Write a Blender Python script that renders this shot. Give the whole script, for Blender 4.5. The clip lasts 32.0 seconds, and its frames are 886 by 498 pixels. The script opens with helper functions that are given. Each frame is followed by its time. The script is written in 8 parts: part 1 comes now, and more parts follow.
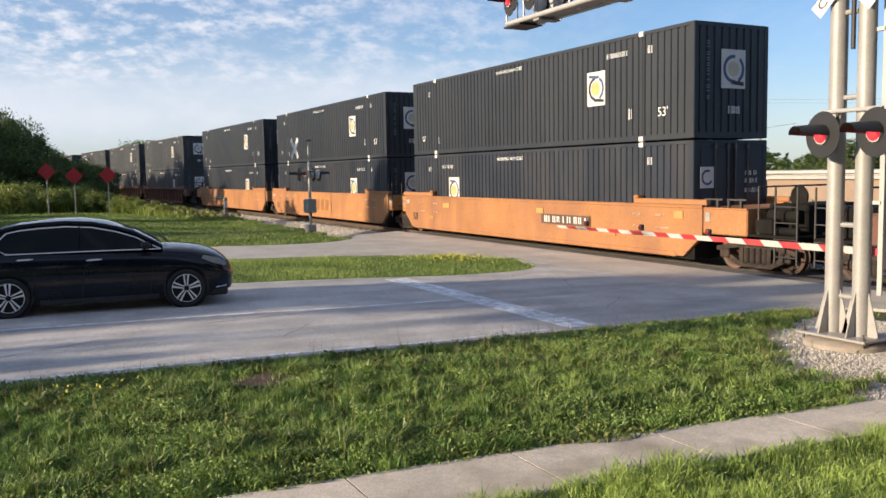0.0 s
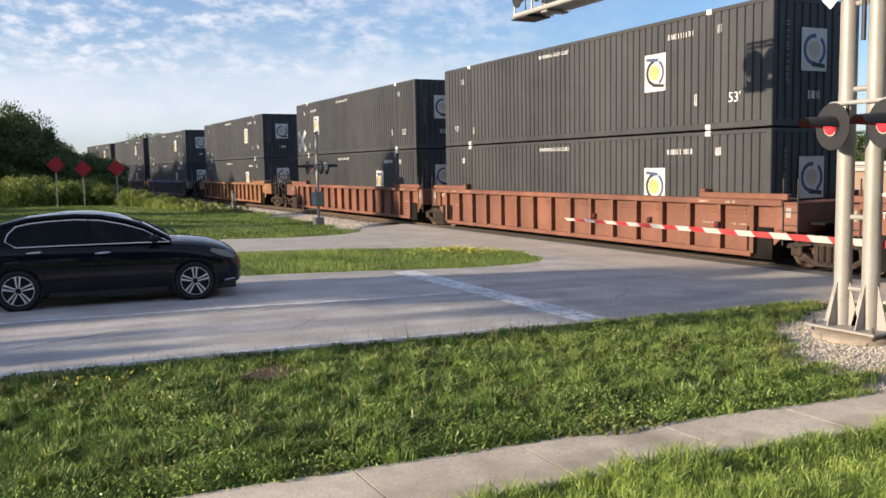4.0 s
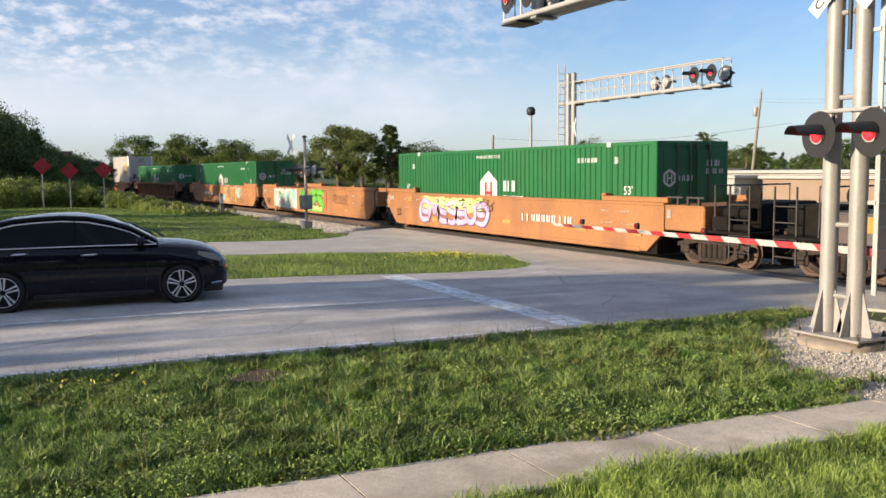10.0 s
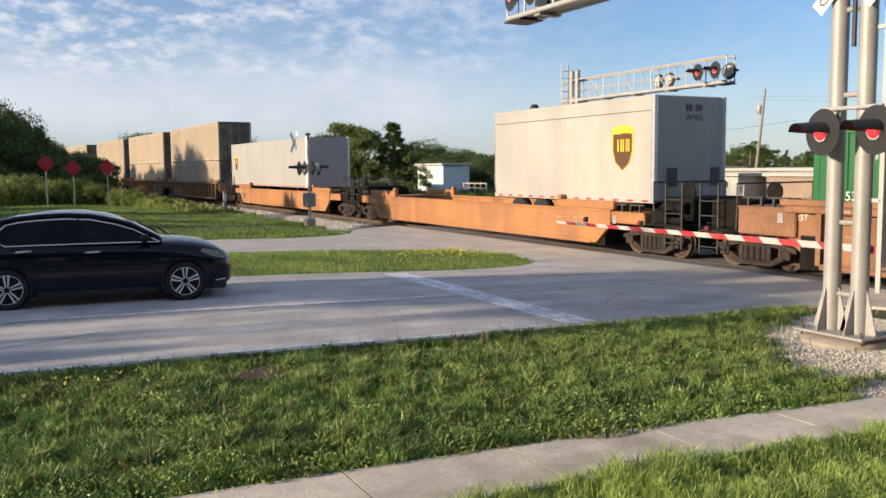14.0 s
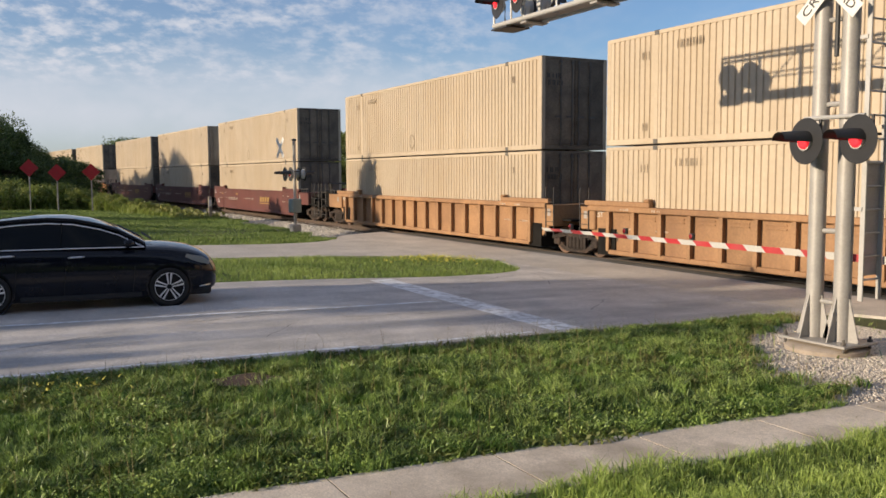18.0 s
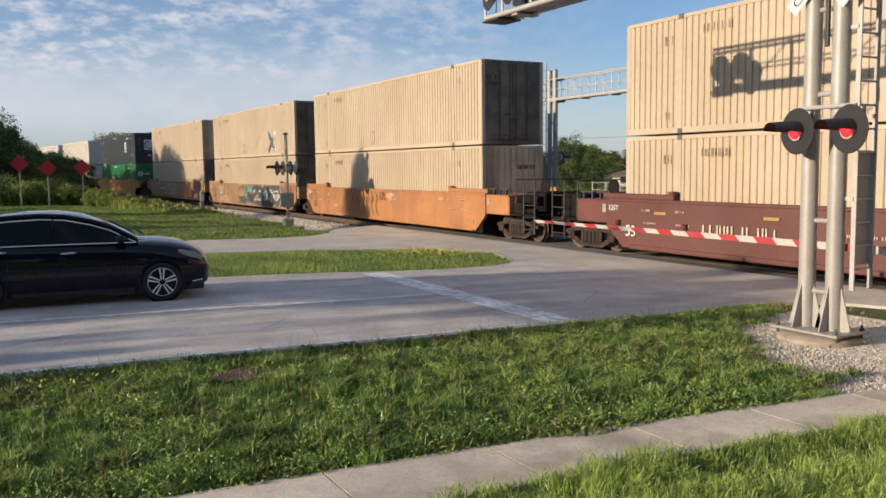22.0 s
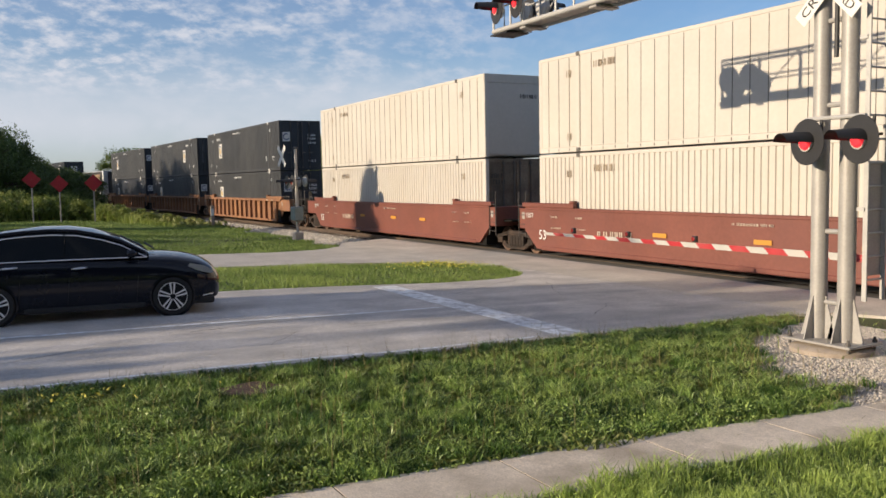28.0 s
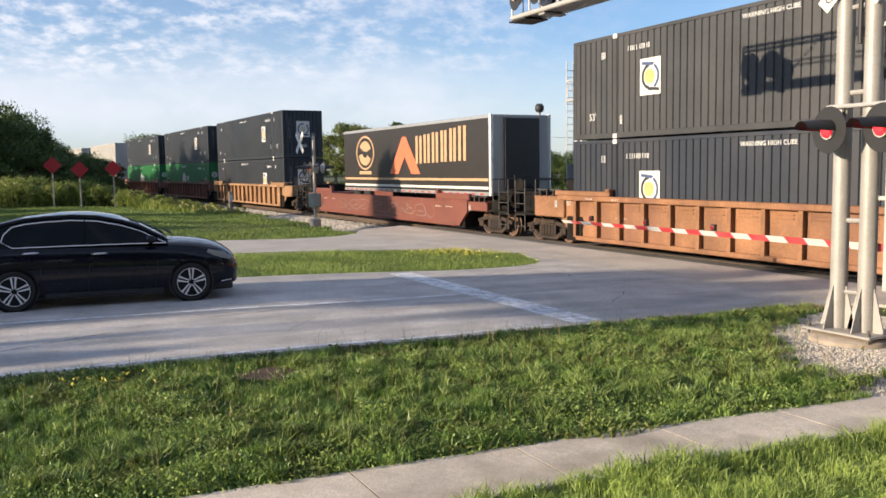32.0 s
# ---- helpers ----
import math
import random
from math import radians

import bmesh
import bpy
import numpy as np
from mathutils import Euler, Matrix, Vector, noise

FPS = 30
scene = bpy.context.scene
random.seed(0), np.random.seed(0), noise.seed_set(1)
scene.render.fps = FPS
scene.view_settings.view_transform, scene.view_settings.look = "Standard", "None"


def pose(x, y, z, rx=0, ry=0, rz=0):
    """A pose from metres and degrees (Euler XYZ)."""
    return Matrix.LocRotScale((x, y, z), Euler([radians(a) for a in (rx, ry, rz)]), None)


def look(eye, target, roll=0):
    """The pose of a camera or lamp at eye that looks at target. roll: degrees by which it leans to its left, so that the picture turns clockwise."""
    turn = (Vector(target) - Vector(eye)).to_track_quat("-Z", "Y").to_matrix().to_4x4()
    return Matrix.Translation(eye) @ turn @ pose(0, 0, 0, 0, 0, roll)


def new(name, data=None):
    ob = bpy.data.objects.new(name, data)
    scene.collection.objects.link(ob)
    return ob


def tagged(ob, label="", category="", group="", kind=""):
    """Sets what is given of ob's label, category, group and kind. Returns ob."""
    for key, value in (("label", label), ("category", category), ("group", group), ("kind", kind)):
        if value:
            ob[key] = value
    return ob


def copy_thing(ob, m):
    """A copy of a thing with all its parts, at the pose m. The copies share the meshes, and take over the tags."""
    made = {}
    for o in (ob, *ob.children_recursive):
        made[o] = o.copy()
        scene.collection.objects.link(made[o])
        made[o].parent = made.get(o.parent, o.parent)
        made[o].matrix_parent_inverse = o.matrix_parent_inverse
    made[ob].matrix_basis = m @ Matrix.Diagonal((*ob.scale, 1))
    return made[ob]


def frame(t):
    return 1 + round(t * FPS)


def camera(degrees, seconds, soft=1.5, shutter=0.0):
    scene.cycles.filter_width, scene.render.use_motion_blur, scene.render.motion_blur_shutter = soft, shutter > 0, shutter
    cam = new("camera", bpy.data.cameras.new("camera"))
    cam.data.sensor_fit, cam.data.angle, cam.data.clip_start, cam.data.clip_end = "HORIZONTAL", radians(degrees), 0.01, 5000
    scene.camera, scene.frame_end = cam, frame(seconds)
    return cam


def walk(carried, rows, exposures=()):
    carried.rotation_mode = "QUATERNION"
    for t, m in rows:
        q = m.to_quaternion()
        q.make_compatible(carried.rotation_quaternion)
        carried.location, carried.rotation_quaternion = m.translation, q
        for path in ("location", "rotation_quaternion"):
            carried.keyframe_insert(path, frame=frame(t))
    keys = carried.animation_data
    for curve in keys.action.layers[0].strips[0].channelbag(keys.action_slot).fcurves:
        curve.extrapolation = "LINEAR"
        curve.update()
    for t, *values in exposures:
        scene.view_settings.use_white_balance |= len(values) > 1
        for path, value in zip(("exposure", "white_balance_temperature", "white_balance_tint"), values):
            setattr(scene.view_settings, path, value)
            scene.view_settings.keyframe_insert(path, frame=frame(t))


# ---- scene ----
EYE = Vector((0.0, 0.0, 2.510))
cam = camera(54.87, 32.0, soft=1.6)
# seconds, heading from the track towards the far side, tilt, lean (degrees): a phone held by hand on one spot
HELD = [
    (0, 27.49, -5.08, -1.00), (0.5, 27.37, -5.17, -1.47), (1, 27.22, -5.23, -1.60), (1.5, 26.95, -5.25, -1.33), (2, 26.79, -5.30, -1.12),
    (2.5, 26.79, -5.30, -1.12), (3, 26.79, -5.35, -1.36), (3.5, 26.87, -5.48, -1.29), (5.5, 27.13, -5.56, -0.55), (6, 27.19, -5.48, -0.60),
    (6.5, 27.24, -5.42, -0.73), (7, 27.35, -5.32, -0.76), (7.5, 27.53, -5.28, -0.75), (8, 27.72, -5.28, -0.68), (8.5, 27.78, -5.29, -0.67),
    (9, 27.78, -5.32, -0.73), (9.5, 27.76, -5.37, -0.73), (10, 27.77, -5.27, -0.61), (10.5, 27.84, -5.24, -0.82), (11, 27.68, -5.45, -1.06),
    (11.5, 27.80, -5.54, -0.71), (12, 27.97, -5.52, -0.55), (12.5, 27.99, -5.68, -0.70), (13, 27.69, -5.68, -0.66), (13.5, 27.35, -5.47, -0.62),
    (14, 27.55, -5.43, -0.59), (14.5, 27.64, -5.43, -0.66), (16.5, 28.24, -4.79, -0.46), (17, 28.48, -4.84, -0.35), (17.5, 28.50, -4.85, -0.27),
    (18, 28.51, -5.00, -0.28), (18.5, 28.60, -5.21, -0.43), (19, 28.64, -5.37, -0.49), (19.5, 28.69, -5.43, -0.40), (20, 28.75, -5.36, -0.47),
    (20.5, 28.86, -5.29, -0.51), (21, 29.01, -5.31, -0.40), (21.5, 29.02, -5.40, -0.49), (22, 28.97, -5.48, -0.71), (22.5, 28.94, -5.54, -0.90),
    (23, 28.89, -5.54, -0.91), (23.5, 28.79, -5.59, -1.03), (24, 28.63, -5.57, -1.16), (24.5, 28.33, -5.35, -0.90), (25, 28.45, -5.37, -1.12),
    (25.5, 28.68, -5.42, -1.28), (27.5, 28.57, -4.56, -1.27), (28, 28.34, -4.60, -1.08), (28.5, 27.79, -4.81, -0.95), (29, 27.41, -5.16, -0.86),
    (29.5, 27.34, -5.43, -0.93), (30, 27.34, -5.61, -1.04), (30.5, 27.27, -5.71, -1.02), (31, 27.21, -5.66, -1.01), (31.5, 27.19, -5.49, -0.92),
    (32, 27.17, -5.44, -0.88),
]


def aim(heading, tilt, lean):
    a, b = radians(heading), radians(tilt)
    way = Vector((-math.cos(a) * math.cos(b), math.sin(a) * math.cos(b), math.sin(b)))
    return look(EYE, EYE + 10 * way, lean)


EXPOSURES = [(0, 0.60), (6, 0.68), (9, 0.68), (10.5, 0.56), (14.5, 0.45), (17, 0.24), (20, 0.28), (25, 0.27), (28, 0.28), (29.5, 0.42), (31, 0.68), (32, 0.70)]
walk(cam, [(t, aim(a, b, c)) for t, a, b, c in HELD], EXPOSURES)

# ---- light: a low morning sun behind the camera, thin high cloud ----
SUN_WAY = Vector((0.62, 5.94, -1.40)).normalized()      # the way the sunlight travels
sun_el = math.asin(-SUN_WAY.z)
sun_az = math.atan2(-SUN_WAY.x, -SUN_WAY.y)
world = bpy.data.worlds.new("sky")
scene.world = world
world.use_nodes = True
wt = world.node_tree
wt.nodes.clear()


def wnode(kind, **kw):
    n = wt.nodes.new(kind)
    for k, val in kw.items():
        n.inputs[k].default_value = val
    return n


w_out = wnode("ShaderNodeOutputWorld")
w_bg = wnode("ShaderNodeBackground", Strength=0.108)
w_sky = wt.nodes.new("ShaderNodeTexSky")
w_sky.sky_type = "NISHITA"
w_sky.sun_disc = False
w_sky.sun_elevation, w_sky.sun_rotation = sun_el, sun_az
w_sky.altitude, w_sky.air_density, w_sky.dust_density, w_sky.ozone_density = 0, 1.0, 0.4, 3.0
w_co = wt.nodes.new("ShaderNodeTexCoord")
w_sep = wt.nodes.new("ShaderNodeSeparateXYZ")
wt.links.new(w_co.outputs["Generated"], w_sep.inputs[0])
w_zz = wt.nodes.new("ShaderNodeMath")
w_zz.operation = "MAXIMUM"
w_zz.inputs[1].default_value = 0.02
wt.links.new(w_sep.outputs["Z"], w_zz.inputs[0])
w_z2 = wt.nodes.new("ShaderNodeMath")
w_z2.operation = "ADD"
w_z2.inputs[1].default_value = 0.40
wt.links.new(w_zz.outputs[0], w_z2.inputs[0])
w_pl = wt.nodes.new("ShaderNodeVectorMath")
w_pl.operation = "DIVIDE"
w_cb = wt.nodes.new("ShaderNodeCombineXYZ")
for k in range(3):
    wt.links.new(w_z2.outputs[0], w_cb.inputs[k])
wt.links.new(w_co.outputs["Generated"], w_pl.inputs[0])
wt.links.new(w_cb.outputs[0], w_pl.inputs[1])


def cloud(scale, detail, lo, hi, stretch, turn=0.0):
    mp = wt.nodes.new("ShaderNodeMapping")
    mp.inputs["Scale"].default_value = stretch
    mp.inputs["Rotation"].default_value = (0, 0, turn)
    wt.links.new(w_pl.outputs[0], mp.inputs[0])
    nz = wnode("ShaderNodeTexNoise", Scale=scale, Detail=detail, Roughness=0.6)
    wt.links.new(mp.outputs[0], nz.inputs["Vector"])
    mr = wt.nodes.new("ShaderNodeMapRange")
    mr.interpolation_type = "SMOOTHSTEP"
    mr.inputs["From Min"].default_value, mr.inputs["From Max"].default_value = lo, hi
    wt.links.new(nz.outputs["Fac"], mr.inputs["Value"])
    return mr.outputs[0]


def wmath(op, a, b):
    n = wt.nodes.new("ShaderNodeMath")
    n.operation = op
    for k, q in enumerate((a, b)):
        if isinstance(q, (int, float)):
            n.inputs[k].default_value = q
        else:
            wt.links.new(q, n.inputs[k])
    return n.outputs[0]


def wrange(src, a, b, lo=0.0, hi=1.0):
    """A soft step of one value."""
    n = wt.nodes.new("ShaderNodeMapRange")
    n.interpolation_type = "SMOOTHSTEP"
    n.inputs["From Min"].default_value, n.inputs["From Max"].default_value = a, b
    n.inputs["To Min"].default_value, n.inputs["To Max"].default_value = lo, hi
    wt.links.new(src, n.inputs["Value"])
    return n.outputs[0]


sky_y, sky_z = w_sep.outputs["Y"], w_sep.outputs["Z"]
flecks = cloud(21.0, 4.0, 0.38, 0.74, (1.0, 0.85, 1.0), 0.5)
groups = cloud(3.2, 3.0, 0.30, 0.62, (1.0, 0.7, 1.0), 0.9)
wisps = cloud(4.5, 5.0, 0.46, 0.78, (0.55, 1.3, 1.0), 0.2)
bank = cloud(2.2, 4.0, 0.26, 0.60, (0.9, 1.1, 1.0), 0.3)
# small high puffs over the left half, thinning out towards the clear side and overhead
puffs = wmath("MULTIPLY", wmath("MULTIPLY", flecks, wmath("ADD", wmath("MULTIPLY", groups, 0.75), 0.25)), wmath("MULTIPLY", wrange(sky_y, 0.64, 0.36, 0.04, 1.0), wrange(sky_z, 0.085, 0.135)))
puffs = wmath("MULTIPLY", puffs, wrange(sky_z, 0.25, 0.70, 0.86, 0.40))
# a smooth pale bank below them, and thin haze down to the horizon
layer = wmath("MULTIPLY", wmath("MULTIPLY", wmath("ADD", wmath("MULTIPLY", bank, 0.55), 0.35), wrange(sky_y, 0.66, 0.40, 0.10, 1.0)), wmath("MULTIPLY", wrange(sky_z, 0.015, 0.070), wrange(sky_z, 0.150, 0.085, 0.22, 1.0)))
haze = wrange(sky_z, 0.16, 0.0, 0.06, 0.38)
cover = wmath("ADD", wmath("ADD", puffs, wmath("MULTIPLY", layer, 0.62)), wmath("ADD", haze, wmath("MULTIPLY", wisps, 0.14)))
cover = wmath("MINIMUM", cover, 0.93)
w_mix = wt.nodes.new("ShaderNodeMixRGB")
w_mix.inputs[2].default_value = (5.2, 5.35, 5.9, 1)
wt.links.new(cover, w_mix.inputs[0])
w_tint = wt.nodes.new("ShaderNodeMixRGB")
w_tint.blend_type = "MULTIPLY"
w_tint.inputs[0].default_value = 1.0
w_tint.inputs[2].default_value = (0.80, 0.91, 1.10, 1)
wt.links.new(w_sky.outputs[0], w_tint.inputs[1])
wt.links.new(w_tint.outputs[0], w_mix.inputs[1])
wt.links.new(w_mix.outputs[0], w_bg.inputs["Color"])
wt.links.new(w_bg.outputs[0], w_out.inputs[0])

sun_data = bpy.data.lights.new("sun", "SUN")
sun_data.energy, sun_data.angle, sun_data.color = 5.0, radians(0.6), (1.0, 0.82, 0.60)
sun = new("sun", sun_data)
sun.matrix_world = look((0, -60, 40), Vector((0, -60, 40)) + SUN_WAY)


# ---- materials ----
MATS = {}


def material(name, colour, rough=0.6, metal=0.0, var=0.12, scale=3.0, bump=0.0, bscale=60.0, dirt=None, dirt_amt=0.0, dirt_scale=1.2,
             spread=0.0, coat=0.0, streak=False, drawn=None, emit=0.0, spec=0.5, island=0.0, speck=0.0):
    """Paint, stone, steel and the like: a base colour with coarse and fine variation, stains and relief."""
    if name in MATS:
        return MATS[name]
    m = bpy.data.materials.new(name)
    m.use_nodes = True
    nt = m.node_tree
    b = nt.nodes["Principled BSDF"]
    b.inputs["Roughness"].default_value, b.inputs["Metallic"].default_value = rough, metal
    b.inputs["Specular IOR Level"].default_value = spec
    b.inputs["Coat Weight"].default_value = coat
    tc = nt.nodes.new("ShaderNodeTexCoord")

    def noise_fac(sc, det, vec=None, stretch=None):
        n = nt.nodes.new("ShaderNodeTexNoise")
        n.inputs["Scale"].default_value, n.inputs["Detail"].default_value = sc, det
        src = vec or tc.outputs["Object"]
        if stretch:
            mp = nt.nodes.new("ShaderNodeMapping")
            mp.inputs["Scale"].default_value = stretch
            nt.links.new(src, mp.inputs[0])
            src = mp.outputs[0]
        nt.links.new(src, n.inputs["Vector"])
        return n.outputs["Fac"]

    def mul_range(fac, lo, hi):
        r = nt.nodes.new("ShaderNodeMapRange")
        r.inputs["From Min"].default_value, r.inputs["From Max"].default_value = 0.3, 0.7
        r.inputs["To Min"].default_value, r.inputs["To Max"].default_value = lo, hi
        nt.links.new(fac, r.inputs["Value"])
        return r.outputs[0]

    def scaled(col, fac):
        n = nt.nodes.new("ShaderNodeMixRGB")
        n.blend_type = "MULTIPLY"
        n.inputs[0].default_value = 1.0
        if isinstance(col, tuple):
            n.inputs[1].default_value = (*col, 1)
        else:
            nt.links.new(col, n.inputs[1])
        nt.links.new(fac, n.inputs[2])
        return n.outputs[0]

    col = scaled(tuple(colour), mul_range(noise_fac(scale, 4.0), 1 - var, 1 + var))
    col = scaled(col, mul_range(noise_fac(scale * 14, 3.0), 1 - var * 0.6, 1 + var * 0.6))
    if speck:
        col = scaled(col, mul_range(noise_fac(70.0, 2.0), 1 - speck, 1 + speck))
    if spread:
        oi = nt.nodes.new("ShaderNodeObjectInfo")
        r = nt.nodes.new("ShaderNodeMapRange")
        r.inputs["To Min"].default_value, r.inputs["To Max"].default_value = 1 - spread, 1 + spread
        nt.links.new(oi.outputs["Random"], r.inputs["Value"])
        col = scaled(col, r.outputs[0])
    if island:
        gi = nt.nodes.new("ShaderNodeNewGeometry")
        r = nt.nodes.new("ShaderNodeMapRange")
        r.inputs["To Min"].default_value, r.inputs["To Max"].default_value = 1 - island, 1 + island
        nt.links.new(gi.outputs["Random Per Island"], r.inputs["Value"])
        col = scaled(col, r.outputs[0])
    if dirt:
        f = noise_fac(dirt_scale, 6.0, stretch=drawn or ((1.0, 1.0, 0.22) if streak else None))
        r = nt.nodes.new("ShaderNodeMapRange")
        r.inputs["From Min"].default_value, r.inputs["From Max"].default_value = 0.46, 0.72
        r.inputs["To Max"].default_value = dirt_amt
        nt.links.new(f, r.inputs["Value"])
        mx = nt.nodes.new("ShaderNodeMixRGB")
        mx.inputs[2].default_value = (*dirt, 1)
        nt.links.new(r.outputs[0], mx.inputs[0])
        nt.links.new(col, mx.inputs[1])
        col = mx.outputs[0]
    nt.links.new(col, b.inputs["Base Color"])
    if bump:
        bp = nt.nodes.new("ShaderNodeBump")
        bp.inputs["Strength"].default_value, bp.inputs["Distance"].default_value = bump, 0.01
        nt.links.new(noise_fac(bscale, 5.0), bp.inputs["Height"])
        nt.links.new(bp.outputs[0], b.inputs["Normal"])
    if emit:
        b.inputs["Emission Color"].default_value = (*colour, 1)
        b.inputs["Emission Strength"].default_value = emit
    MATS[name] = m
    return m


def leaf_material(name, low, high, rough=0.55, through_light=0.35, patch_scale=0.55, grain=0.55, bias=-0.55):
    """Leaves and grass: each leaf its own green, some light passing through."""
    if name in MATS:
        return MATS[name]
    m = bpy.data.materials.new(name)
    m.use_nodes = True
    nt = m.node_tree
    nt.nodes.clear()
    out = nt.nodes.new("ShaderNodeOutputMaterial")
    geo = nt.nodes.new("ShaderNodeNewGeometry")
    ramp = nt.nodes.new("ShaderNodeMixRGB")
    ramp.inputs[1].default_value, ramp.inputs[2].default_value = (*low, 1), (*high, 1)
    tc = nt.nodes.new("ShaderNodeTexCoord")
    nz = nt.nodes.new("ShaderNodeTexNoise")
    nz.inputs["Scale"].default_value = patch_scale
    nz.inputs["Detail"].default_value = 4.0
    nt.links.new(tc.outputs["Object"], nz.inputs["Vector"])
    mixf = nt.nodes.new("ShaderNodeMath")
    mixf.operation = "MULTIPLY_ADD"
    mixf.inputs[1].default_value = grain
    sub = nt.nodes.new("ShaderNodeMath")
    sub.operation = "MULTIPLY_ADD"
    sub.inputs[1].default_value, sub.inputs[2].default_value = 1.6, bias
    nt.links.new(nz.outputs["Fac"], sub.inputs[0])
    nt.links.new(geo.outputs["Random Per Island"], mixf.inputs[0])
    nt.links.new(sub.outputs[0], mixf.inputs[2])
    mixf.use_clamp = True
    nt.links.new(mixf.outputs[0], ramp.inputs[0])
    d = nt.nodes.new("ShaderNodeBsdfPrincipled")
    d.inputs["Roughness"].default_value = rough
    d.inputs["Specular IOR Level"].default_value = 0.4
    tr = nt.nodes.new("ShaderNodeBsdfTranslucent")
    mx = nt.nodes.new("ShaderNodeMixShader")
    mx.inputs[0].default_value = through_light
    nt.links.new(ramp.outputs[0], d.inputs["Base Color"])
    nt.links.new(ramp.outputs[0], tr.inputs["Color"])
    nt.links.new(d.outputs[0], mx.inputs[1])
    nt.links.new(tr.outputs[0], mx.inputs[2])
    nt.links.new(mx.outputs[0], out.inputs[0])
    MATS[name] = m
    return m


# ---- mesh building ----
class Mesh:
    """Collects boxes, tubes and sheets into one mesh."""

    def __init__(self):
        self.v, self.f = [], []

    def face(self, pts):
        n = len(self.v)
        self.v += [tuple(p) for p in pts]
        self.f.append(tuple(range(n, n + len(pts))))
        return self

    def box(self, a, b, bev=0.0):
        x0, y0, z0 = (min(p, q) for p, q in zip(a, b))
        x1, y1, z1 = (max(p, q) for p, q in zip(a, b))
        n = len(self.v)
        if not bev:
            self.v += [(x, y, z) for x in (x0, x1) for y in (y0, y1) for z in (z0, z1)]
            self.f += [tuple(n + i for i in q) for q in ((0, 1, 3, 2), (4, 6, 7, 5), (0, 4, 5, 1), (2, 3, 7, 6), (0, 2, 6, 4), (1, 5, 7, 3))]
            return self
        e = min(bev, (x1 - x0) * 0.45, (y1 - y0) * 0.45, (z1 - z0) * 0.45)
        idx = {}
        for i, x in enumerate((x0, x1)):
            for j, y in enumerate((y0, y1)):
                for k, z in enumerate((z0, z1)):
                    sx, sy, sz = (e if i == 0 else -e), (e if j == 0 else -e), (e if k == 0 else -e)
                    for ax, p in enumerate(((x, y + sy, z + sz), (x + sx, y, z + sz), (x + sx, y + sy, z))):
                        idx[i, j, k, ax] = len(self.v)
                        self.v.append(p)
        order = ((0, 0), (1, 0), (1, 1), (0, 1))
        for s in (0, 1):
            self.f.append(tuple(idx[s, p, q, 0] for p, q in (order[::-1] if s == 0 else order)))
            self.f.append(tuple(idx[p, s, q, 1] for p, q in (order if s == 0 else order[::-1])))
            self.f.append(tuple(idx[p, q, s, 2] for p, q in (order[::-1] if s == 0 else order)))
        for p in (0, 1):
            for q in (0, 1):
                self.f.append((idx[0, p, q, 1], idx[1, p, q, 1], idx[1, p, q, 2], idx[0, p, q, 2]))
                self.f.append((idx[p, 0, q, 0], idx[p, 1, q, 0], idx[p, 1, q, 2], idx[p, 0, q, 2]))
                self.f.append((idx[p, q, 0, 0], idx[p, q, 1, 0], idx[p, q, 1, 1], idx[p, q, 0, 1]))
        for i in (0, 1):
            for j in (0, 1):
                for k in (0, 1):
                    self.f.append((idx[i, j, k, 0], idx[i, j, k, 1], idx[i, j, k, 2]))
        return self

    def tube(self, pts, r, n=10, cap=True):
        """A round bar along points; r: one radius or one per point."""
        pts = [Vector(p) for p in pts]
        rs = r if isinstance(r, (list, tuple)) else [r] * len(pts)
        base = len(self.v)
        for i, p in enumerate(pts):
            d = (pts[min(i + 1, len(pts) - 1)] - pts[max(i - 1, 0)]).normalized()
            u = d.orthogonal().normalized() if abs(d.z) < 0.99 else Vector((1, 0, 0))
            u = (u - d * u.dot(d)).normalized()
            w = d.cross(u)
            for k in range(n):
                a = 2 * math.pi * k / n
                self.v.append(tuple(p + (u * math.cos(a) + w * math.sin(a)) * rs[i]))
        for i in range(len(pts) - 1):
            for k in range(n):
                a, b = base + i * n + k, base + i * n + (k + 1) % n
                self.f.append((a, b, b + n, a + n))
        if cap:
            self.f.append(tuple(base + k for k in range(n))[::-1])
            self.f.append(tuple(base + (len(pts) - 1) * n + k for k in range(n)))
        return self

    def turned(self, profile, origin=(0, 0, 0), axis="z", n=24, cap=True):
        """A lathe shape: profile of (radius, height) round an axis."""
        base = len(self.v)
        o = Vector(origin)
        for r, h in profile:
            for k in range(n):
                a = 2 * math.pi * k / n
                c, s = r * math.cos(a), r * math.sin(a)
                self.v.append(tuple(o + Vector({"z": (c, s, h), "y": (s, h, c), "x": (h, c, s)}[axis])))
        for i in range(len(profile) - 1):
            for k in range(n):
                a, b = base + i * n + k, base + i * n + (k + 1) % n
                self.f.append((a, b, b + n, a + n))
        if cap:
            self.f.append(tuple(base + k for k in range(n))[::-1])
            self.f.append(tuple(base + (len(profile) - 1) * n + k for k in range(n)))
        return self

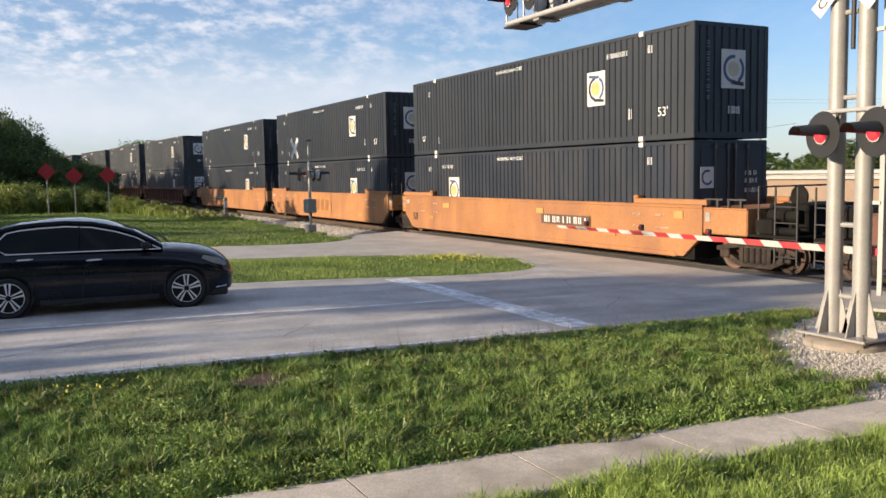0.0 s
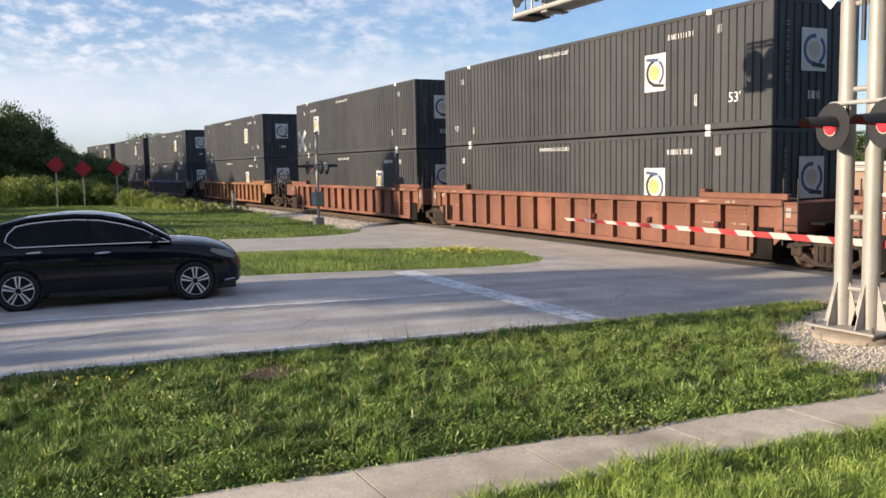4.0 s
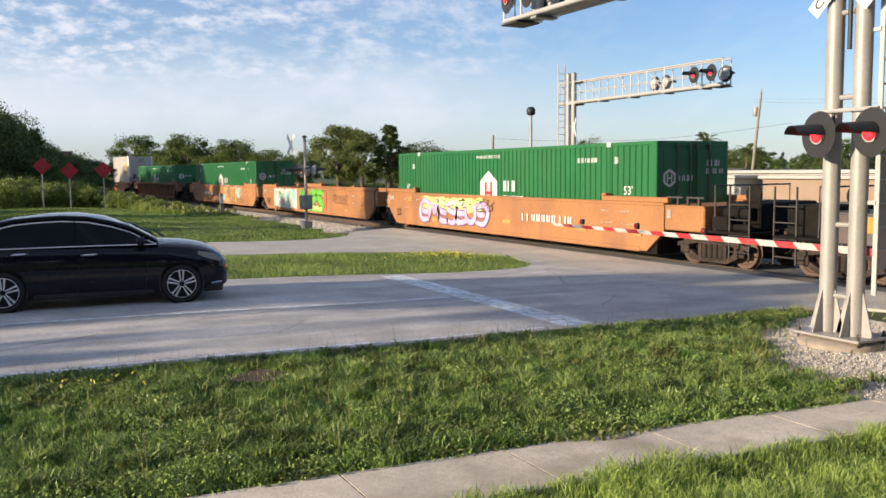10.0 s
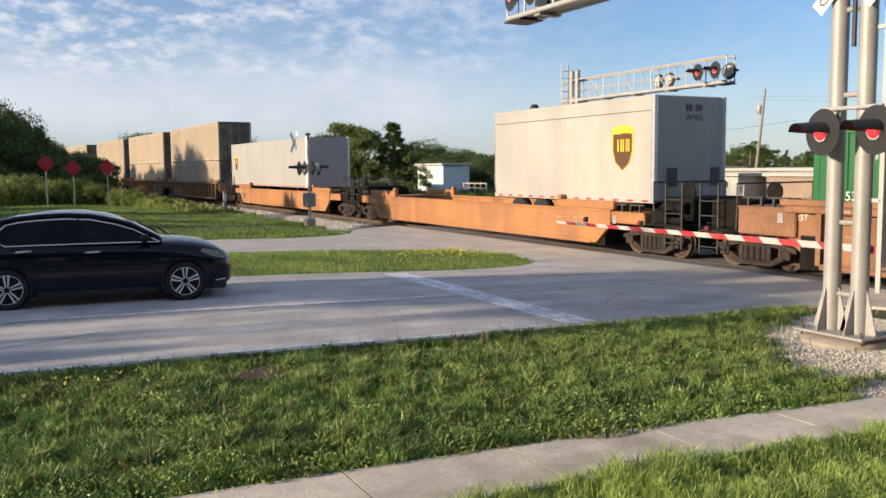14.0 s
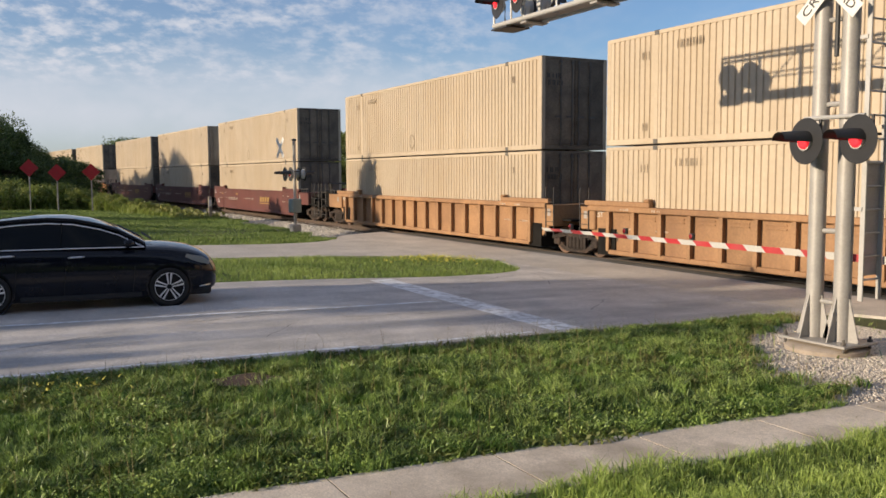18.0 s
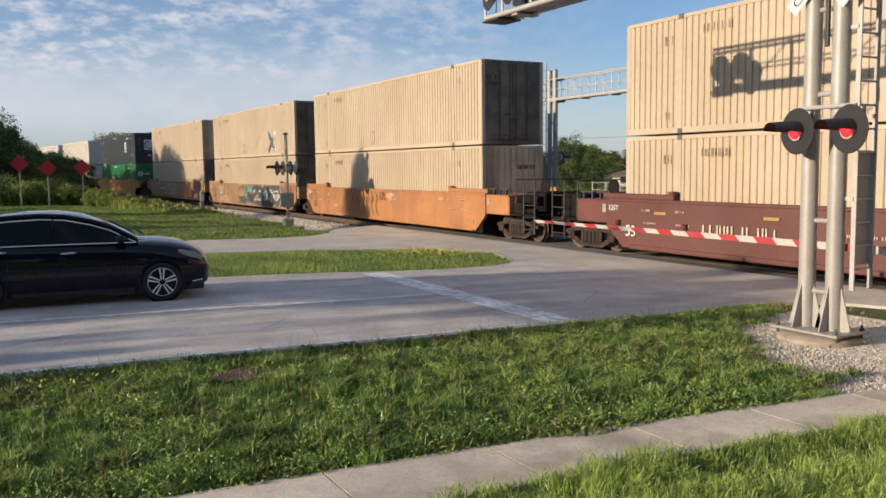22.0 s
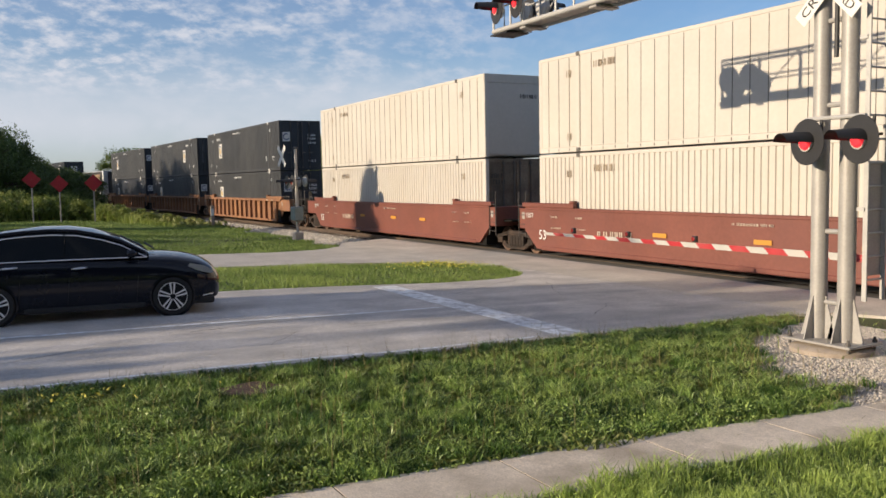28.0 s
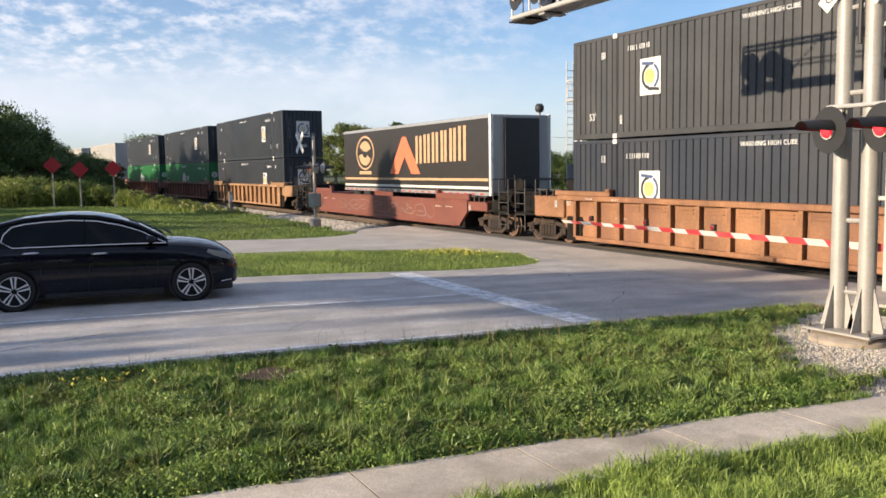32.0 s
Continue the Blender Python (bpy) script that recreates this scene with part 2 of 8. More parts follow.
    def prism(self, outline, a, b, axis="y"):
        """An outline of (u, w) drawn out along an axis from a to b. u, w: the other two axes in order."""
        base, n = len(self.v), len(outline)
        put = {"x": lambda u, w, h: (h, u, w), "y": lambda u, w, h: (u, h, w), "z": lambda u, w, h: (u, w, h)}[axis]
        for h in (a, b):
            self.v += [put(u, w, h) for u, w in outline]
        self.f.append(tuple(range(base, base + n))[::-1])
        self.f.append(tuple(range(base + n, base + 2 * n)))
        for k in range(n):
            q = (k + 1) % n
            self.f.append((base + k, base + q, base + n + q, base + n + k))
        return self

    def sheet(self, rows):
        """A grid of rows of points, equal in length."""
        base, m = len(self.v), len(rows[0])
        for r in rows:
            self.v += [tuple(p) for p in r]
        for i in range(len(rows) - 1):
            for k in range(m - 1):
                a = base + i * m + k
                self.f.append((a, a + 1, a + m + 1, a + m))
        return self

    def add(self, other, m=None):
        base = len(self.v)
        self.v += [tuple(m @ Vector(p)) for p in other.v] if m else list(other.v)
        self.f += [tuple(base + i for i in q) for q in other.f]
        return self

    def data(self, name, mat, smooth=None, fix=True):
        me = bpy.data.meshes.new(name)
        me.from_pydata(self.v, [], self.f)
        if fix:
            bm = bmesh.new()
            bm.from_mesh(me)
            bmesh.ops.recalc_face_normals(bm, faces=bm.faces)
            bm.to_mesh(me)
            bm.free()
        if mat:
            me.materials.append(mat)
        if smooth:
            me.polygons.foreach_set("use_smooth", [True] * len(me.polygons))
            me.set_sharp_from_angle(angle=radians(smooth))
        me.update()
        return me


def part(name, shape, mat, parent=None, label="", smooth=None, m=None):
    """One mesh object, under a thing or a part. shape: a Mesh or ready mesh data."""
    me = shape.data(name, mat, smooth) if isinstance(shape, Mesh) else shape
    ob = new(name, me)
    if parent:
        ob.parent = parent
    if m:
        ob.matrix_basis = m
    return tagged(ob, label)


def thing(name, m, label, category, group="", kind=""):
    ob = new(name)
    ob.empty_display_size = 0.2
    ob.matrix_basis = m
    return tagged(ob, label, category, group, kind)


LETTERS = {}


def writing(text, size, mat, parent, m, width=None, name="lettering", label=""):
    """Built-in lettering as a flat mesh, read in its own xy plane, centred."""
    key = (text, size, mat.name, width)
    if key not in LETTERS:
        cu = bpy.data.curves.new(name, "FONT")
        cu.body, cu.size, cu.align_x, cu.align_y, cu.extrude, cu.resolution_u = text, size, "CENTER", "CENTER", 0.002, 2
        tmp = bpy.data.objects.new("tmp", cu)
        me = bpy.data.meshes.new_from_object(tmp)
        bpy.data.objects.remove(tmp)
        bpy.data.curves.remove(cu)
        me.materials.clear()
        me.materials.append(mat)
        if width:
            xs_ = [v.co.x for v in me.vertices]
            k = width / max(1e-3, max(xs_) - min(xs_))
            for v in me.vertices:
                v.co.x *= k
        LETTERS[key] = me
    return part(name, LETTERS[key], None, parent, label, m=m)


# ---- plan: x runs along the railway (trains go towards +x), y away from the camera, z up; rail top at 0.05 ----
RAIL_Z, TRACK_Y = 0.05, 16.84


def smooth_step(a, b, x):
    t = min(1.0, max(0.0, (x - a) / (b - a)))
    return t * t * (3 - 2 * t)


def level(y):
    """Height of roads and lawns: a slight fall towards the railway."""
    return 0.27 - 0.21 * smooth_step(3.0, 14.5, y)


def bend(x):
    """How far the track's centre line swings towards the camera's side down the line."""
    c = max(x, -150.0)
    d = -0.0005 * (c + 35.0) ** 2 if c < -35 else 0.0
    return d + (0.115 * (x + 150.0) if x < -150 else 0.0)


def track_pose(s, z=0.0):
    """The pose of something that stands on the track's centre at the place s along it."""
    slope = (bend(s + 4) - bend(s - 4)) / 8
    return Matrix.Translation((s, TRACK_Y + bend(s), z)) @ Matrix.Rotation(math.atan(slope), 4, "Z")


def terrain(x, y):
    off = abs(y - TRACK_Y - bend(x))
    h = level(y) - 0.05
    if off < 6:
        dip = (1 - smooth_step(2.2, 5.5, off)) * 0.55
        if -33 < x < 12:
            dip = (1 - smooth_step(2.0, 2.6, off)) * 0.5
        h -= dip
    return h


def along(table, y):
    """Linear look-up in a short table of (y, x)."""
    if y <= table[0][0]:
        return table[0][1]
    for (a, p), (b, q) in zip(table, table[1:]):
        if y <= b:
            return p + (q - p) * (y - a) / (b - a)
    return table[-1][1]


ROAD_NEAR = [(-90, -12.5), (0, -10.45), (3, -10.2), (5, -9.95), (7, -10.02), (12.5, -10.05), (13.2, -9.6), (14.2, -7.0), (15.2, 9.0)]
ROAD_FAR = [(-90, -20.5), (0, -18.4), (4.4, -17.95), (6.7, -17.67), (9.3, -17.26), (10.9, -17.42), (11.9, -17.87), (12.5, -18.7), (12.9, -20.4)]
LANE = [(-90, -17.0), (0, -14.25), (2.4, -13.9), (5.1, -13.5), (7.4, -13.5)]
DRIVE_NEAR = [(-90, -26.5), (5.6, -23.6), (7.5, -23.4), (10.5, -22.95), (12.3, -22.3), (12.9, -20.5)]
DRIVE_FAR = [(-90, -31), (6.7, -28.35), (8.7, -28.26), (10.5, -28.9), (11.8, -30.0), (12.4, -32.0), (15.2, -33.5)]
WALK_FAR = [(-60, -6.9), (1, -5.93), (3, -5.76), (5, -5.58), (6.8, -5.44), (14, -4.9)]
WALK_NEAR = [(-60, -5.4), (1, -4.98), (3, -4.86), (5, -4.74), (6.8, -4.63), (14, -4.2)]

asphalt = material("road_concrete_grey", (0.52, 0.485, 0.45), 0.9, speck=0.30, var=0.20, scale=1.1, bump=0.5, bscale=120, dirt=(0.28, 0.275, 0.27), dirt_amt=0.7, dirt_scale=1.6, drawn=(1.0, 0.14, 1.0))
drive_mat = material("driveway_grey", (0.52, 0.475, 0.415), 0.92, speck=0.25, var=0.12, scale=0.7, bump=0.25, bscale=80, dirt=(0.34, 0.31, 0.27), dirt_amt=0.5)
walk_mat = material("footpath_concrete", (0.70, 0.60, 0.48), 0.9, speck=0.20, var=0.14, scale=1.3, bump=0.25, bscale=120, dirt=(0.33, 0.27, 0.20), dirt_amt=0.75, dirt_scale=1.7, spread=0.06)
paint_mat = material("worn_white_paint", (0.78, 0.79, 0.80), 0.8, var=0.2, scale=3, dirt=(0.36, 0.35, 0.34), dirt_amt=1.0, dirt_scale=7.0)
soil_mat = material("lawn_soil", (0.070, 0.090, 0.028), 0.95, var=0.35, scale=0.35, bump=0.6, bscale=30, dirt=(0.12, 0.10, 0.045), dirt_amt=0.6, dirt_scale=1.1)
ballast_mat = material("ballast_stone", (0.45, 0.42, 0.37), 0.95, var=0.4, scale=9, bump=1.0, bscale=26, dirt=(0.16, 0.13, 0.10), dirt_amt=0.6, dirt_scale=0.5)
gravel_mat = material("white_gravel", (0.62, 0.56, 0.48), 0.95, var=0.35, scale=16, bump=1.0, bscale=45)
rail_mat = material("rail_steel", (0.20, 0.15, 0.12), 0.45, 0.7, var=0.2)
tie_mat = material("weathered_tie", (0.13, 0.10, 0.08), 0.9, var=0.3, scale=5, bump=0.4, bscale=40, spread=0.25)


def axis_steps(breaks):
    out = []
    for a, b, n in breaks:
        out += [a + (b - a) * k / n for k in range(n)]
    return out + [breaks[-1][1]]


xs = axis_steps([(-3000, -400, 6), (-400, -140, 13), (-140, -34, 53), (-34, 12, 46), (12, 60, 12), (60, 400, 6), (400, 3000, 4)])
ys = axis_steps([(-3000, -300, 4), (-300, -60, 6), (-60, -4, 14), (-4, 9, 13), (9, 25, 40), (25, 60, 14), (60, 400, 8), (400, 3000, 4)])
sheet = Mesh().sheet([[(x, y, terrain(x, y)) for y in ys] for x in xs])
ground = part("ground", sheet, soil_mat, smooth=60)
tagged(ground, "rough mown lawn soil that runs to the horizon", "ground", kind="structure")


def strip(name, near, far, y0, y1, n, mat, label, category, top=0.0, thick=0.12):
    """A paved strip between two edges, with thickness."""
    yy = [y0 + (y1 - y0) * k / n for k in range(n + 1)]
    rows = []
    for y in yy:
        a, b, z = along(near, y), along(far, y), level(y) + top
        rows.append([(a, y, z - thick), (a, y, z), *[(a + (b - a) * q / 6, y, z) for q in range(1, 6)], (b, y, z), (b, y, z - thick)])
    ob = part(name, Mesh().sheet(rows), mat)
    return tagged(ob, label, category, kind="structure")


strip("road", ROAD_NEAR, ROAD_FAR, -90, 12.88, 180, asphalt, "two-lane grey concrete-like road, worn and patched", "road")
strip("driveway", DRIVE_NEAR, DRIVE_FAR, -90, 12.88, 120, drive_mat, "pale side lane beside the railway", "road")
strip("road_apron", ROAD_NEAR, DRIVE_FAR, 12.885, 15.25, 10, drive_mat, "pale paved apron before the railway crossing", "road")
strip("road_beyond", [(18.5, -9.5), (120, -9.5)], [(18.5, -18.5), (120, -18.5)], 18.45, 120, 20, asphalt, "grey road beyond the railway", "road")

# footpath slabs, each a piece, with open joints
path_thing = thing("footpath", pose(0, 0, 0), "pale concrete footpath with joints, grass creeping over its edges", "footpath", kind="structure")
joint = -14.15
for k in range(17):
    y0, y1 = joint + 1.36 * k + 0.006, joint + 1.36 * (k + 1) - 0.006
    z0, z1 = level(y0), level(y1)
    a0, a1, b0, b1 = along(WALK_NEAR, y0), along(WALK_NEAR, y1), along(WALK_FAR, y0), along(WALK_FAR, y1)
    slab = Mesh()
    q = [(a0, y0, z0), (a1, y1, z1), (b1, y1, z1), (b0, y0, z0)]
    cx, cy = sum(p[0] for p in q) / 4, sum(p[1] for p in q) / 4
    top = [(p[0] + (cx - p[0]) * 0.0008, p[1] + (cy - p[1]) * 0.0008, p[2]) for p in q]
    mid = [(p[0], p[1], p[2] - 0.008) for p in q]
    low = [(p[0], p[1], p[2] - 0.1) for p in q]
    slab.face(top)
    for u, w in ((top, mid), (mid, low)):
        for i in range(4):
            slab.face([u[i], u[(i + 1) % 4], w[(i + 1) % 4], w[i]])
    part("slab", slab, walk_mat, path_thing)

# dark soil in the joints
rows = [[(along(WALK_NEAR, y) - 0.03, y, level(y) - 0.004), (along(WALK_FAR, y) + 0.03, y, level(y) - 0.004)] for y in [-14 + 0.5 * k for k in range(46)]]
part("joint_filler", Mesh().sheet(rows), material("joint_soil", (0.045, 0.038, 0.030), 0.95, var=0.3, scale=12), path_thing)

# painted lines
def painted(name, pts, label):
    me = Mesh()
    me.sheet(pts)
    return tagged(part(name, me, paint_mat), label, "road marking", kind="structure")


def line_rows(edge, y0, y1, n, w, shift=0.0):
    rows = []
    for k in range(n + 1):
        y = y0 + (y1 - y0) * k / n
        x, z = along(edge, y) + shift, level(y) + 0.005
        j = 0.035 * noise.noise((y * 1.7, x, 0))
        k_ = 0.035 * noise.noise((y * 2.3, x + 9, 4))
        rows.append([(x + j, y, z), (x - w + k_, y, z)])
    return rows


painted("stop_line", [[(x, 7.36 - 0.012 * (x + 10.2), level(7.4) + 0.006), (x, 7.92 - 0.012 * (x + 10.2), level(7.9) + 0.006)] for x in [-10.15 - 7.0 * k / 14 for k in range(15)]], "worn white stop line across the road")
painted("centre_line", line_rows(LANE, -60, 7.3, 400, 0.14), "worn white lane line")
painted("edge_line", line_rows(ROAD_NEAR, -60, 7.0, 400, 0.10, -0.12), "faint white line along the edge of the road")

# cracks in the road
crack_mat = material("road_crack", (0.07, 0.068, 0.065), 0.95, var=0.2)
rnd_c = random.Random(5)
for x0, y0, run, turn in ((-13.2, 2.6, 2.6, 0.1), (-12.6, 5.0, 1.6, -0.15), (-15.2, 8.4, 3.2, 0.6), (-11.4, 3.4, 1.2, 0.9), (-16.6, 9.6, 2.8, 0.2), (-12.0, -0.4, 1.8, 0.4), (-14.2, 10.4, 3.4, 1.1), (-11.6, 9.2, 1.7, 0.7)):
    rows_c, x, y = [], x0, y0
    for k in range(26):
        a = turn + 0.5 * noise.noise((k * 0.35, x0, y0))
        x, y = x - math.sin(a) * run / 26, y + math.cos(a) * run / 26
        h = 0.009 * rnd_c.uniform(0.3, 1.3)
        rows_c.append([(x - h, y, level(y) + 0.0045), (x + h, y, level(y) + 0.0045)])
    tagged(part("road_crack", Mesh().sheet(rows_c), crack_mat), "thin dark crack in the worn road", "road crack", kind="structure")

# ---- railway track ----
track = thing("railway_track", pose(0, 0, 0), "railway track of rusty steel rails on pale ballast", "railway track", kind="structure")
for side in (-1, 1):
    rows = []
    for k in range(0, 161):
        s = -330 + 400 * k / 160
        m = track_pose(s)
        c = side * 0.753
        prof = [(-0.075, -0.17), (-0.075, -0.155), (-0.012, -0.14), (-0.012, -0.045), (-0.037, -0.035), (-0.037, -0.004), (-0.03, 0), (0.03, 0), (0.037, -0.004), (0.037, -0.035), (0.012, -0.045), (0.012, -0.14), (0.075, -0.155), (0.075, -0.17)]
        rows.append([m @ Vector((0, c + u, RAIL_Z + w)) for u, w in prof])
    part("rail", Mesh().sheet(rows), rail_mat, track)
rows = []
for k in range(0, 221):
    s = -330 + 400 * k / 220
    m = track_pose(s)
    rag = 0.06 * noise.noise((s * 0.7, 3, 0))
    rows.append([m @ Vector((0, u, w)) for u, w in ((-4.6 + rag, -0.62), (-3.2 + rag, -0.42), (-1.75, -0.17), (-0.8, -0.15), (0, -0.16), (0.8, -0.15), (1.75, -0.17), (3.2, -0.42), (4.6, -0.62))])
part("ballast", Mesh().sheet(rows), ballast_mat, track, "bed of broken pale stone")
tie_me = Mesh().box((-0.115, -1.3, -0.16), (0.115, 1.3, 0.0), 0.015).data("tie", tie_mat)
for k in range(110):
    part("tie", tie_me, None, track, m=track_pose(-34.5 - 0.58 * k, RAIL_Z - 0.17))
panel_mat = material("crossing_panel", (0.17, 0.16, 0.15), 0.85, var=0.2, scale=2, bump=0.3, spread=0.12)
for k in range(17):
    s = -32.6 + 2.44 * k
    for a, b in ((-0.68, 0.68), (-1.62, -0.82), (0.82, 1.62)):
        p = Mesh().box((0.01, a, -0.14), (2.43, b, -0.006), 0.012)
        part("crossing_panel", p, panel_mat, track, m=track_pose(s, RAIL_Z - 0.005))


# ---- the train ----
def train_way(t):
    """How far the train has come since the start, in metres."""
    return 20.615 * t - 0.00206 * t * t


KEYED = []          # (thing, place of its centre along the track at 0 s)

steel_dark = material("bogie_steel", (0.040, 0.032, 0.028), 0.85, 0.0, var=0.35, scale=6, bump=0.3, spec=0.2, dirt=(0.095, 0.06, 0.042), dirt_amt=0.7, dirt_scale=3)
wheel_mat = material("wheel_rust", (0.12, 0.070, 0.046), 0.65, 0.1, var=0.3, scale=4, spread=0.45, dirt=(0.05, 0.04, 0.035), dirt_amt=0.7, dirt_scale=2)
black_iron = material("black_iron", (0.011, 0.010, 0.009), 0.85, 0.0, var=0.4, bump=0.2, spec=0.15)
white_paint = material("stencil_white", (0.72, 0.72, 0.70), 0.6, var=0.12)
black_paint = material("stencil_black", (0.03, 0.03, 0.03), 0.6, var=0.12)
WELL_PAINT = {
    "orange": material("well_orange", (0.38, 0.168, 0.060), 0.6, var=0.18, scale=0.9, bump=0.1, dirt=(0.22, 0.10, 0.055), dirt_amt=0.75, dirt_scale=0.8, streak=True, spread=0.10),
    "rust": material("well_rusty_orange", (0.25, 0.117, 0.053), 0.7, var=0.28, scale=1.2, bump=0.15, dirt=(0.16, 0.07, 0.045), dirt_amt=0.85, dirt_scale=0.9, streak=True, spread=0.12),
    "ochre": material("well_ochre", (0.30, 0.165, 0.078), 0.65, var=0.22, scale=1.0, bump=0.15, dirt=(0.17, 0.085, 0.045), dirt_amt=0.7, dirt_scale=0.9, streak=True, spread=0.10),
    "brown": material("well_brown", (0.1827, 0.074, 0.0452), 0.7, var=0.25, scale=1.1, bump=0.15, dirt=(0.11, 0.05, 0.04), dirt_amt=0.8, dirt_scale=0.9, streak=True, spread=0.10),
    "red": material("well_red_brown", (0.1131, 0.0365, 0.0296), 0.55, var=0.18, scale=0.8, dirt=(0.10, 0.045, 0.04), dirt_amt=0.7, dirt_scale=0.8, streak=True, spread=0.10),
    "maroon": material("well_maroon", (0.1696, 0.0557, 0.0391), 0.5, var=0.14, scale=0.8, dirt=(0.13, 0.05, 0.04), dirt_amt=0.5, dirt_scale=0.8, streak=True),
    "yellow": material("well_yellow", (0.43, 0.20, 0.042), 0.5, var=0.12, scale=0.8, dirt=(0.36, 0.19, 0.06), dirt_amt=0.6, dirt_scale=0.8, streak=True),
    "grey": material("well_grey_brown", (0.105, 0.096, 0.094), 0.7, var=0.28, scale=1.0, bump=0.12, dirt=(0.12, 0.06, 0.045), dirt_amt=0.8, dirt_scale=0.7, streak=True, spread=0.1),
}
WELL_WORDS = {"ochre": "dusty ochre", "orange": "orange", "rust": "rust-streaked orange", "brown": "dull red-brown", "red": "dark red", "maroon": "maroon", "yellow": "bright yellow", "grey": "grime-covered grey and blue"}
blue_band = material("well_blue", (0.035, 0.06, 0.20), 0.5, var=0.2, scale=0.8, dirt=(0.12, 0.11, 0.11), dirt_amt=0.6, dirt_scale=0.7)
blue_dull = material("well_dull_blue", (0.050, 0.058, 0.115), 0.65, var=0.3, scale=1.0, dirt=(0.10, 0.085, 0.075), dirt_amt=0.75, dirt_scale=0.8, streak=True)
amber = material("amber_patch", (0.52, 0.24, 0.03), 0.5, var=0.1)

grab_mat = material("grab_iron", (0.06, 0.054, 0.05), 0.6, 0.3, var=0.25)

faint_tag = material("dusty_tag", (0.30, 0.275, 0.25), 0.7, var=0.2)

CACHE = {}


def cached(key, build):
    if key not in CACHE:
        CACHE[key] = build()
    return CACHE[key]


def bogie(parent, x):
    """A two-axle bogie under a well: side frames, springs, bolster, four wheels."""
    frame_me = cached("bogie_frame", lambda: Mesh()
        .prism([(-1.2, 0.44), (-1.2, 0.55), (-0.5, 0.68), (0.5, 0.68), (1.2, 0.55), (1.2, 0.44), (0.5, 0.56), (-0.5, 0.56)], -0.07, 0.07)
        .prism([(-1.02, 0.34), (-0.88, 0.44), (-0.42, 0.20), (0.42, 0.20), (0.88, 0.44), (1.02, 0.34), (0.48, 0.10), (-0.48, 0.10)], -0.068, 0.068)
        .box((-0.47, -0.066, 0.15), (-0.36, 0.066, 0.62)).box((0.36, -0.066, 0.15), (0.47, 0.066, 0.62))
        .box((-1.06, -0.12, 0.28), (-0.76, 0.12, 0.50), 0.03).box((0.76, -0.12, 0.28), (1.06, 0.12, 0.50), 0.03)
        .box((-0.44, -0.11, 0.60), (0.44, 0.11, 0.72), 0.02).data("bogie_frame", steel_dark))
    spring_me = cached("spring", lambda: Mesh().turned([(0.07, 0.17), (0.085, 0.2), (0.07, 0.24), (0.085, 0.28), (0.07, 0.32), (0.085, 0.36), (0.07, 0.40), (0.085, 0.44), (0.07, 0.48), (0.085, 0.52), (0.07, 0.56)], n=10).data("spring", steel_dark, 40))
    wheel_me = cached("wheel", lambda: Mesh().turned([(0.05, -0.075), (0.10, -0.07), (0.12, -0.03), (0.30, -0.02), (0.33, -0.055), (0.41, -0.06), (0.415, 0.04), (0.44, 0.055), (0.44, 0.075), (0.33, 0.07), (0.30, 0.02), (0.1, 0.05), (0.05, 0.06)], axis="y", n=28).data("rail_wheel", wheel_mat, 40))
    bolster = cached("bolster", lambda: Mesh().box((-0.25, -0.95, 0.45), (0.25, 0.95, 0.70), 0.04).tube([(-0.9, -0.72, 0.43), (-0.9, 0.72, 0.43)], 0.08).tube([(0.9, -0.72, 0.43), (0.9, 0.72, 0.43)], 0.08).data("bolster", steel_dark))
    top = part("bogie", bolster, None, parent, "rusty steel bogie", m=pose(x, 0, 0))
    for side in (-1, 1):
        part("side_frame", frame_me, None, top, m=pose(0, side * 0.98, 0))
        for k in (-0.27, -0.09, 0.09, 0.27):
            part("spring", spring_me, None, top, m=pose(k, side * 1.0, 0))
        for k in (-0.84, 0.84):
            part("wheel", wheel_me, None, top, m=pose(k, side * 0.75, 0.415) @ Matrix.Rotation(0 if side < 0 else math.pi, 4, "Z"))


def ladder(parent, x, y, z0, z1, mat, name="ladder"):
    me = Mesh()
    for u in (-0.2, 0.2):
        me.tube([(u, 0, z0), (u, 0, z1)], 0.018, 6)
    for k in range(int((z1 - z0) / 0.3)):
        me.tube([(-0.2, 0, z0 + 0.15 + 0.3 * k), (0.2, 0, z0 + 0.15 + 0.3 * k)], 0.012, 6)
    return part(name, me, mat, parent, m=pose(x, y, 0))


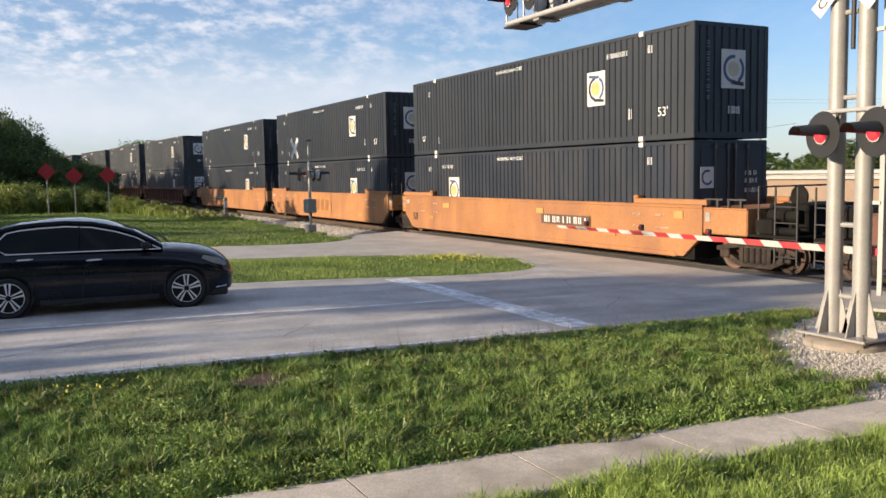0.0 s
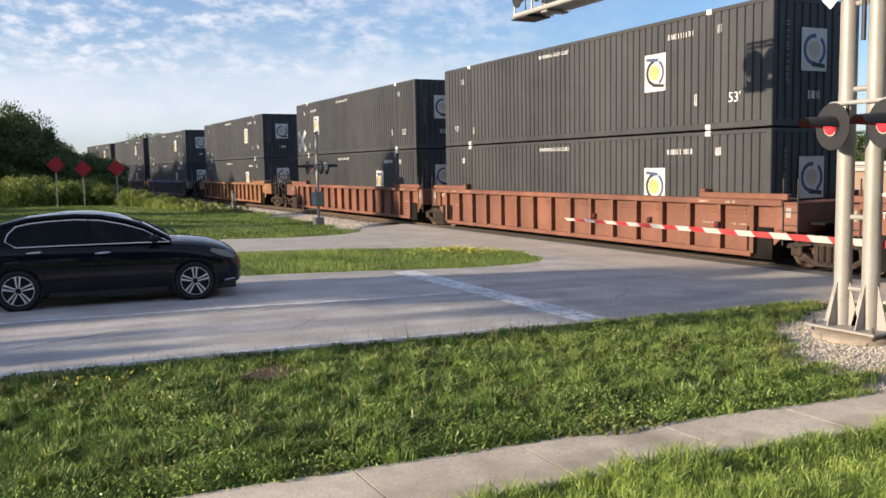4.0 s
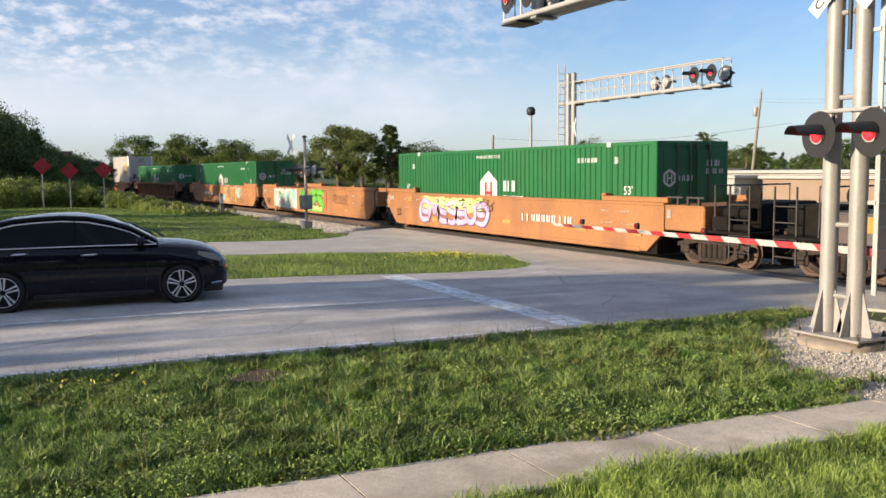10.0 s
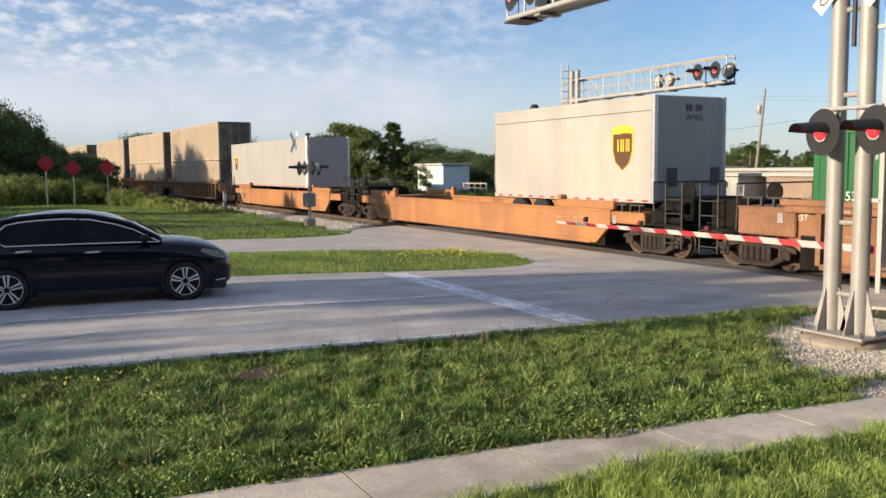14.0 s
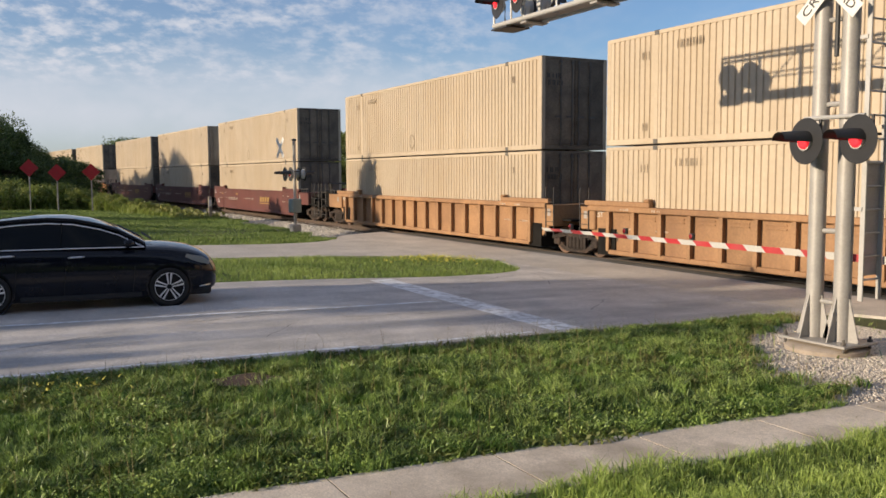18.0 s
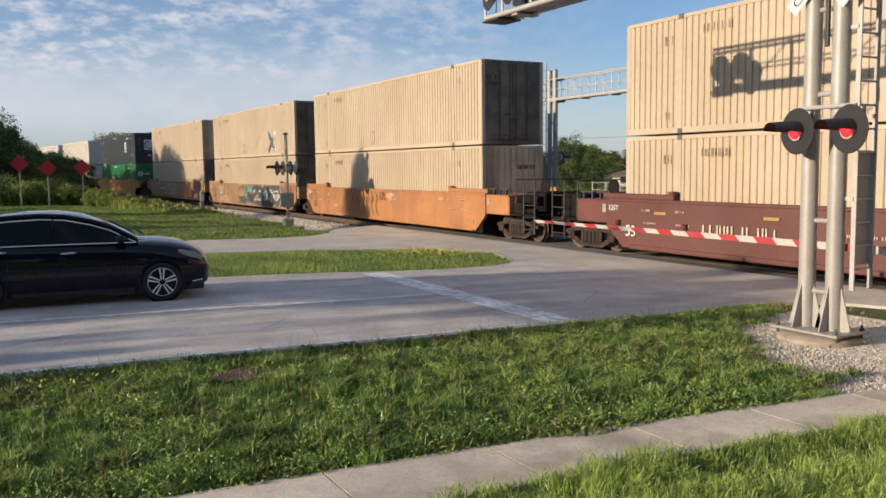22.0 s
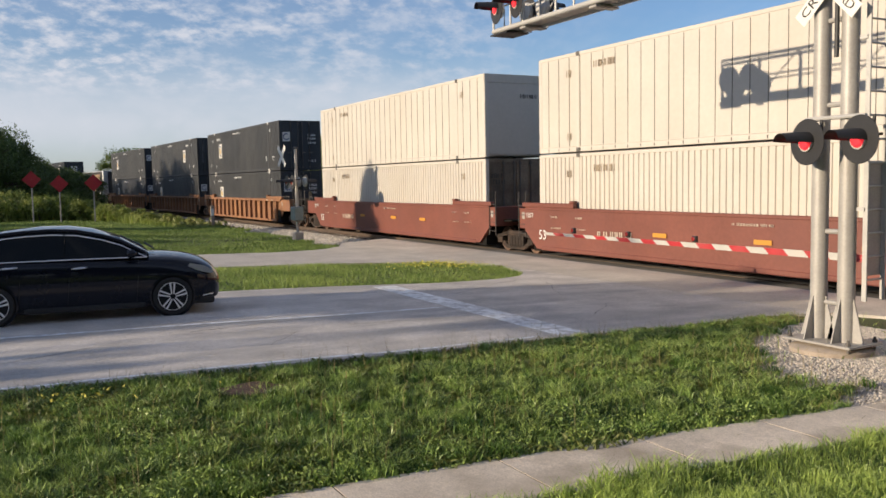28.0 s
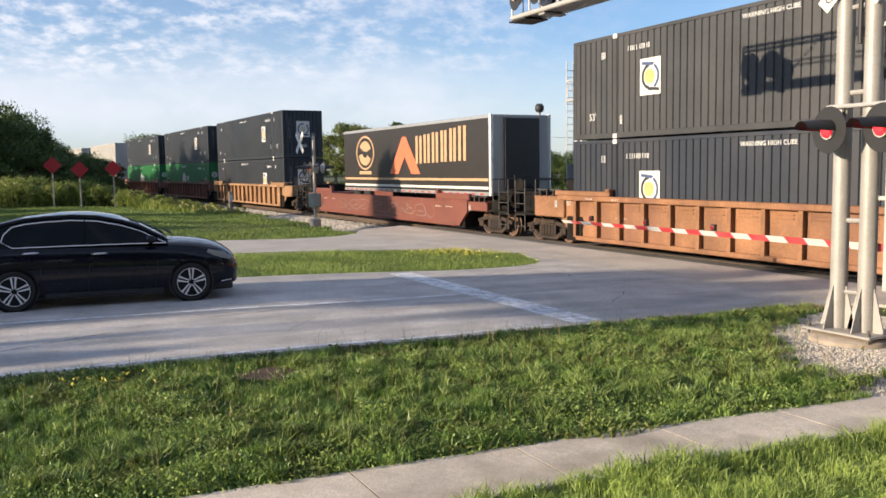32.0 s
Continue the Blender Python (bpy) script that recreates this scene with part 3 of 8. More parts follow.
def well_car(o, style, paint, front_end, rear_end, extras=None, half=None):
    """One well of an intermodal car. Its own space: x forward, origin on the rail level under its middle.
    style: ribbed or smooth sides; an end is 'joint' (a bogie shared with the next well) or 'coupler'."""
    mat = WELL_PAINT[paint]
    lab = "%s steel container well car with %s sides" % (WELL_WORDS[paint], "ribbed" if style == "ribbed" else "smooth")
    car = thing("well_car", pose(0, 0, 0), lab, "rail car", "wells of the train")
    Y, ZB, ZT = 1.50, 0.26, 1.24 if style == "low" else 1.56
    L = 8.45
    for side in (-1, 1):
        def build(side=side):
            me = Mesh()
            y = side * Y
            yi = side * (Y - 0.10)
            slope = [(-L - 0.15, ZB + 0.55), (-L + 0.5, ZB), (L - 0.5, ZB), (L + 0.15, ZB + 0.55), (L + 0.15, ZT), (-L - 0.15, ZT)]
            if style != "ribbed":
                me.prism(slope, yi, y)
                me.box((-L - 0.15, yi - side * 0.06, ZT - 0.09), (L + 0.15, y + side * 0.015, ZT), 0.02)
                me.box((-L + 0.75, yi, ZB - 0.03), (L - 0.75, y + side * 0.02, ZB + 0.10), 0.02)
            else:
                me.prism(slope, side * (Y - 0.19), side * (Y - 0.14))
                me.box((-L - 0.15, yi - side * 0.06, ZT - 0.15), (L + 0.15, y + side * 0.03, ZT), 0.02)
                me.box((-L + 0.75, yi, ZB - 0.04), (L - 0.75, y + side * 0.0, ZB + 0.09), 0.02)
                for k in range(15):
                    for z in (ZT - 0.27, ZT - 0.36):
                        me.box((-7.72 + 1.03 * k + 0.15, side * (Y - 0.15), z), (-7.72 + 1.03 * (k + 1) - 0.28, side * (Y - 0.11), z + 0.025))
            return me.data("side_wall", mat)
        wall = part("side_wall", cached(("side", style, paint, side), build), None, car)
        if style == "ribbed":
            rib_me = cached(("rib", paint), lambda: Mesh().prism([(-0.035, -0.15), (0.035, -0.15), (0.035, -0.02), (0.06, -0.02), (0.06, 0.01), (-0.06, 0.01), (-0.06, -0.02), (-0.035, -0.02)], ZB + 0.05, ZT - 0.10, "z").data("rib", mat))
            for k in range(16):
                part("rib", rib_me, None, wall, m=pose(-7.72 + 1.03 * k, side * Y, 0) @ (Matrix.Scale(-1, 4, (0, 1, 0)) if side < 0 else Matrix.Identity(4)))
        for end in (-1, 1):
            rail_me = cached(("end_rail", paint), lambda: Mesh().box((-1.35, -0.08, 0), (1.35, 0.08, 0.14), 0.02).box((-1.35, -0.10, 0.12), (-1.15, 0.10, 0.22), 0.03).data("guide_rail", mat))
            part("guide_rail", rail_me, None, wall, m=pose(end * (L - 1.05), side * (Y - 0.06), ZT) @ (Matrix.Rotation(math.pi, 4, "Z") if end < 0 else Matrix.Identity(4)) @ Matrix.Diagonal((1, 1, 1.7 if style == "low" else 1, 1)))
    floor_me = cached(("floor", paint), lambda: Mesh()
        .box((-8.0, -1.38, 0.20), (-7.2, 1.38, 0.34)).box((7.2, -1.38, 0.20), (8.0, 1.38, 0.34)).box((-6.3, -1.38, 0.20), (-5.9, 1.38, 0.32))
        .box((5.9, -1.38, 0.20), (6.3, 1.38, 0.32)).box((-7.9, -1.37, 0.205), (7.9, -1.2, 0.31)).box((-7.9, 1.2, 0.205), (7.9, 1.37, 0.31)).box((-0.3, -1.38, 0.20), (0.3, 1.38, 0.32)).data("floor_beam", mat))
    part("floor_beam", floor_me, None, car)
    bulk_me = cached("bulkhead", lambda: Mesh().box((7.5, -1.40, 0.24), (8.25, -1.302, 0.92)).box((7.5, 1.302, 0.24), (8.25, 1.40, 0.92)).box((7.5, -1.40, 0.18), (8.25, 1.40, 0.245)).box((8.17, -1.30, 0.245), (8.25, 1.30, 0.92)).data("end_bulkhead", black_iron))
    for turn in (0, 180):
        part("end_bulkhead", bulk_me, None, car, m=pose(0, 0, 0, 0, 0, turn))
    for end, kind in ((1, front_end), (-1, rear_end)):
        far = kind == "coupler"

        def build_deck():
            me = Mesh()
            me.box((L - 0.1, -1.46, 0.86), (L + (1.53 if far else 0.55), 1.46, ZT - 0.06), 0.03)
            me.box((L - 0.1, -1.475, ZT - 0.09), (L + (1.53 if far else 0.55), 1.475, ZT - 0.045), 0.01)
            return me.data("end_platform", mat)

        def build_sill():
            me = Mesh()
            me.prism([(L - 0.6, 0.75), (L + 0.4, 0.80), (L + (2.85 if far else 1.9), 0.72), (L + (2.85 if far else 1.9), 0.98), (L + 0.5, 1.10), (L - 0.3, 1.10)], -0.38, 0.38)
            if far:
                me.box((L + 1.5, -1.40, 0.86), (L + 2.85, 1.40, 0.93), 0.01)
            else:
                me.box((L + 0.5, -1.15, 1.02), (L + 1.0, 1.15, 1.08), 0.01)
            return me.data("draft_sill", black_iron)
        turn_m = Matrix.Identity(4) if end > 0 else Matrix.Rotation(math.pi, 4, "Z")
        deck = part("end_platform", cached(("deck", paint, far, ZT), build_deck), None, car, m=turn_m)
        part("draft_sill", cached(("sill", far), build_sill), None, deck, "grimy black sill and walkway")
        if far:
            hose_me = cached("brake_hose", lambda: Mesh().tube([(L + 2.8, 0.35, 0.86), (L + 3.05, 0.38, 0.66), (L + 3.2, 0.40, 0.48), (L + 3.34, 0.40, 0.42)], 0.028, 8).data("brake_hose", black_iron, 50))
            part("brake_hose", hose_me, None, deck)
            rail_me = cached("cross_rail", lambda: Mesh().tube([(L + 1.72, -1.30, 0.92), (L + 1.72, -1.30, 2.02), (L + 1.72, 1.30, 2.02), (L + 1.72, 1.30, 0.92)], 0.022, 8).tube([(L + 1.72, -1.30, 1.50), (L + 1.72, 1.30, 1.50)], 0.018, 6).data("cross_rail", grab_mat, 50))
            part("cross_rail", rail_me, None, deck, "dark steel handrail across the platform")
            valve_me = cached("valve_box", lambda: Mesh().box((L + 1.62, -1.32, 0.93), (L + 2.15, -0.95, 1.28), 0.03).tube([(L + 2.2, -1.2, 1.02), (L + 2.75, -1.2, 1.02)], 0.09, 10).tube([(L + 1.7, -1.25, 0.80), (L + 2.75, -1.25, 0.80)], 0.02, 6).data("valve_box", black_iron))
            part("valve_box", valve_me, None, deck, "grimy valve box and pipe")
        near_y = 1.0 if end < 0 else -1.0
        part("tag_plate", cached("tag_plate", lambda: plate(0.15, 0.22).data("tag_plate", faint_tag)), None, deck, m=pose(L + 0.30, 1.468 * near_y, ZT - 0.28, 0, 0, 0))
        frame_me = cached("corner_bracket", lambda: Mesh().box((-0.30, -0.03, 0.19), (0.30, 0.03, 0.23)).box((-0.28, -0.03, 0), (-0.22, 0.03, 0.20)).box((0.10, -0.03, 0), (0.16, 0.03, 0.20)).data("corner_bracket", grab_mat))
        if far:
            for x in (0.42, 1.15):
                part("corner_bracket", frame_me, None, deck, m=pose(L + x, 1.38 * near_y, ZT - 0.06))
            gear_me = cached("brake_gear", lambda: Mesh().box((L + 1.60, -0.85, 0.93), (L + 2.70, 1.15, 1.62), 0.04).tube([(L + 1.7, -0.95, 1.35), (L + 2.6, -0.95, 1.35)], 0.15, 12)
                .turned([(0.02, -0.02), (0.24, -0.02), (0.26, 0), (0.24, 0.02), (0.02, 0.02)], (L + 2.1, -0.4, 1.78), "y", 18)
                .tube([(L + 2.1, -0.4, 1.5), (L + 2.1, -0.4, 1.8)], 0.03, 8).data("brake_gear", black_iron))
            part("brake_gear", gear_me, None, deck, "black brake wheel, tank and valve")
            lad_me = cached("end_ladder", lambda: Mesh().tube([(-0.30, 0, 0.30), (-0.30, 0, 2.02)], 0.024, 8).tube([(0.30, 0, 0.30), (0.30, 0, 2.02)], 0.024, 8)
                .tube([(-0.30, 0, 0.45), (0.30, 0, 0.45)], 0.016, 6).tube([(-0.30, 0, 0.85), (0.30, 0, 0.85)], 0.016, 6).tube([(-0.30, 0, 1.22), (0.30, 0, 1.22)], 0.016, 6).tube([(-0.30, 0, 1.58), (0.30, 0, 1.58)], 0.016, 6).data("end_ladder", grab_mat, 50))
            part("end_ladder", lad_me, None, deck, "dark steel end ladder", m=pose(L + 2.55, 1.36 * near_y, 0))
            coup_me = cached("coupler", lambda: Mesh().box((L + 2.6, -0.13, 0.70), (L + 2.95, 0.13, 0.92), 0.03).box((L + 2.80, -0.22, 0.66), (L + 3.12, 0.18, 0.98), 0.05).data("coupler", steel_dark))
            part("coupler", coup_me, None, deck)
            bogie(car, end * 9.84)
        else:
            ladder(deck, L + 0.35, 1.475 * near_y, 0.55, 2.05, grab_mat, "handrail")
        if not far and end > 0:
            bogie(car, 9.55)
    if extras:
        extras(car)
    car["o"] = o
    KEYED.append((car, -o, RAIL_Z))
    return car


# -- containers --
CL, CW, CH = 16.15, 2.59, 2.896
HL, HW = CL / 2, CW / 2


def corrugated(length, z0, z1, pitch, depth, groove=0.17):
    """A corrugated steel sheet in the xz plane, its outer face towards -y."""
    n = max(2, int(round(length / pitch)))
    p = length / n
    pts = []
    for k in range(n):
        a = -length / 2 + k * p
        r = p * 0.07
        pts += [(a, depth), (a + p * groove, depth), (a + p * groove + r, 0), (a + p - r, 0)]
    pts.append((length / 2, depth))
    return Mesh().sheet([[(x, y, z0) for x, y in pts], [(x, y, z1) for x, y in pts]])


BOX_PAINT = {
    "black": material("container_charcoal", (0.0175, 0.0215, 0.0285), 0.5, var=0.14, scale=0.7, dirt=(0.046, 0.047, 0.048), dirt_amt=0.38, dirt_scale=0.8, streak=True, spread=0.18),
    "slate": material("container_dusty_charcoal", (0.035, 0.037, 0.041), 0.55, var=0.18, scale=0.7, dirt=(0.078, 0.076, 0.073), dirt_amt=0.5, dirt_scale=0.8, streak=True, spread=0.12),
    "navy": material("container_navy", (0.0153, 0.0204, 0.0323), 0.5, var=0.14, scale=0.7, dirt=(0.08, 0.075, 0.07), dirt_amt=0.35, dirt_scale=0.9, streak=True, spread=0.10),
    "green": material("container_green", (0.012, 0.128, 0.036), 0.45, var=0.10, scale=0.8, dirt=(0.05, 0.16, 0.06), dirt_amt=0.3, dirt_scale=0.8, streak=True, spread=0.10),
    "cream": material("container_cream", (0.458, 0.374, 0.272), 0.55, var=0.08, scale=0.6, dirt=(0.38, 0.285, 0.18), dirt_amt=0.55, dirt_scale=0.9, streak=True, spread=0.06),
    "white": material("container_white", (0.52, 0.485, 0.435), 0.5, var=0.05, scale=0.6, dirt=(0.47, 0.41, 0.33), dirt_amt=0.35, dirt_scale=0.9, streak=True, spread=0.04),
    "grey": material("container_grey", (0.391, 0.3782, 0.357), 0.5, var=0.08, scale=0.6, dirt=(0.45, 0.41, 0.36), dirt_amt=0.3, dirt_scale=0.9, streak=True),
}
BOX_WORDS = {"black": "charcoal black", "slate": "dusty charcoal grey", "navy": "dark navy", "green": "bright green", "cream": "cream", "white": "off-white", "grey": "pale grey"}
# soot streaks over a base darkened for the shade on these ends
soot = material("sooty_shaded_door", (0.15, 0.115, 0.08), 0.65, var=0.35, scale=1.5, dirt=(0.012, 0.010, 0.008), dirt_amt=0.97, dirt_scale=0.9, streak=True, spread=0.35)
cast_mat = material("corner_casting", (0.11, 0.10, 0.09), 0.6, 0.3, var=0.2)
cast_white = material("corner_casting_white", (0.66, 0.64, 0.60), 0.6, var=0.15)
logo_white = material("logo_white", (0.60, 0.585, 0.55), 0.5, var=0.06)
logo_blue = material("logo_blue", (0.05, 0.08, 0.17), 0.5, var=0.1)
logo_yellow = material("logo_yellow", (0.54, 0.40, 0.15), 0.5, var=0.15)
logo_red = material("logo_red", (0.55, 0.03, 0.03), 0.5, var=0.1)
logo_black = material("logo_black", (0.02, 0.02, 0.025), 0.5, var=0.1)


def ring(r0, r1, a0, a1, n=20, squash=1.0):
    """A flat arc in the xz plane."""
    rows = []
    for k in range(n + 1):
        a = radians(a0 + (a1 - a0) * k / n)
        rows.append([(r0 * math.cos(a), 0, r0 * math.sin(a) * squash), (r1 * math.cos(a), 0, r1 * math.sin(a) * squash)])
    return Mesh().sheet(rows)


def plate(w, h, d=0.006):
    return Mesh().box((-w / 2, -d / 2, -h / 2), (w / 2, d / 2, h / 2))


def swirl_logo(parent, m):
    """A white square with blue arcs round a yellow disc."""
    k = part("emblem", cached("emblem_plate", lambda: plate(0.82, 0.98).data("emblem", logo_white)), None, parent, "white square emblem with blue arcs and a yellow disc", m=m)
    me = cached("emblem_arc", lambda: ring(0.26, 0.345, 95, 265).data("arc", logo_black))
    part("arc", me, None, k, m=pose(0, -0.006, 0))
    part("arc", cached("emblem_arc_b", lambda: ring(0.28, 0.36, -60, 62).data("arc", logo_blue)), None, k, m=pose(0, -0.006, 0))
    me = cached("emblem_tail", lambda: Mesh().prism([(-0.12, -0.36), (0.36, -0.40), (0.36, -0.33), (0.02, -0.28)], -0.001, 0.001).data("tail", logo_black))
    part("tail", me, None, k, m=pose(0, -0.006, 0))
    me = cached("emblem_disc", lambda: Mesh().turned([(0.20, -0.001), (0.20, 0.001)], axis="y", n=24).data("disc", logo_yellow))
    part("disc", me, None, k, m=pose(-0.02, -0.006, 0))
    part("tail", cached("emblem_tail_b", lambda: Mesh().prism([(-0.34, 0.33), (0.10, 0.28), (0.16, 0.36), (-0.34, 0.41)], -0.001, 0.001).data("tail", logo_blue)), None, k, m=pose(0, -0.006, 0))


def bars(w, h, n, mat, parent, m, name="stencil", seed=1, weight=0.21):
    """Plain bars that stand for small writing."""
    rnd = random.Random(seed)
    me = Mesh()
    cell = w / n
    t = weight * cell
    for k in range(n):
        a, b, hh = -w / 2 + cell * (k + 0.18), -w / 2 + cell * (k + 0.82), h / 2 * rnd.choice((1.0, 1.0, 0.9))
        form = rnd.randrange(4)
        if form:
            me.box((a, -0.003, -hh), (a + t, 0.003, hh))
        if form != 1:
            me.box((b - t, -0.003, -hh), (b, 0.003, hh))
    return tagged(part(name, me, mat, parent, m=m), kind="stuff")


SIDE = [Matrix.Identity(4), Matrix.Rotation(math.pi, 4, "Z")]
FACE_SIDE = Matrix.Rotation(radians(90), 4, "X")                    # writing read from the camera's side
FACE_FRONT = Matrix.Rotation(radians(90), 4, "Z") @ FACE_SIDE       # writing on the leading end


def container(colour, z, o, doors_front=False, smooth_side=False, kind="", flip=False, seed=0, sooty=False, dirty=False):
    """A 53-foot container; x along it, origin at the middle of its floor."""
    mat = BOX_PAINT[colour]
    lab = "%s 53-foot shipping container with %s sides" % (BOX_WORDS[colour], "seamed smooth" if smooth_side else "corrugated")
    if z > 2:
        lab += ", upper of two"
    box = thing("shipping_container", pose(0, 0, 0), lab, "container", "containers on the train")
    key = (colour, smooth_side)
    for i in (0, 1):
        def build_side():
            if smooth_side:
                me = Mesh().box((-HL + 0.1, -HW + 0.012, 0.16), (HL - 0.1, -HW + 0.04, CH - 0.1))
                return me.data("side_panel", mat)
            pitch = 0.205 if colour in ("cream", "white") else 0.25
            me = corrugated(CL - 0.2, 0.14, CH - 0.09, pitch, 0.032).data("side_panel", mat, fix=False)
            for v in me.vertices:
                v.co.y += -HW + 0.012
            return me
        side = part("side_panel", cached(("side_panel",) + key, build_side), None, box, m=SIDE[i])
        if smooth_side and i == 0:
            for k in range(30):
                part("panel_seam", cached("panel_seam", lambda: Mesh().box((-0.006, -HW + 0.001, 0.17), (0.006, -HW + 0.02, CH - 0.12)).box((-0.018, -HW - 0.003, 0.03), (0.018, -HW + 0.01, 0.11)).data("panel_seam", cast_mat)), None, side, m=pose(-7.55 + 0.522 * k, 0, 0))
        beam_me = cached(("beam", colour), lambda: Mesh().box((-HL + 0.1, -HW - 0.001, 0.0), (HL - 0.1, -HW + 0.06, 0.155), 0.01).box((-HL + 0.1, -HW - 0.001, CH - 0.1), (HL - 0.1, -HW + 0.06, CH), 0.01).data("side_rail", mat))
        part("side_rail", beam_me, None, side)
        post_me = cached(("lift_post", colour), lambda: Mesh().box((-0.07, -HW - 0.006, 0.0), (0.07, -HW + 0.05, CH + 0.004), 0.01).data("lift_post", mat))
        cast_me = cached(("lift_cast", colour), lambda: Mesh().box((-0.09, -HW - 0.012, CH - 0.125), (0.09, -HW + 0.12, CH + 0.012), 0.015).data("lift_casting", cast_white if colour in ("black", "navy", "slate", "green") else cast_mat))
        for x in (-6.09, 6.09):
            part("lift_post", post_me, None, side, m=pose(x, 0, 0))
            part("lift_casting", cast_me, None, side, m=pose(x, 0, 0))
            part("lift_casting", cast_me, None, side, m=pose(x, 0, -CH + 0.115))
    roof_me = cached(("roof", colour), lambda: Mesh().sheet([[(-HL + 0.08 + (CL - 0.16) * k / 120, y, CH - 0.02 + (0.015 if k % 2 else 0)) for k in range(121)] for y in (-HW + 0.05, HW - 0.05)]).box((-HL + 0.1, -HW + 0.05, 0.05), (HL - 0.1, HW - 0.05, 0.15)).data("roof", mat))
    part("roof", roof_me, None, box)
    corner_me = cached(("corner", colour), lambda: Mesh().box((-0.09, -0.08, 0), (0.09, 0.08, CH), 0.02).data("corner_post", mat))
    for x in (-1, 1):
        for y in (-1, 1):
            part("corner_post", corner_me, None, box, m=pose(x * (HL - 0.09), y * (HW - 0.08), 0))
    for end in (1, -1):
        is_door = doors_front == (end > 0)
        em = pose(0, 0, 0, 0, 0, 0 if end > 0 else 180)
        if is_door:
            # slate boxes get black doors: the shade on the end is in the paint
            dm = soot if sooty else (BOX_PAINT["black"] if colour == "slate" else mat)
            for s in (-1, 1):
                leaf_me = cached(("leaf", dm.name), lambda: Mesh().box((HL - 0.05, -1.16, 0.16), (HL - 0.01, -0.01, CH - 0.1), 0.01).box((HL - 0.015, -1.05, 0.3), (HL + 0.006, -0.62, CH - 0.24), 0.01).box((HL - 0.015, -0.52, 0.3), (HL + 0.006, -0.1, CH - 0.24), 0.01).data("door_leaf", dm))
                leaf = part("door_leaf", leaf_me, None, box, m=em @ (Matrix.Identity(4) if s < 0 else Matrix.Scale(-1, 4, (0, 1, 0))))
                bar_me = cached("lock_bar", lambda: Mesh().tube([(HL + 0.025, 0, 0.12), (HL + 0.025, 0, CH - 0.06)], 0.02, 8).box((HL, -0.2, 1.0), (HL + 0.045, 0.02, 1.06)).box((HL, -0.04, 0.12), (HL + 0.05, 0.04, 0.2)).box((HL, -0.04, CH - 0.2), (HL + 0.05, 0.04, CH - 0.12)).data("lock_bar", cast_mat))
                for y in (-0.57, -0.13):
                    part("lock_bar", bar_me, None, leaf, m=pose(0, y, 0))
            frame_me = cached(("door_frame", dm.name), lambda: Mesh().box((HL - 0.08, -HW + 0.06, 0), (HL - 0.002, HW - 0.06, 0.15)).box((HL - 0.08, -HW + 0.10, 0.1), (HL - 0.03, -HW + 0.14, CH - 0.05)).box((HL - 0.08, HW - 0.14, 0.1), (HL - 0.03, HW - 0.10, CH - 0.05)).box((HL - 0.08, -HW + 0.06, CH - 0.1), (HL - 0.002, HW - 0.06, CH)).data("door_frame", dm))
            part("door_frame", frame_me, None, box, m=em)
            if end > 0 and colour in ("black", "navy", "slate"):
                small = new("door_emblem", cached("door_emblem", lambda: plate(0.46, 0.54).data("door_emblem", logo_white)))
                small.parent, small.matrix_basis = box, pose(HL + 0.02, -0.85, 1.95, 0, 0, 90)
                part("arc", cached("door_arc", lambda: ring(0.14, 0.20, 60, 330).data("arc", logo_blue)), None, small, m=pose(0, -0.006, 0))
                for k, (zz, n) in enumerate(((2.05, 4), (1.85, 6), (1.6, 8), (0.55, 7))):
                    bars(0.5, 0.13, n, white_paint, box, pose(HL + 0.012, 0.72, zz, 0, 0, 90), seed=seed + k)
            elif end > 0:
                bars(0.55, 0.17, 4, black_paint if colour in ("cream", "white") else white_paint, box, pose(HL + 0.012, -0.83 if colour in ("cream", "white") else 0.75, 2.3, 0, 0, 90), seed=seed)
                bars(0.7, 0.15, 6, black_paint if colour in ("cream", "white") else white_paint, box, pose(HL + 0.012, -0.83 if colour in ("cream", "white") else 0.75, 2.08, 0, 0, 90), seed=seed + 3)
                if colour == "green":
                    part("door_emblem", cached("hex", lambda: ring(0.17, 0.25, 30, 390, 6).add(Mesh().box((-0.09, -0.003, -0.11), (-0.05, 0.003, 0.11)).box((0.05, -0.003, -0.11), (0.09, 0.003, 0.11)).box((-0.05, -0.003, -0.02), (0.05, 0.003, 0.02))).data("door_emblem", logo_white)), None, box, m=pose(HL + 0.012, -0.85, 1.9, 0, 0, 90))
                    bars(0.55, 0.16, 5, white_paint, box, pose(HL + 0.012, -0.3, 1.9, 0, 0, 90), seed=seed + 5)
        else:
            em_mat = mat
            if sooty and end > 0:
                # cream painted lighter than the sides against the end's shade, with brown stains
                em_mat = material("stained_end_cream_lifted", (0.56, 0.44, 0.30), 0.6, var=0.2, scale=1.0, dirt=(0.13, 0.065, 0.035), dirt_amt=0.9, dirt_scale=0.8, streak=True)

            def build_end():
                if smooth_side:
                    return Mesh().box((HL - 0.05, -HW + 0.1, 0.1), (HL - 0.012, HW - 0.1, CH - 0.1)).box((HL - 0.06, -HW, CH - 0.3), (HL + 0.004, HW, CH), 0.01).data("end_panel", em_mat)
                me = corrugated(CW - 0.3, 0.14, CH - 0.09, 0.26, 0.035)
                me.v = [(-y + HL - 0.012, x, z) for x, y, z in me.v]
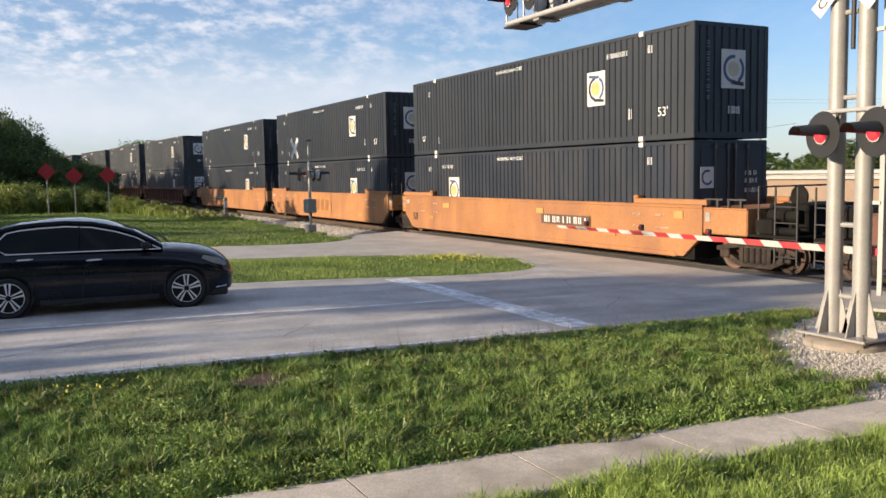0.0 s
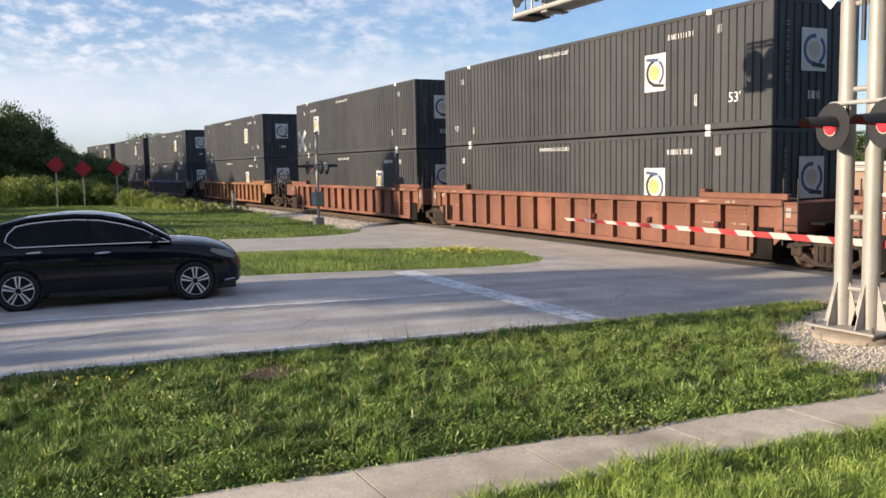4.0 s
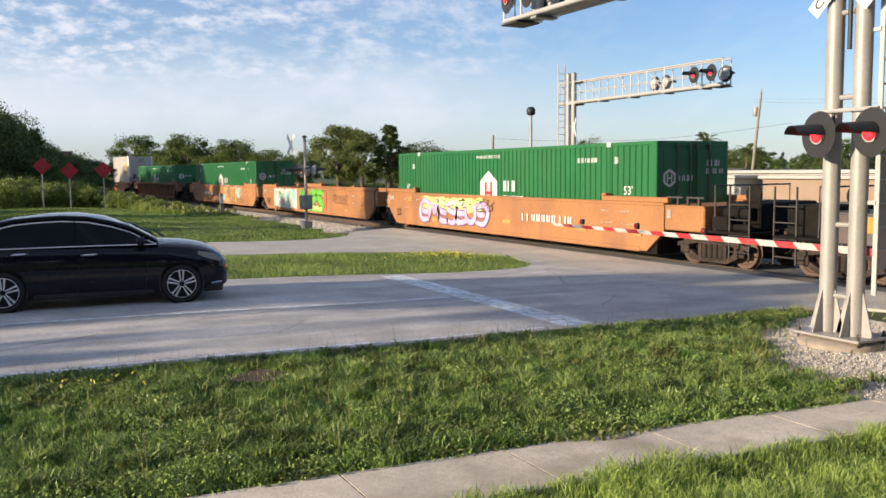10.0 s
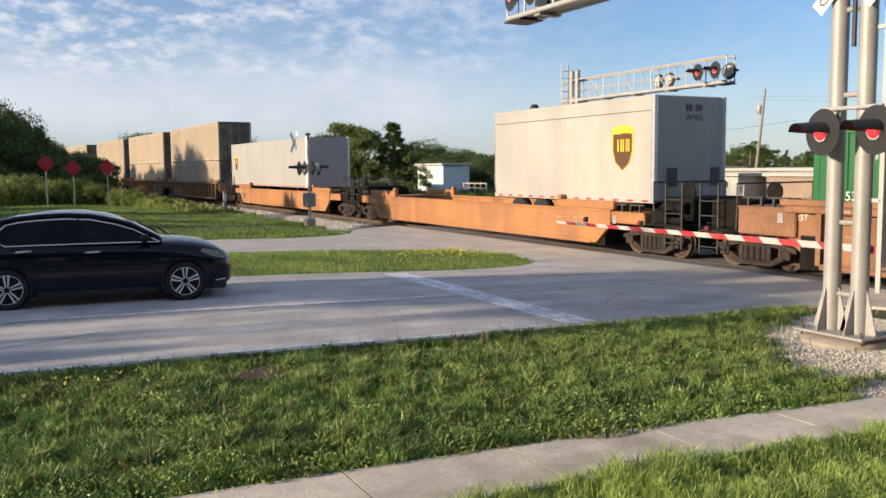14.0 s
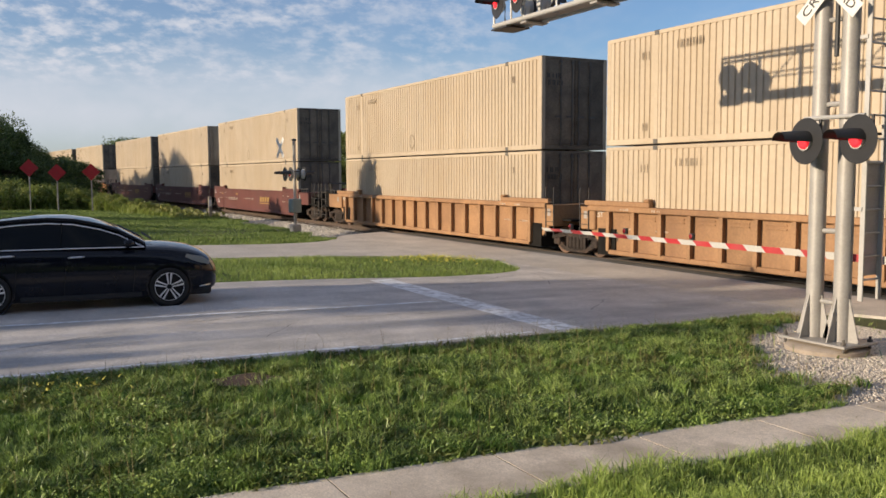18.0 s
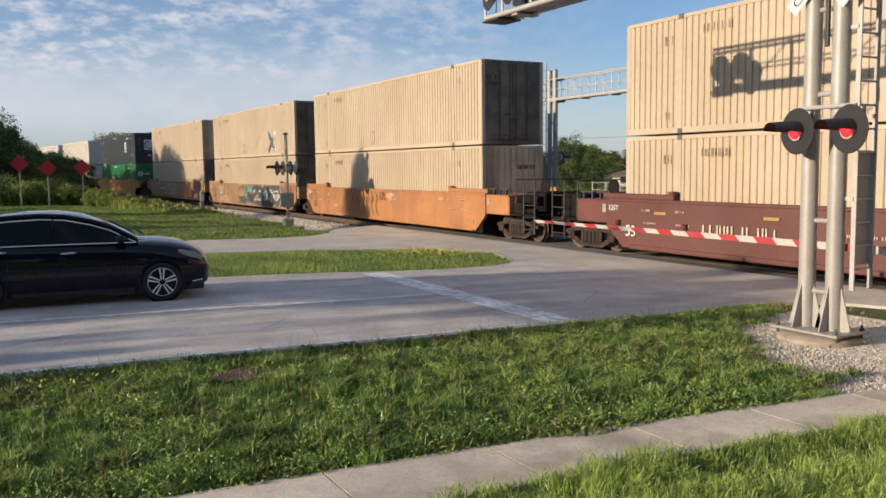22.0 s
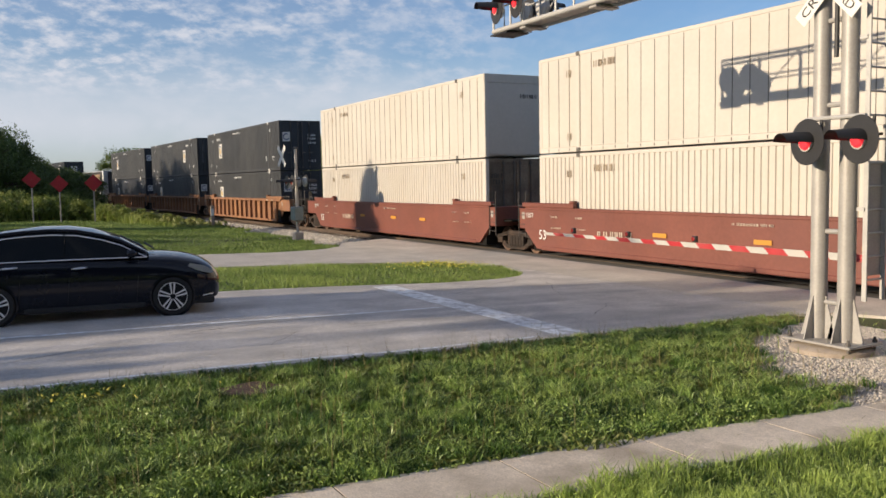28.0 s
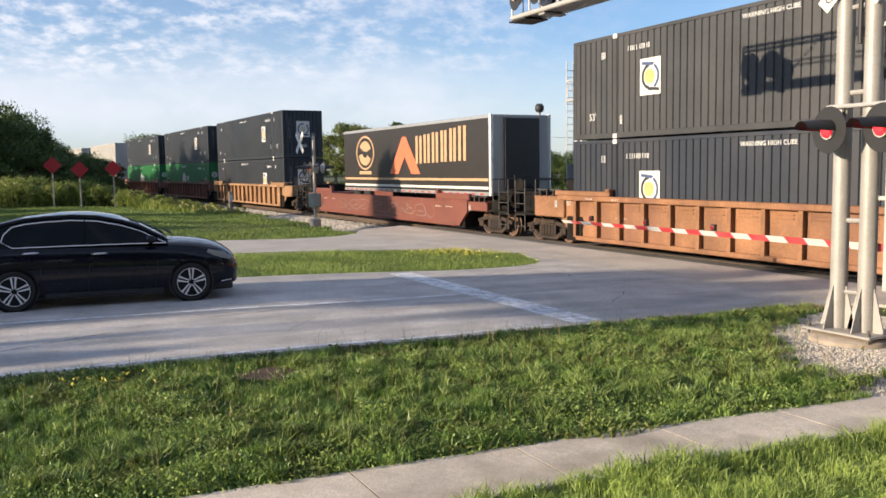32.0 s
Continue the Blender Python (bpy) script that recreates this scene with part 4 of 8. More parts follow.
                me.box((HL - 0.06, -HW + 0.1, 0.0), (HL - 0.002, HW - 0.1, 0.155)).box((HL - 0.06, -HW + 0.1, CH - 0.1), (HL - 0.002, HW - 0.1, CH))
                return me.data("end_panel", em_mat, fix=False)
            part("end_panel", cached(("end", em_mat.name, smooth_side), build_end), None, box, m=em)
            if end > 0 and kind == "swirl" and colour in ("black", "navy", "slate"):
                em2 = part("emblem", cached("big_emblem", lambda: plate(0.84, 0.98).data("emblem", logo_white)), None, box, m=pose(HL + 0.014, 0.02, 1.75, 0, 0, 90))
                part("arc", cached("big_arc", lambda: ring(0.27, 0.36, 80, 280).add(ring(0.29, 0.38, -60, 50)).data("arc", logo_blue)), None, em2, m=pose(0, -0.006, 0))
                part("tail", cached("big_tail", lambda: Mesh().prism([(-0.1, -0.38), (0.36, -0.42), (0.36, -0.32), (0.0, -0.29)], -0.001, 0.001).data("tail", logo_black)), None, em2, m=pose(0, -0.006, 0))
                part("disc", cached("big_disc", lambda: Mesh().turned([(0.19, -0.001), (0.19, 0.001)], axis="y", n=20).data("disc", material("logo_pale", (0.50, 0.44, 0.32), 0.5, var=0.1))), None, em2, m=pose(0, -0.006, 0))
                bars(0.42, 0.2, 6, white_paint, box, pose(HL + 0.014, 0.05, 0.72, 0, 0, 90), seed=seed)
                bars(1.5, 0.11, 11, material("faint_stencil", (0.16, 0.16, 0.16), 0.6), box, pose(HL + 0.014, -0.85, 1.7, 0, 0, 90) @ Matrix.Rotation(radians(90), 4, "Y"), seed=seed + 1)
            elif end > 0 and colour == "green":
                part("door_emblem", cached("hex", lambda: ring(0.17, 0.25, 30, 390, 6).add(Mesh().box((-0.09, -0.003, -0.11), (-0.05, 0.003, 0.11)).box((0.05, -0.003, -0.11), (0.09, 0.003, 0.11)).box((-0.05, -0.003, -0.02), (0.05, 0.003, 0.02))).data("door_emblem", logo_white)), None, box, m=pose(HL + 0.012, -0.85, 1.9, 0, 0, 90))
                bars(0.5, 0.15, 5, white_paint, box, pose(HL + 0.012, -0.28, 1.9, 0, 0, 90), seed=seed + 5)
                bars(1.0, 0.06, 14, white_paint, box, pose(HL + 0.012, 0.1, 1.25, 0, 0, 90), seed=seed + 6)
                writing("53", 0.24, white_paint, box, pose(HL + 0.012, 0.1, 0.75, 0, 0, 90) @ FACE_SIDE)
            elif end > 0 and colour in ("cream", "white"):
                bars(0.75, 0.15, 8, black_paint, box, pose(HL + 0.014, 0.55, 2.15, 0, 0, 90), seed=seed)
    # markings on the side that the camera sees
    y = -HW - 0.004
    sgn = -1 if flip else 1
    if colour in ("black", "navy", "slate", "green"):
        writing("53'", 0.34, white_paint, box, pose(6.95, y, 1.55 if colour == "green" else 0.72) @ FACE_SIDE)
        writing("53'", 0.27, white_paint, box, pose(-7.1, y, 1.5 if colour == "green" else 0.62) @ FACE_SIDE)
        writing("WARNING HIGH CUBE", 0.16, white_paint, box, pose(-0.6, y, 2.62) @ FACE_SIDE)
        bars(0.95, 0.14, 10, white_paint, box, pose(sgn * 5.1, y, 2.42), seed=seed)
        bars(0.2, 0.2, 3, white_paint, box, pose(6.45, y, 2.4), seed=seed + 1)
        bars(0.2, 0.2, 3, white_paint, box, pose(-6.6, y, 2.35), seed=seed + 2)
        bars(0.16, 0.3, 2, white_paint, box, pose(5.65, y, 0.75), seed=seed + 4)
        bars(0.14, 0.26, 2, white_paint, box, pose(-5.8, y, 0.5), seed=seed + 5)
        if colour in ("black", "navy", "slate"):
            lx = 4.15 if not flip else -4.6
            swirl_logo(box, pose(lx, y, 1.58 if z > 2 else 1.52))
    elif colour in ("cream", "white"):
        faint = material("faded_stencil", (0.30, 0.24, 0.17) if colour == "cream" else (0.36, 0.34, 0.31), 0.7, var=0.3, scale=8)
        bars(0.95, 0.2, 9, faint, box, pose(-4.9, y, 2.45), seed=seed)
        bars(0.3, 0.22, 3, faint, box, pose(-6.5, y, 2.3), seed=seed + 1)
        bars(0.3, 0.22, 3, faint, box, pose(6.5, y, 2.3), seed=seed + 2)
        bars(0.22, 0.2, 2, faint, box, pose(-6.5, y, 0.45), seed=seed + 3)
        if not smooth_side:
            part("faded_badge", cached("oval_badge", lambda: ring(0.17, 0.22, 0, 360, 18, 1.4).data("faded_badge", faint)), None, box, m=pose(-1.0, y, 0.55))
    KEYED.append((box, -o, z))
    return box


Z_LOW = 0.335
Z_TOP = Z_LOW + CH + 0.05


# -- trailers --
trailer_grey = material("trailer_silver_grey", (0.378, 0.3645, 0.3465), 0.45, var=0.06, scale=0.7, dirt=(0.48, 0.45, 0.40), dirt_amt=0.4, dirt_scale=0.9, streak=True)
trailer_white = material("trailer_off_white", (0.39, 0.365, 0.33), 0.45, var=0.05, scale=0.7, dirt=(0.60, 0.55, 0.46), dirt_amt=0.4, dirt_scale=0.9, streak=True)
trailer_dark = material("trailer_dark_brown", (0.030, 0.026, 0.024), 0.4, var=0.1)
alu = material("bare_aluminium", (0.60, 0.60, 0.60), 0.35, 0.7, var=0.1)
tyre_mat = material("tyre_rubber", (0.02, 0.02, 0.02), 0.85, var=0.2, bump=0.2)
badge_brown = material("badge_brown", (0.10, 0.045, 0.015), 0.5, var=0.1)
badge_gold = material("badge_gold", (0.80, 0.50, 0.04), 0.5, var=0.1)
logo_orange = material("logo_orange", (0.62, 0.16, 0.075), 0.5, var=0.08)
logo_tan = material("logo_tan", (0.46, 0.30, 0.17), 0.5, var=0.1)


def trailer(o, length, z0, z1, mat, side_mat, label, decorate, wheels=True):
    """A road trailer riding in a well; origin under its middle at the rail level."""
    t = thing("road_trailer", pose(0, 0, 0), label, "trailer", "trailers on the train")
    h, w = length / 2, 1.295
    for s in (-1, 1):
        y = s * w
        part("side_panel", Mesh().box((-h + 0.04, y, z0 + 0.12), (h - 0.04, y - s * 0.05, z1 - 0.12)), side_mat, t)
        part("side_rail", Mesh().box((-h, y + s * 0.008, z0), (h, y - s * 0.08, z0 + 0.14), 0.01).box((-h, y + s * 0.008, z1 - 0.14), (h, y - s * 0.08, z1), 0.02), alu if side_mat is trailer_dark else mat, t)
    part("roof", Mesh().box((-h + 0.02, -w + 0.06, z1 - 0.05), (h - 0.02, w - 0.06, z1 - 0.01)), mat, t)
    part("floor", Mesh().box((-h + 0.02, -w + 0.06, z0), (h - 0.02, w - 0.06, z0 + 0.12)), black_iron, t)
    end = part("front_wall", Mesh().box((h - 0.05, -w + 0.09, z0 + 0.02), (h, w - 0.09, z1 - 0.02), 0.02), mat, t)
    for s in (-1, 1):
        part("corner_trim", Mesh().tube([(h - 0.06, s * (w - 0.06), z0), (h - 0.06, s * (w - 0.06), z1)], 0.09, 10), alu, end)
    part("rear_wall", Mesh().box((-h, -w + 0.09, z0), (-h + 0.05, w - 0.09, z1)), mat, t)
    for k in range(int(length / 0.62)):
        for s in (-1,):
            part("marker_plate", cached("marker_plate", lambda: plate(0.22, 0.05, 0.012).data("marker_plate", logo_red)), None, t, m=pose(-h + 0.4 + 0.62 * k, -w - 0.012, z0 + 0.06))
    for x in (-h + 1.4, -h + 2.7) if wheels else ():
        ax = part("axle", Mesh().tube([(x, -1.1, 0.95), (x, 1.1, 0.95)], 0.07), black_iron, t)
        for s in (-1, 1):
            part("tyre", Mesh().turned([(0.25, -0.13), (0.48, -0.13), (0.51, -0.09), (0.51, 0.09), (0.48, 0.13), (0.25, 0.13)], (x, s * 1.08, 0.98), "y", 22), tyre_mat, ax, smooth=40)
    part("landing_leg", Mesh().box((h - 2.7, -0.9, 0.9), (h - 2.5, -0.75, z0)).box((h - 2.7, 0.75, 0.9), (h - 2.5, 0.9, z0)).box((h - 1.3, -0.5, z0 - 0.25), (h - 0.5, 0.5, z0)), black_iron, t)
    if decorate:
        decorate(t, h, -w - 0.006, z0, z1)
    KEYED.append((t, -o, RAIL_Z))
    return t


def shield_badge(t, h, y, z0, z1, x=None, k=1.0):
    x = h - 1.28 if x is None else x
    out = [(-0.62, 0.75), (0.0, 0.85), (0.62, 0.75), (0.62, -0.1), (0.45, -0.55), (0.0, -0.88), (-0.45, -0.55), (-0.62, -0.1)]
    b = part("badge", Mesh().prism([(u * k, v * k) for u, v in out], -0.004, 0.004), badge_gold, t, "brown and gold shield badge", m=pose(x, y, z0 + 1.52))
    part("badge_field", Mesh().prism([(u * 0.88 * k, (v * 0.72 if v > 0 else v * 0.92) * k - 0.03) for u, v in out], -0.004, 0.004), badge_brown, b, m=pose(0, -0.004, 0))
    part("badge_crest", Mesh().prism([(-0.56 * k, 0.52 * k), (-0.2 * k, 0.50 * k), (0.2 * k, 0.56 * k), (0.56 * k, 0.70 * k), (0.0, 0.80 * k), (-0.56 * k, 0.70 * k)], -0.002, 0.002), badge_gold, b, m=pose(0, -0.010, 0))
    bars(0.92 * k, 0.46 * k, 3, badge_gold, b, pose(0, -0.010, 0.08 * k), "badge_mark", 2, 0.24)


def box_trailer_art(t, h, y, z0, z1):
    shield_badge(t, h, y, z0, z1, None, 0.74)
    part("seam", Mesh().box((-h + 0.1, y - 0.003, z1 - 0.42), (h - 0.1, y + 0.004, z1 - 0.40)), cast_mat, t)
    bars(0.62, 0.18, 6, black_paint, t, pose(h + 0.006, 0.1, z1 - 0.32, 0, 0, 90), seed=4)
    writing("WWS", 0.24, black_paint, t, pose(h + 0.006, 0.1, z1 - 0.6) @ FACE_FRONT)
    part("hose_box", Mesh().box((h, -0.85, z0 + 0.45), (h + 0.05, -0.5, z0 + 0.95), 0.01).box((h, 0.75, z0 + 0.45), (h + 0.05, 1.05, z0 + 0.95), 0.01), cast_mat, t, "grey connector plate on the trailer front")


def long_trailer_art(t, h, y, z0, z1):
    shield_badge(t, h, y, z0, z1, -h + 1.3, 0.62)


def furniture_art(t, h, y, z0, z1):
    """Orange house mark, tan word bars, a ring of tan discs and pale stripes on the dark side."""
    part("house_mark", Mesh().prism([(-1.58, -0.75), (-0.18, 0.85), (0.18, 0.85), (1.58, -0.75), (0.72, -0.75), (0.05, 0.0), (-0.62, -0.75)], -0.003, 0.003), logo_orange, t, "orange peaked mark", m=pose(-0.03, y, z0 + 1.55))
    for k, (w_, h_) in enumerate(((0.62, 1.15), (0.58, 1.18), (0.58, 1.22), (0.50, 1.24), (0.54, 1.28), (0.66, 1.32))):
        for q in (-1, 1):
            part("word_bar", Mesh().prism([(q * w_ * 0.30 - 0.11, -h_ / 2), (q * w_ * 0.30 + 0.11, -h_ / 2), (q * w_ * 0.30 + 0.13, h_ / 2), (q * w_ * 0.30 - 0.09, h_ / 2)], -0.003, 0.003), logo_tan, t, m=pose(1.42 + 0.76 * k, y, z0 + 1.80 + 0.03 * k))
    part("ring_mark", ring(0.80, 0.90, 0, 360, 28).add(ring(0.10, 0.62, 20, 150, 12)).add(ring(0.25, 0.66, 190, 330, 12)), logo_tan, t, m=pose(-4.5, y - 0.003, z0 + 1.8) @ Matrix.Diagonal((1.25, 1, 0.9, 1)))
    part("ring_banner", Mesh().box((-0.75, -0.003, -0.08), (0.75, 0.003, 0.08)), logo_tan, t, m=pose(-4.5, y - 0.002, z0 + 0.86))
    part("stripe", Mesh().box((-h + 0.15, -0.003, -0.05), (h - 0.15, 0.003, 0.05)), logo_white, t, m=pose(0, y - 0.002, z0 + 0.28))
    part("stripe", Mesh().box((-h + 0.15, -0.003, -0.05), (h - 0.15, 0.003, 0.05)), logo_tan, t, m=pose(0, y - 0.002, z0 + 0.58))
    part("reefer_front", Mesh().box((h, -0.75, z0 + 0.25), (h + 0.10, 0.75, z1 - 0.12), 0.03).box((h + 0.09, -0.4, z0 + 0.35), (h + 0.16, 0.4, z0 + 0.75), 0.02), trailer_dark, t, "dark cooling panel on the trailer front")


# -- side writing and paint on wells --
badge_dull = material("badge_dull_gold", (0.36, 0.22, 0.07), 0.6, var=0.25, scale=6)
touch_up = material("touch_up_paint", (0.46, 0.235, 0.070), 0.6, var=0.15, scale=5, dirt=(0.30, 0.13, 0.055), dirt_amt=0.5, dirt_scale=3.0, spread=0.25)
faint_white = material("worn_stencil", (0.50, 0.42, 0.34), 0.7, var=0.3, scale=9)


def decal_marks(car, kind, seed, style):
    """Stencils, panels and sprayed paint on the well's near side. Writing that cannot be read, and marks, are plain bars."""
    y = -1.53 if style != "ribbed" else -1.368
    rnd = random.Random(seed)
    top = 1.24 if style == "low" else 1.56
    if kind in ("plate", "plate_b", "spray_e"):
        part("number_panel", cached("number_panel", lambda: plate(2.5, 0.30).data("number_panel", material("number_panel", (0.10, 0.06, 0.04), 0.6))), None, car, m=pose({"plate": 2.9, "plate_b": -2.8}.get(kind, -3.45), y - 0.012, 0.98))
        bars(2.2, 0.2, 10, white_paint, car, pose({"plate": 2.9, "plate_b": -2.8}.get(kind, -3.45), y - 0.017, 0.98), seed=seed)
    if kind in ("spray_a", "spray_c", "spray_d"):
        bars(2.8, 0.24, 10, white_paint, car, pose({"spray_a": 3.3, "spray_c": -3.45, "spray_d": 6.2}[kind], y, 0.92), seed=seed)
    writing("125T", 0.20, white_paint, car, pose(-8.3, y, top - 0.26) @ FACE_SIDE)
    if kind == "slant_mark":
        me = Mesh()
        for k in range(3):
            me.prism([(-0.95 + 0.68 * k, -0.28), (-0.50 + 0.68 * k, -0.28), (-0.42 + 0.68 * k, 0.28), (-0.87 + 0.68 * k, 0.28)], -0.003, 0.003)
        part("mark_field", plate(2.5, 0.78, 0.004), touch_up, car, m=pose(0.25, y + 0.001, 0.90))
        part("mark_bars", me, material("mark_rust_red", (0.27, 0.10, 0.035), 0.6, var=0.2), car, m=pose(0.25, y, 0.90))
    if kind in ("rail_mark", "rail_mark_b"):
        bars(2.2, 0.20, 10, faint_white, car, pose(-4.0, y, 0.92), seed=seed)
        bars(1.9, 0.07, 16, faint_white, car, pose(-0.4, y, 0.98), seed=seed + 1)
        for x, z in ((-6.5, 1.22), (-3.05, 1.24)):
            part("amber_patch", cached("amber_strip", lambda: plate(0.42, 0.07).data("amber_patch", badge_dull)), None, car, m=pose(x, y, z))
    if kind in ("rail_mark", "rail_mark_b"):
        me = Mesh()
        for k in range(4):
            me.prism([(-0.9 + 0.46 * k, -0.14), (-0.60 + 0.46 * k, -0.14), (-0.52 + 0.46 * k, 0.14), (-0.82 + 0.46 * k, 0.14)], -0.003, 0.003)
        part("mark_bars", me, badge_dull, car, m=pose(2.8, y, 1.0))
        part("mark_swoosh", Mesh().box((-0.95, -0.003, -0.025), (0.9, 0.003, 0.025)), badge_dull, car, m=pose(2.8, y, 0.76))
    for k, x in enumerate((-7.0, -5.8, 6.2, 7.1)):
        bars(0.35, 0.06, 5, faint_white, car, pose(x, -1.534, 1.48 if style == "ribbed" else top - 0.28), seed=seed + k)
        bars(0.5, 0.045, 7, faint_white, car, pose(x + 0.1, y, 0.95), seed=seed + k + 7)
    if kind in ("maroon",):
        bars(1.5, 0.20, 8, faint_white, car, pose(-4.2, y, 0.85), seed=seed)
        bars(1.3, 0.06, 14, faint_white, car, pose(0.6, y, 1.32), seed=seed + 1)
        for x in (-2.4, 0.9, 3.6):
            part("amber_patch", cached("amber_patch", lambda: plate(0.5, 0.11).data("amber_patch", amber)), None, car, m=pose(x, y, 0.94))
    if kind != "blue":
        writing("53", 0.42, white_paint if kind in ("maroon", "rail_mark", "rail_mark_b") else black_paint, car, pose(-7.6, y, 0.70) @ FACE_SIDE)
    if kind == "blue":
        for a, b in ((-8.4, -3.9), (-3.85, 0.5), (0.55, 5.2), (5.24, 6.7)):
            part("blue_panel", Mesh().box((a, -1.540, 1.345), (b, -1.526, 1.567)), blue_band, car)
        for a in (-6.63, -2.51, -1.48, 1.61, 5.73):
            part("blue_panel", Mesh().box((a + 0.06, -1.367, 0.40), (a + 0.97, -1.361, 1.38)), blue_dull, car)
        for x in (8.9, -8.9):
            part("amber_patch", Mesh().box((x - 0.28, -1.50, 1.12), (x + 0.28, -1.47, 1.44)), amber, car)
        for x in (-6.3, -3.0, 1.5, 4.9, 6.5):
            part("amber_patch", cached("amber_small", lambda: plate(0.42, 0.10).data("amber_patch", amber)), None, car, m=pose(x, -1.542, 1.48))
    paint_job(car, kind, seed, style)


CURLS = [
    [[(0.9, 0.85), (0.5, 1.0), (0.12, 0.8), (0.45, 0.52), (0.88, 0.25), (0.5, 0.0), (0.08, 0.15)]],
    [[(0.2, 0.0), (0.12, 0.6), (0.45, 1.0), (0.85, 0.75), (0.6, 0.45), (0.3, 0.5)], [(0.5, 0.45), (0.9, 0.02)]],
    [[(0.5, 0.95), (0.12, 0.7), (0.15, 0.25), (0.5, 0.02), (0.88, 0.3), (0.85, 0.75), (0.45, 0.95)]],
    [[(0.08, 0.1), (0.3, 0.95), (0.55, 0.4), (0.75, 0.98), (0.95, 0.05)]],
    [[(0.9, 0.9), (0.3, 0.98), (0.1, 0.55), (0.35, 0.05), (0.92, 0.12)], [(0.3, 0.52), (0.8, 0.55)]],
    [[(0.15, 1.0), (0.2, 0.3), (0.55, 0.02), (0.85, 0.3), (0.82, 1.0)]],
]


def glide(pts, n=5):
    """Points of a smooth line through the given ones."""
    p = [pts[0]] + list(pts) + [pts[-1]]
    out = []
    for i in range(1, len(p) - 2):
        for k in range(n):
            t = k / n
            out.append(tuple(0.5 * (2 * p[i][c] + (p[i + 1][c] - p[i - 1][c]) * t + (2 * p[i - 1][c] - 5 * p[i][c] + 4 * p[i + 1][c] - p[i + 2][c]) * t * t
                             + (3 * p[i][c] - p[i - 1][c] - 3 * p[i + 1][c] + p[i + 2][c]) * t ** 3) for c in (0, 1)))
    return out + [tuple(pts[-1])]


def stroke(me, pts, w, z0, z1):
    """A flat sprayed stroke in the xz plane, kept between two heights."""
    q = glide(pts)
    rows = []
    for i, (x, z) in enumerate(q):
        dx, dz = q[min(i + 1, len(q) - 1)][0] - q[max(i - 1, 0)][0], q[min(i + 1, len(q) - 1)][1] - q[max(i - 1, 0)][1]
        d = math.hypot(dx, dz) or 1.0
        h = w / 2 * (0.75 + 0.25 * math.sin(3.1 * i / len(q) + 0.4))
        a, b = (x - dz / d * h, z + dx / d * h), (x + dz / d * h, z - dx / d * h)
        rows.append([(a[0], 0, min(max(a[1], z0), z1)), (b[0], 0, min(max(b[1], z0), z1))])
    return me.sheet(rows)


def curls(x0, x1, z0, z1, n, w, seed, lo=0.33, hi=1.52):
    """A run of curling shapes as one set of strokes per shape."""
    rnd = random.Random(seed)
    out, cell = [], (x1 - x0) / n
    for k in range(n):
        me = Mesh()
        tilt = rnd.uniform(-0.12, 0.12)
        mu, mv = rnd.random() < 0.5, rnd.random() < 0.5
        for line in CURLS[rnd.randrange(len(CURLS))]:
            stroke(me, [(x0 + cell * (k - 0.18 + 1.36 * (1 - u if mu else u)) + tilt * v, z0 + (z1 - z0) * (1 - v if mv else v) + rnd.uniform(-0.05, 0.05)) for u, v in line], w, lo, hi)
        out.append(me)
    return out


def blob(x0, x1, z0, z1, seed):
    rnd = random.Random(seed)
    k = 18
    top = [(x0 + (x1 - x0) * i / k, min(1.54, z1 + rnd.uniform(-0.10, 0.03))) for i in range(k + 1)]
    low = [(x0 + (x1 - x0) * i / k, max(0.30, z0 + rnd.uniform(-0.03, 0.10))) for i in range(k, -1, -1)]
    return Mesh().prism(top + low, -0.001, 0.001)


def spray(name, colour):
    return material("spray_" + name, colour, 0.6, var=0.22, scale=2.2, dirt=(0.25, 0.13, 0.06), dirt_amt=0.35, dirt_scale=1.6)


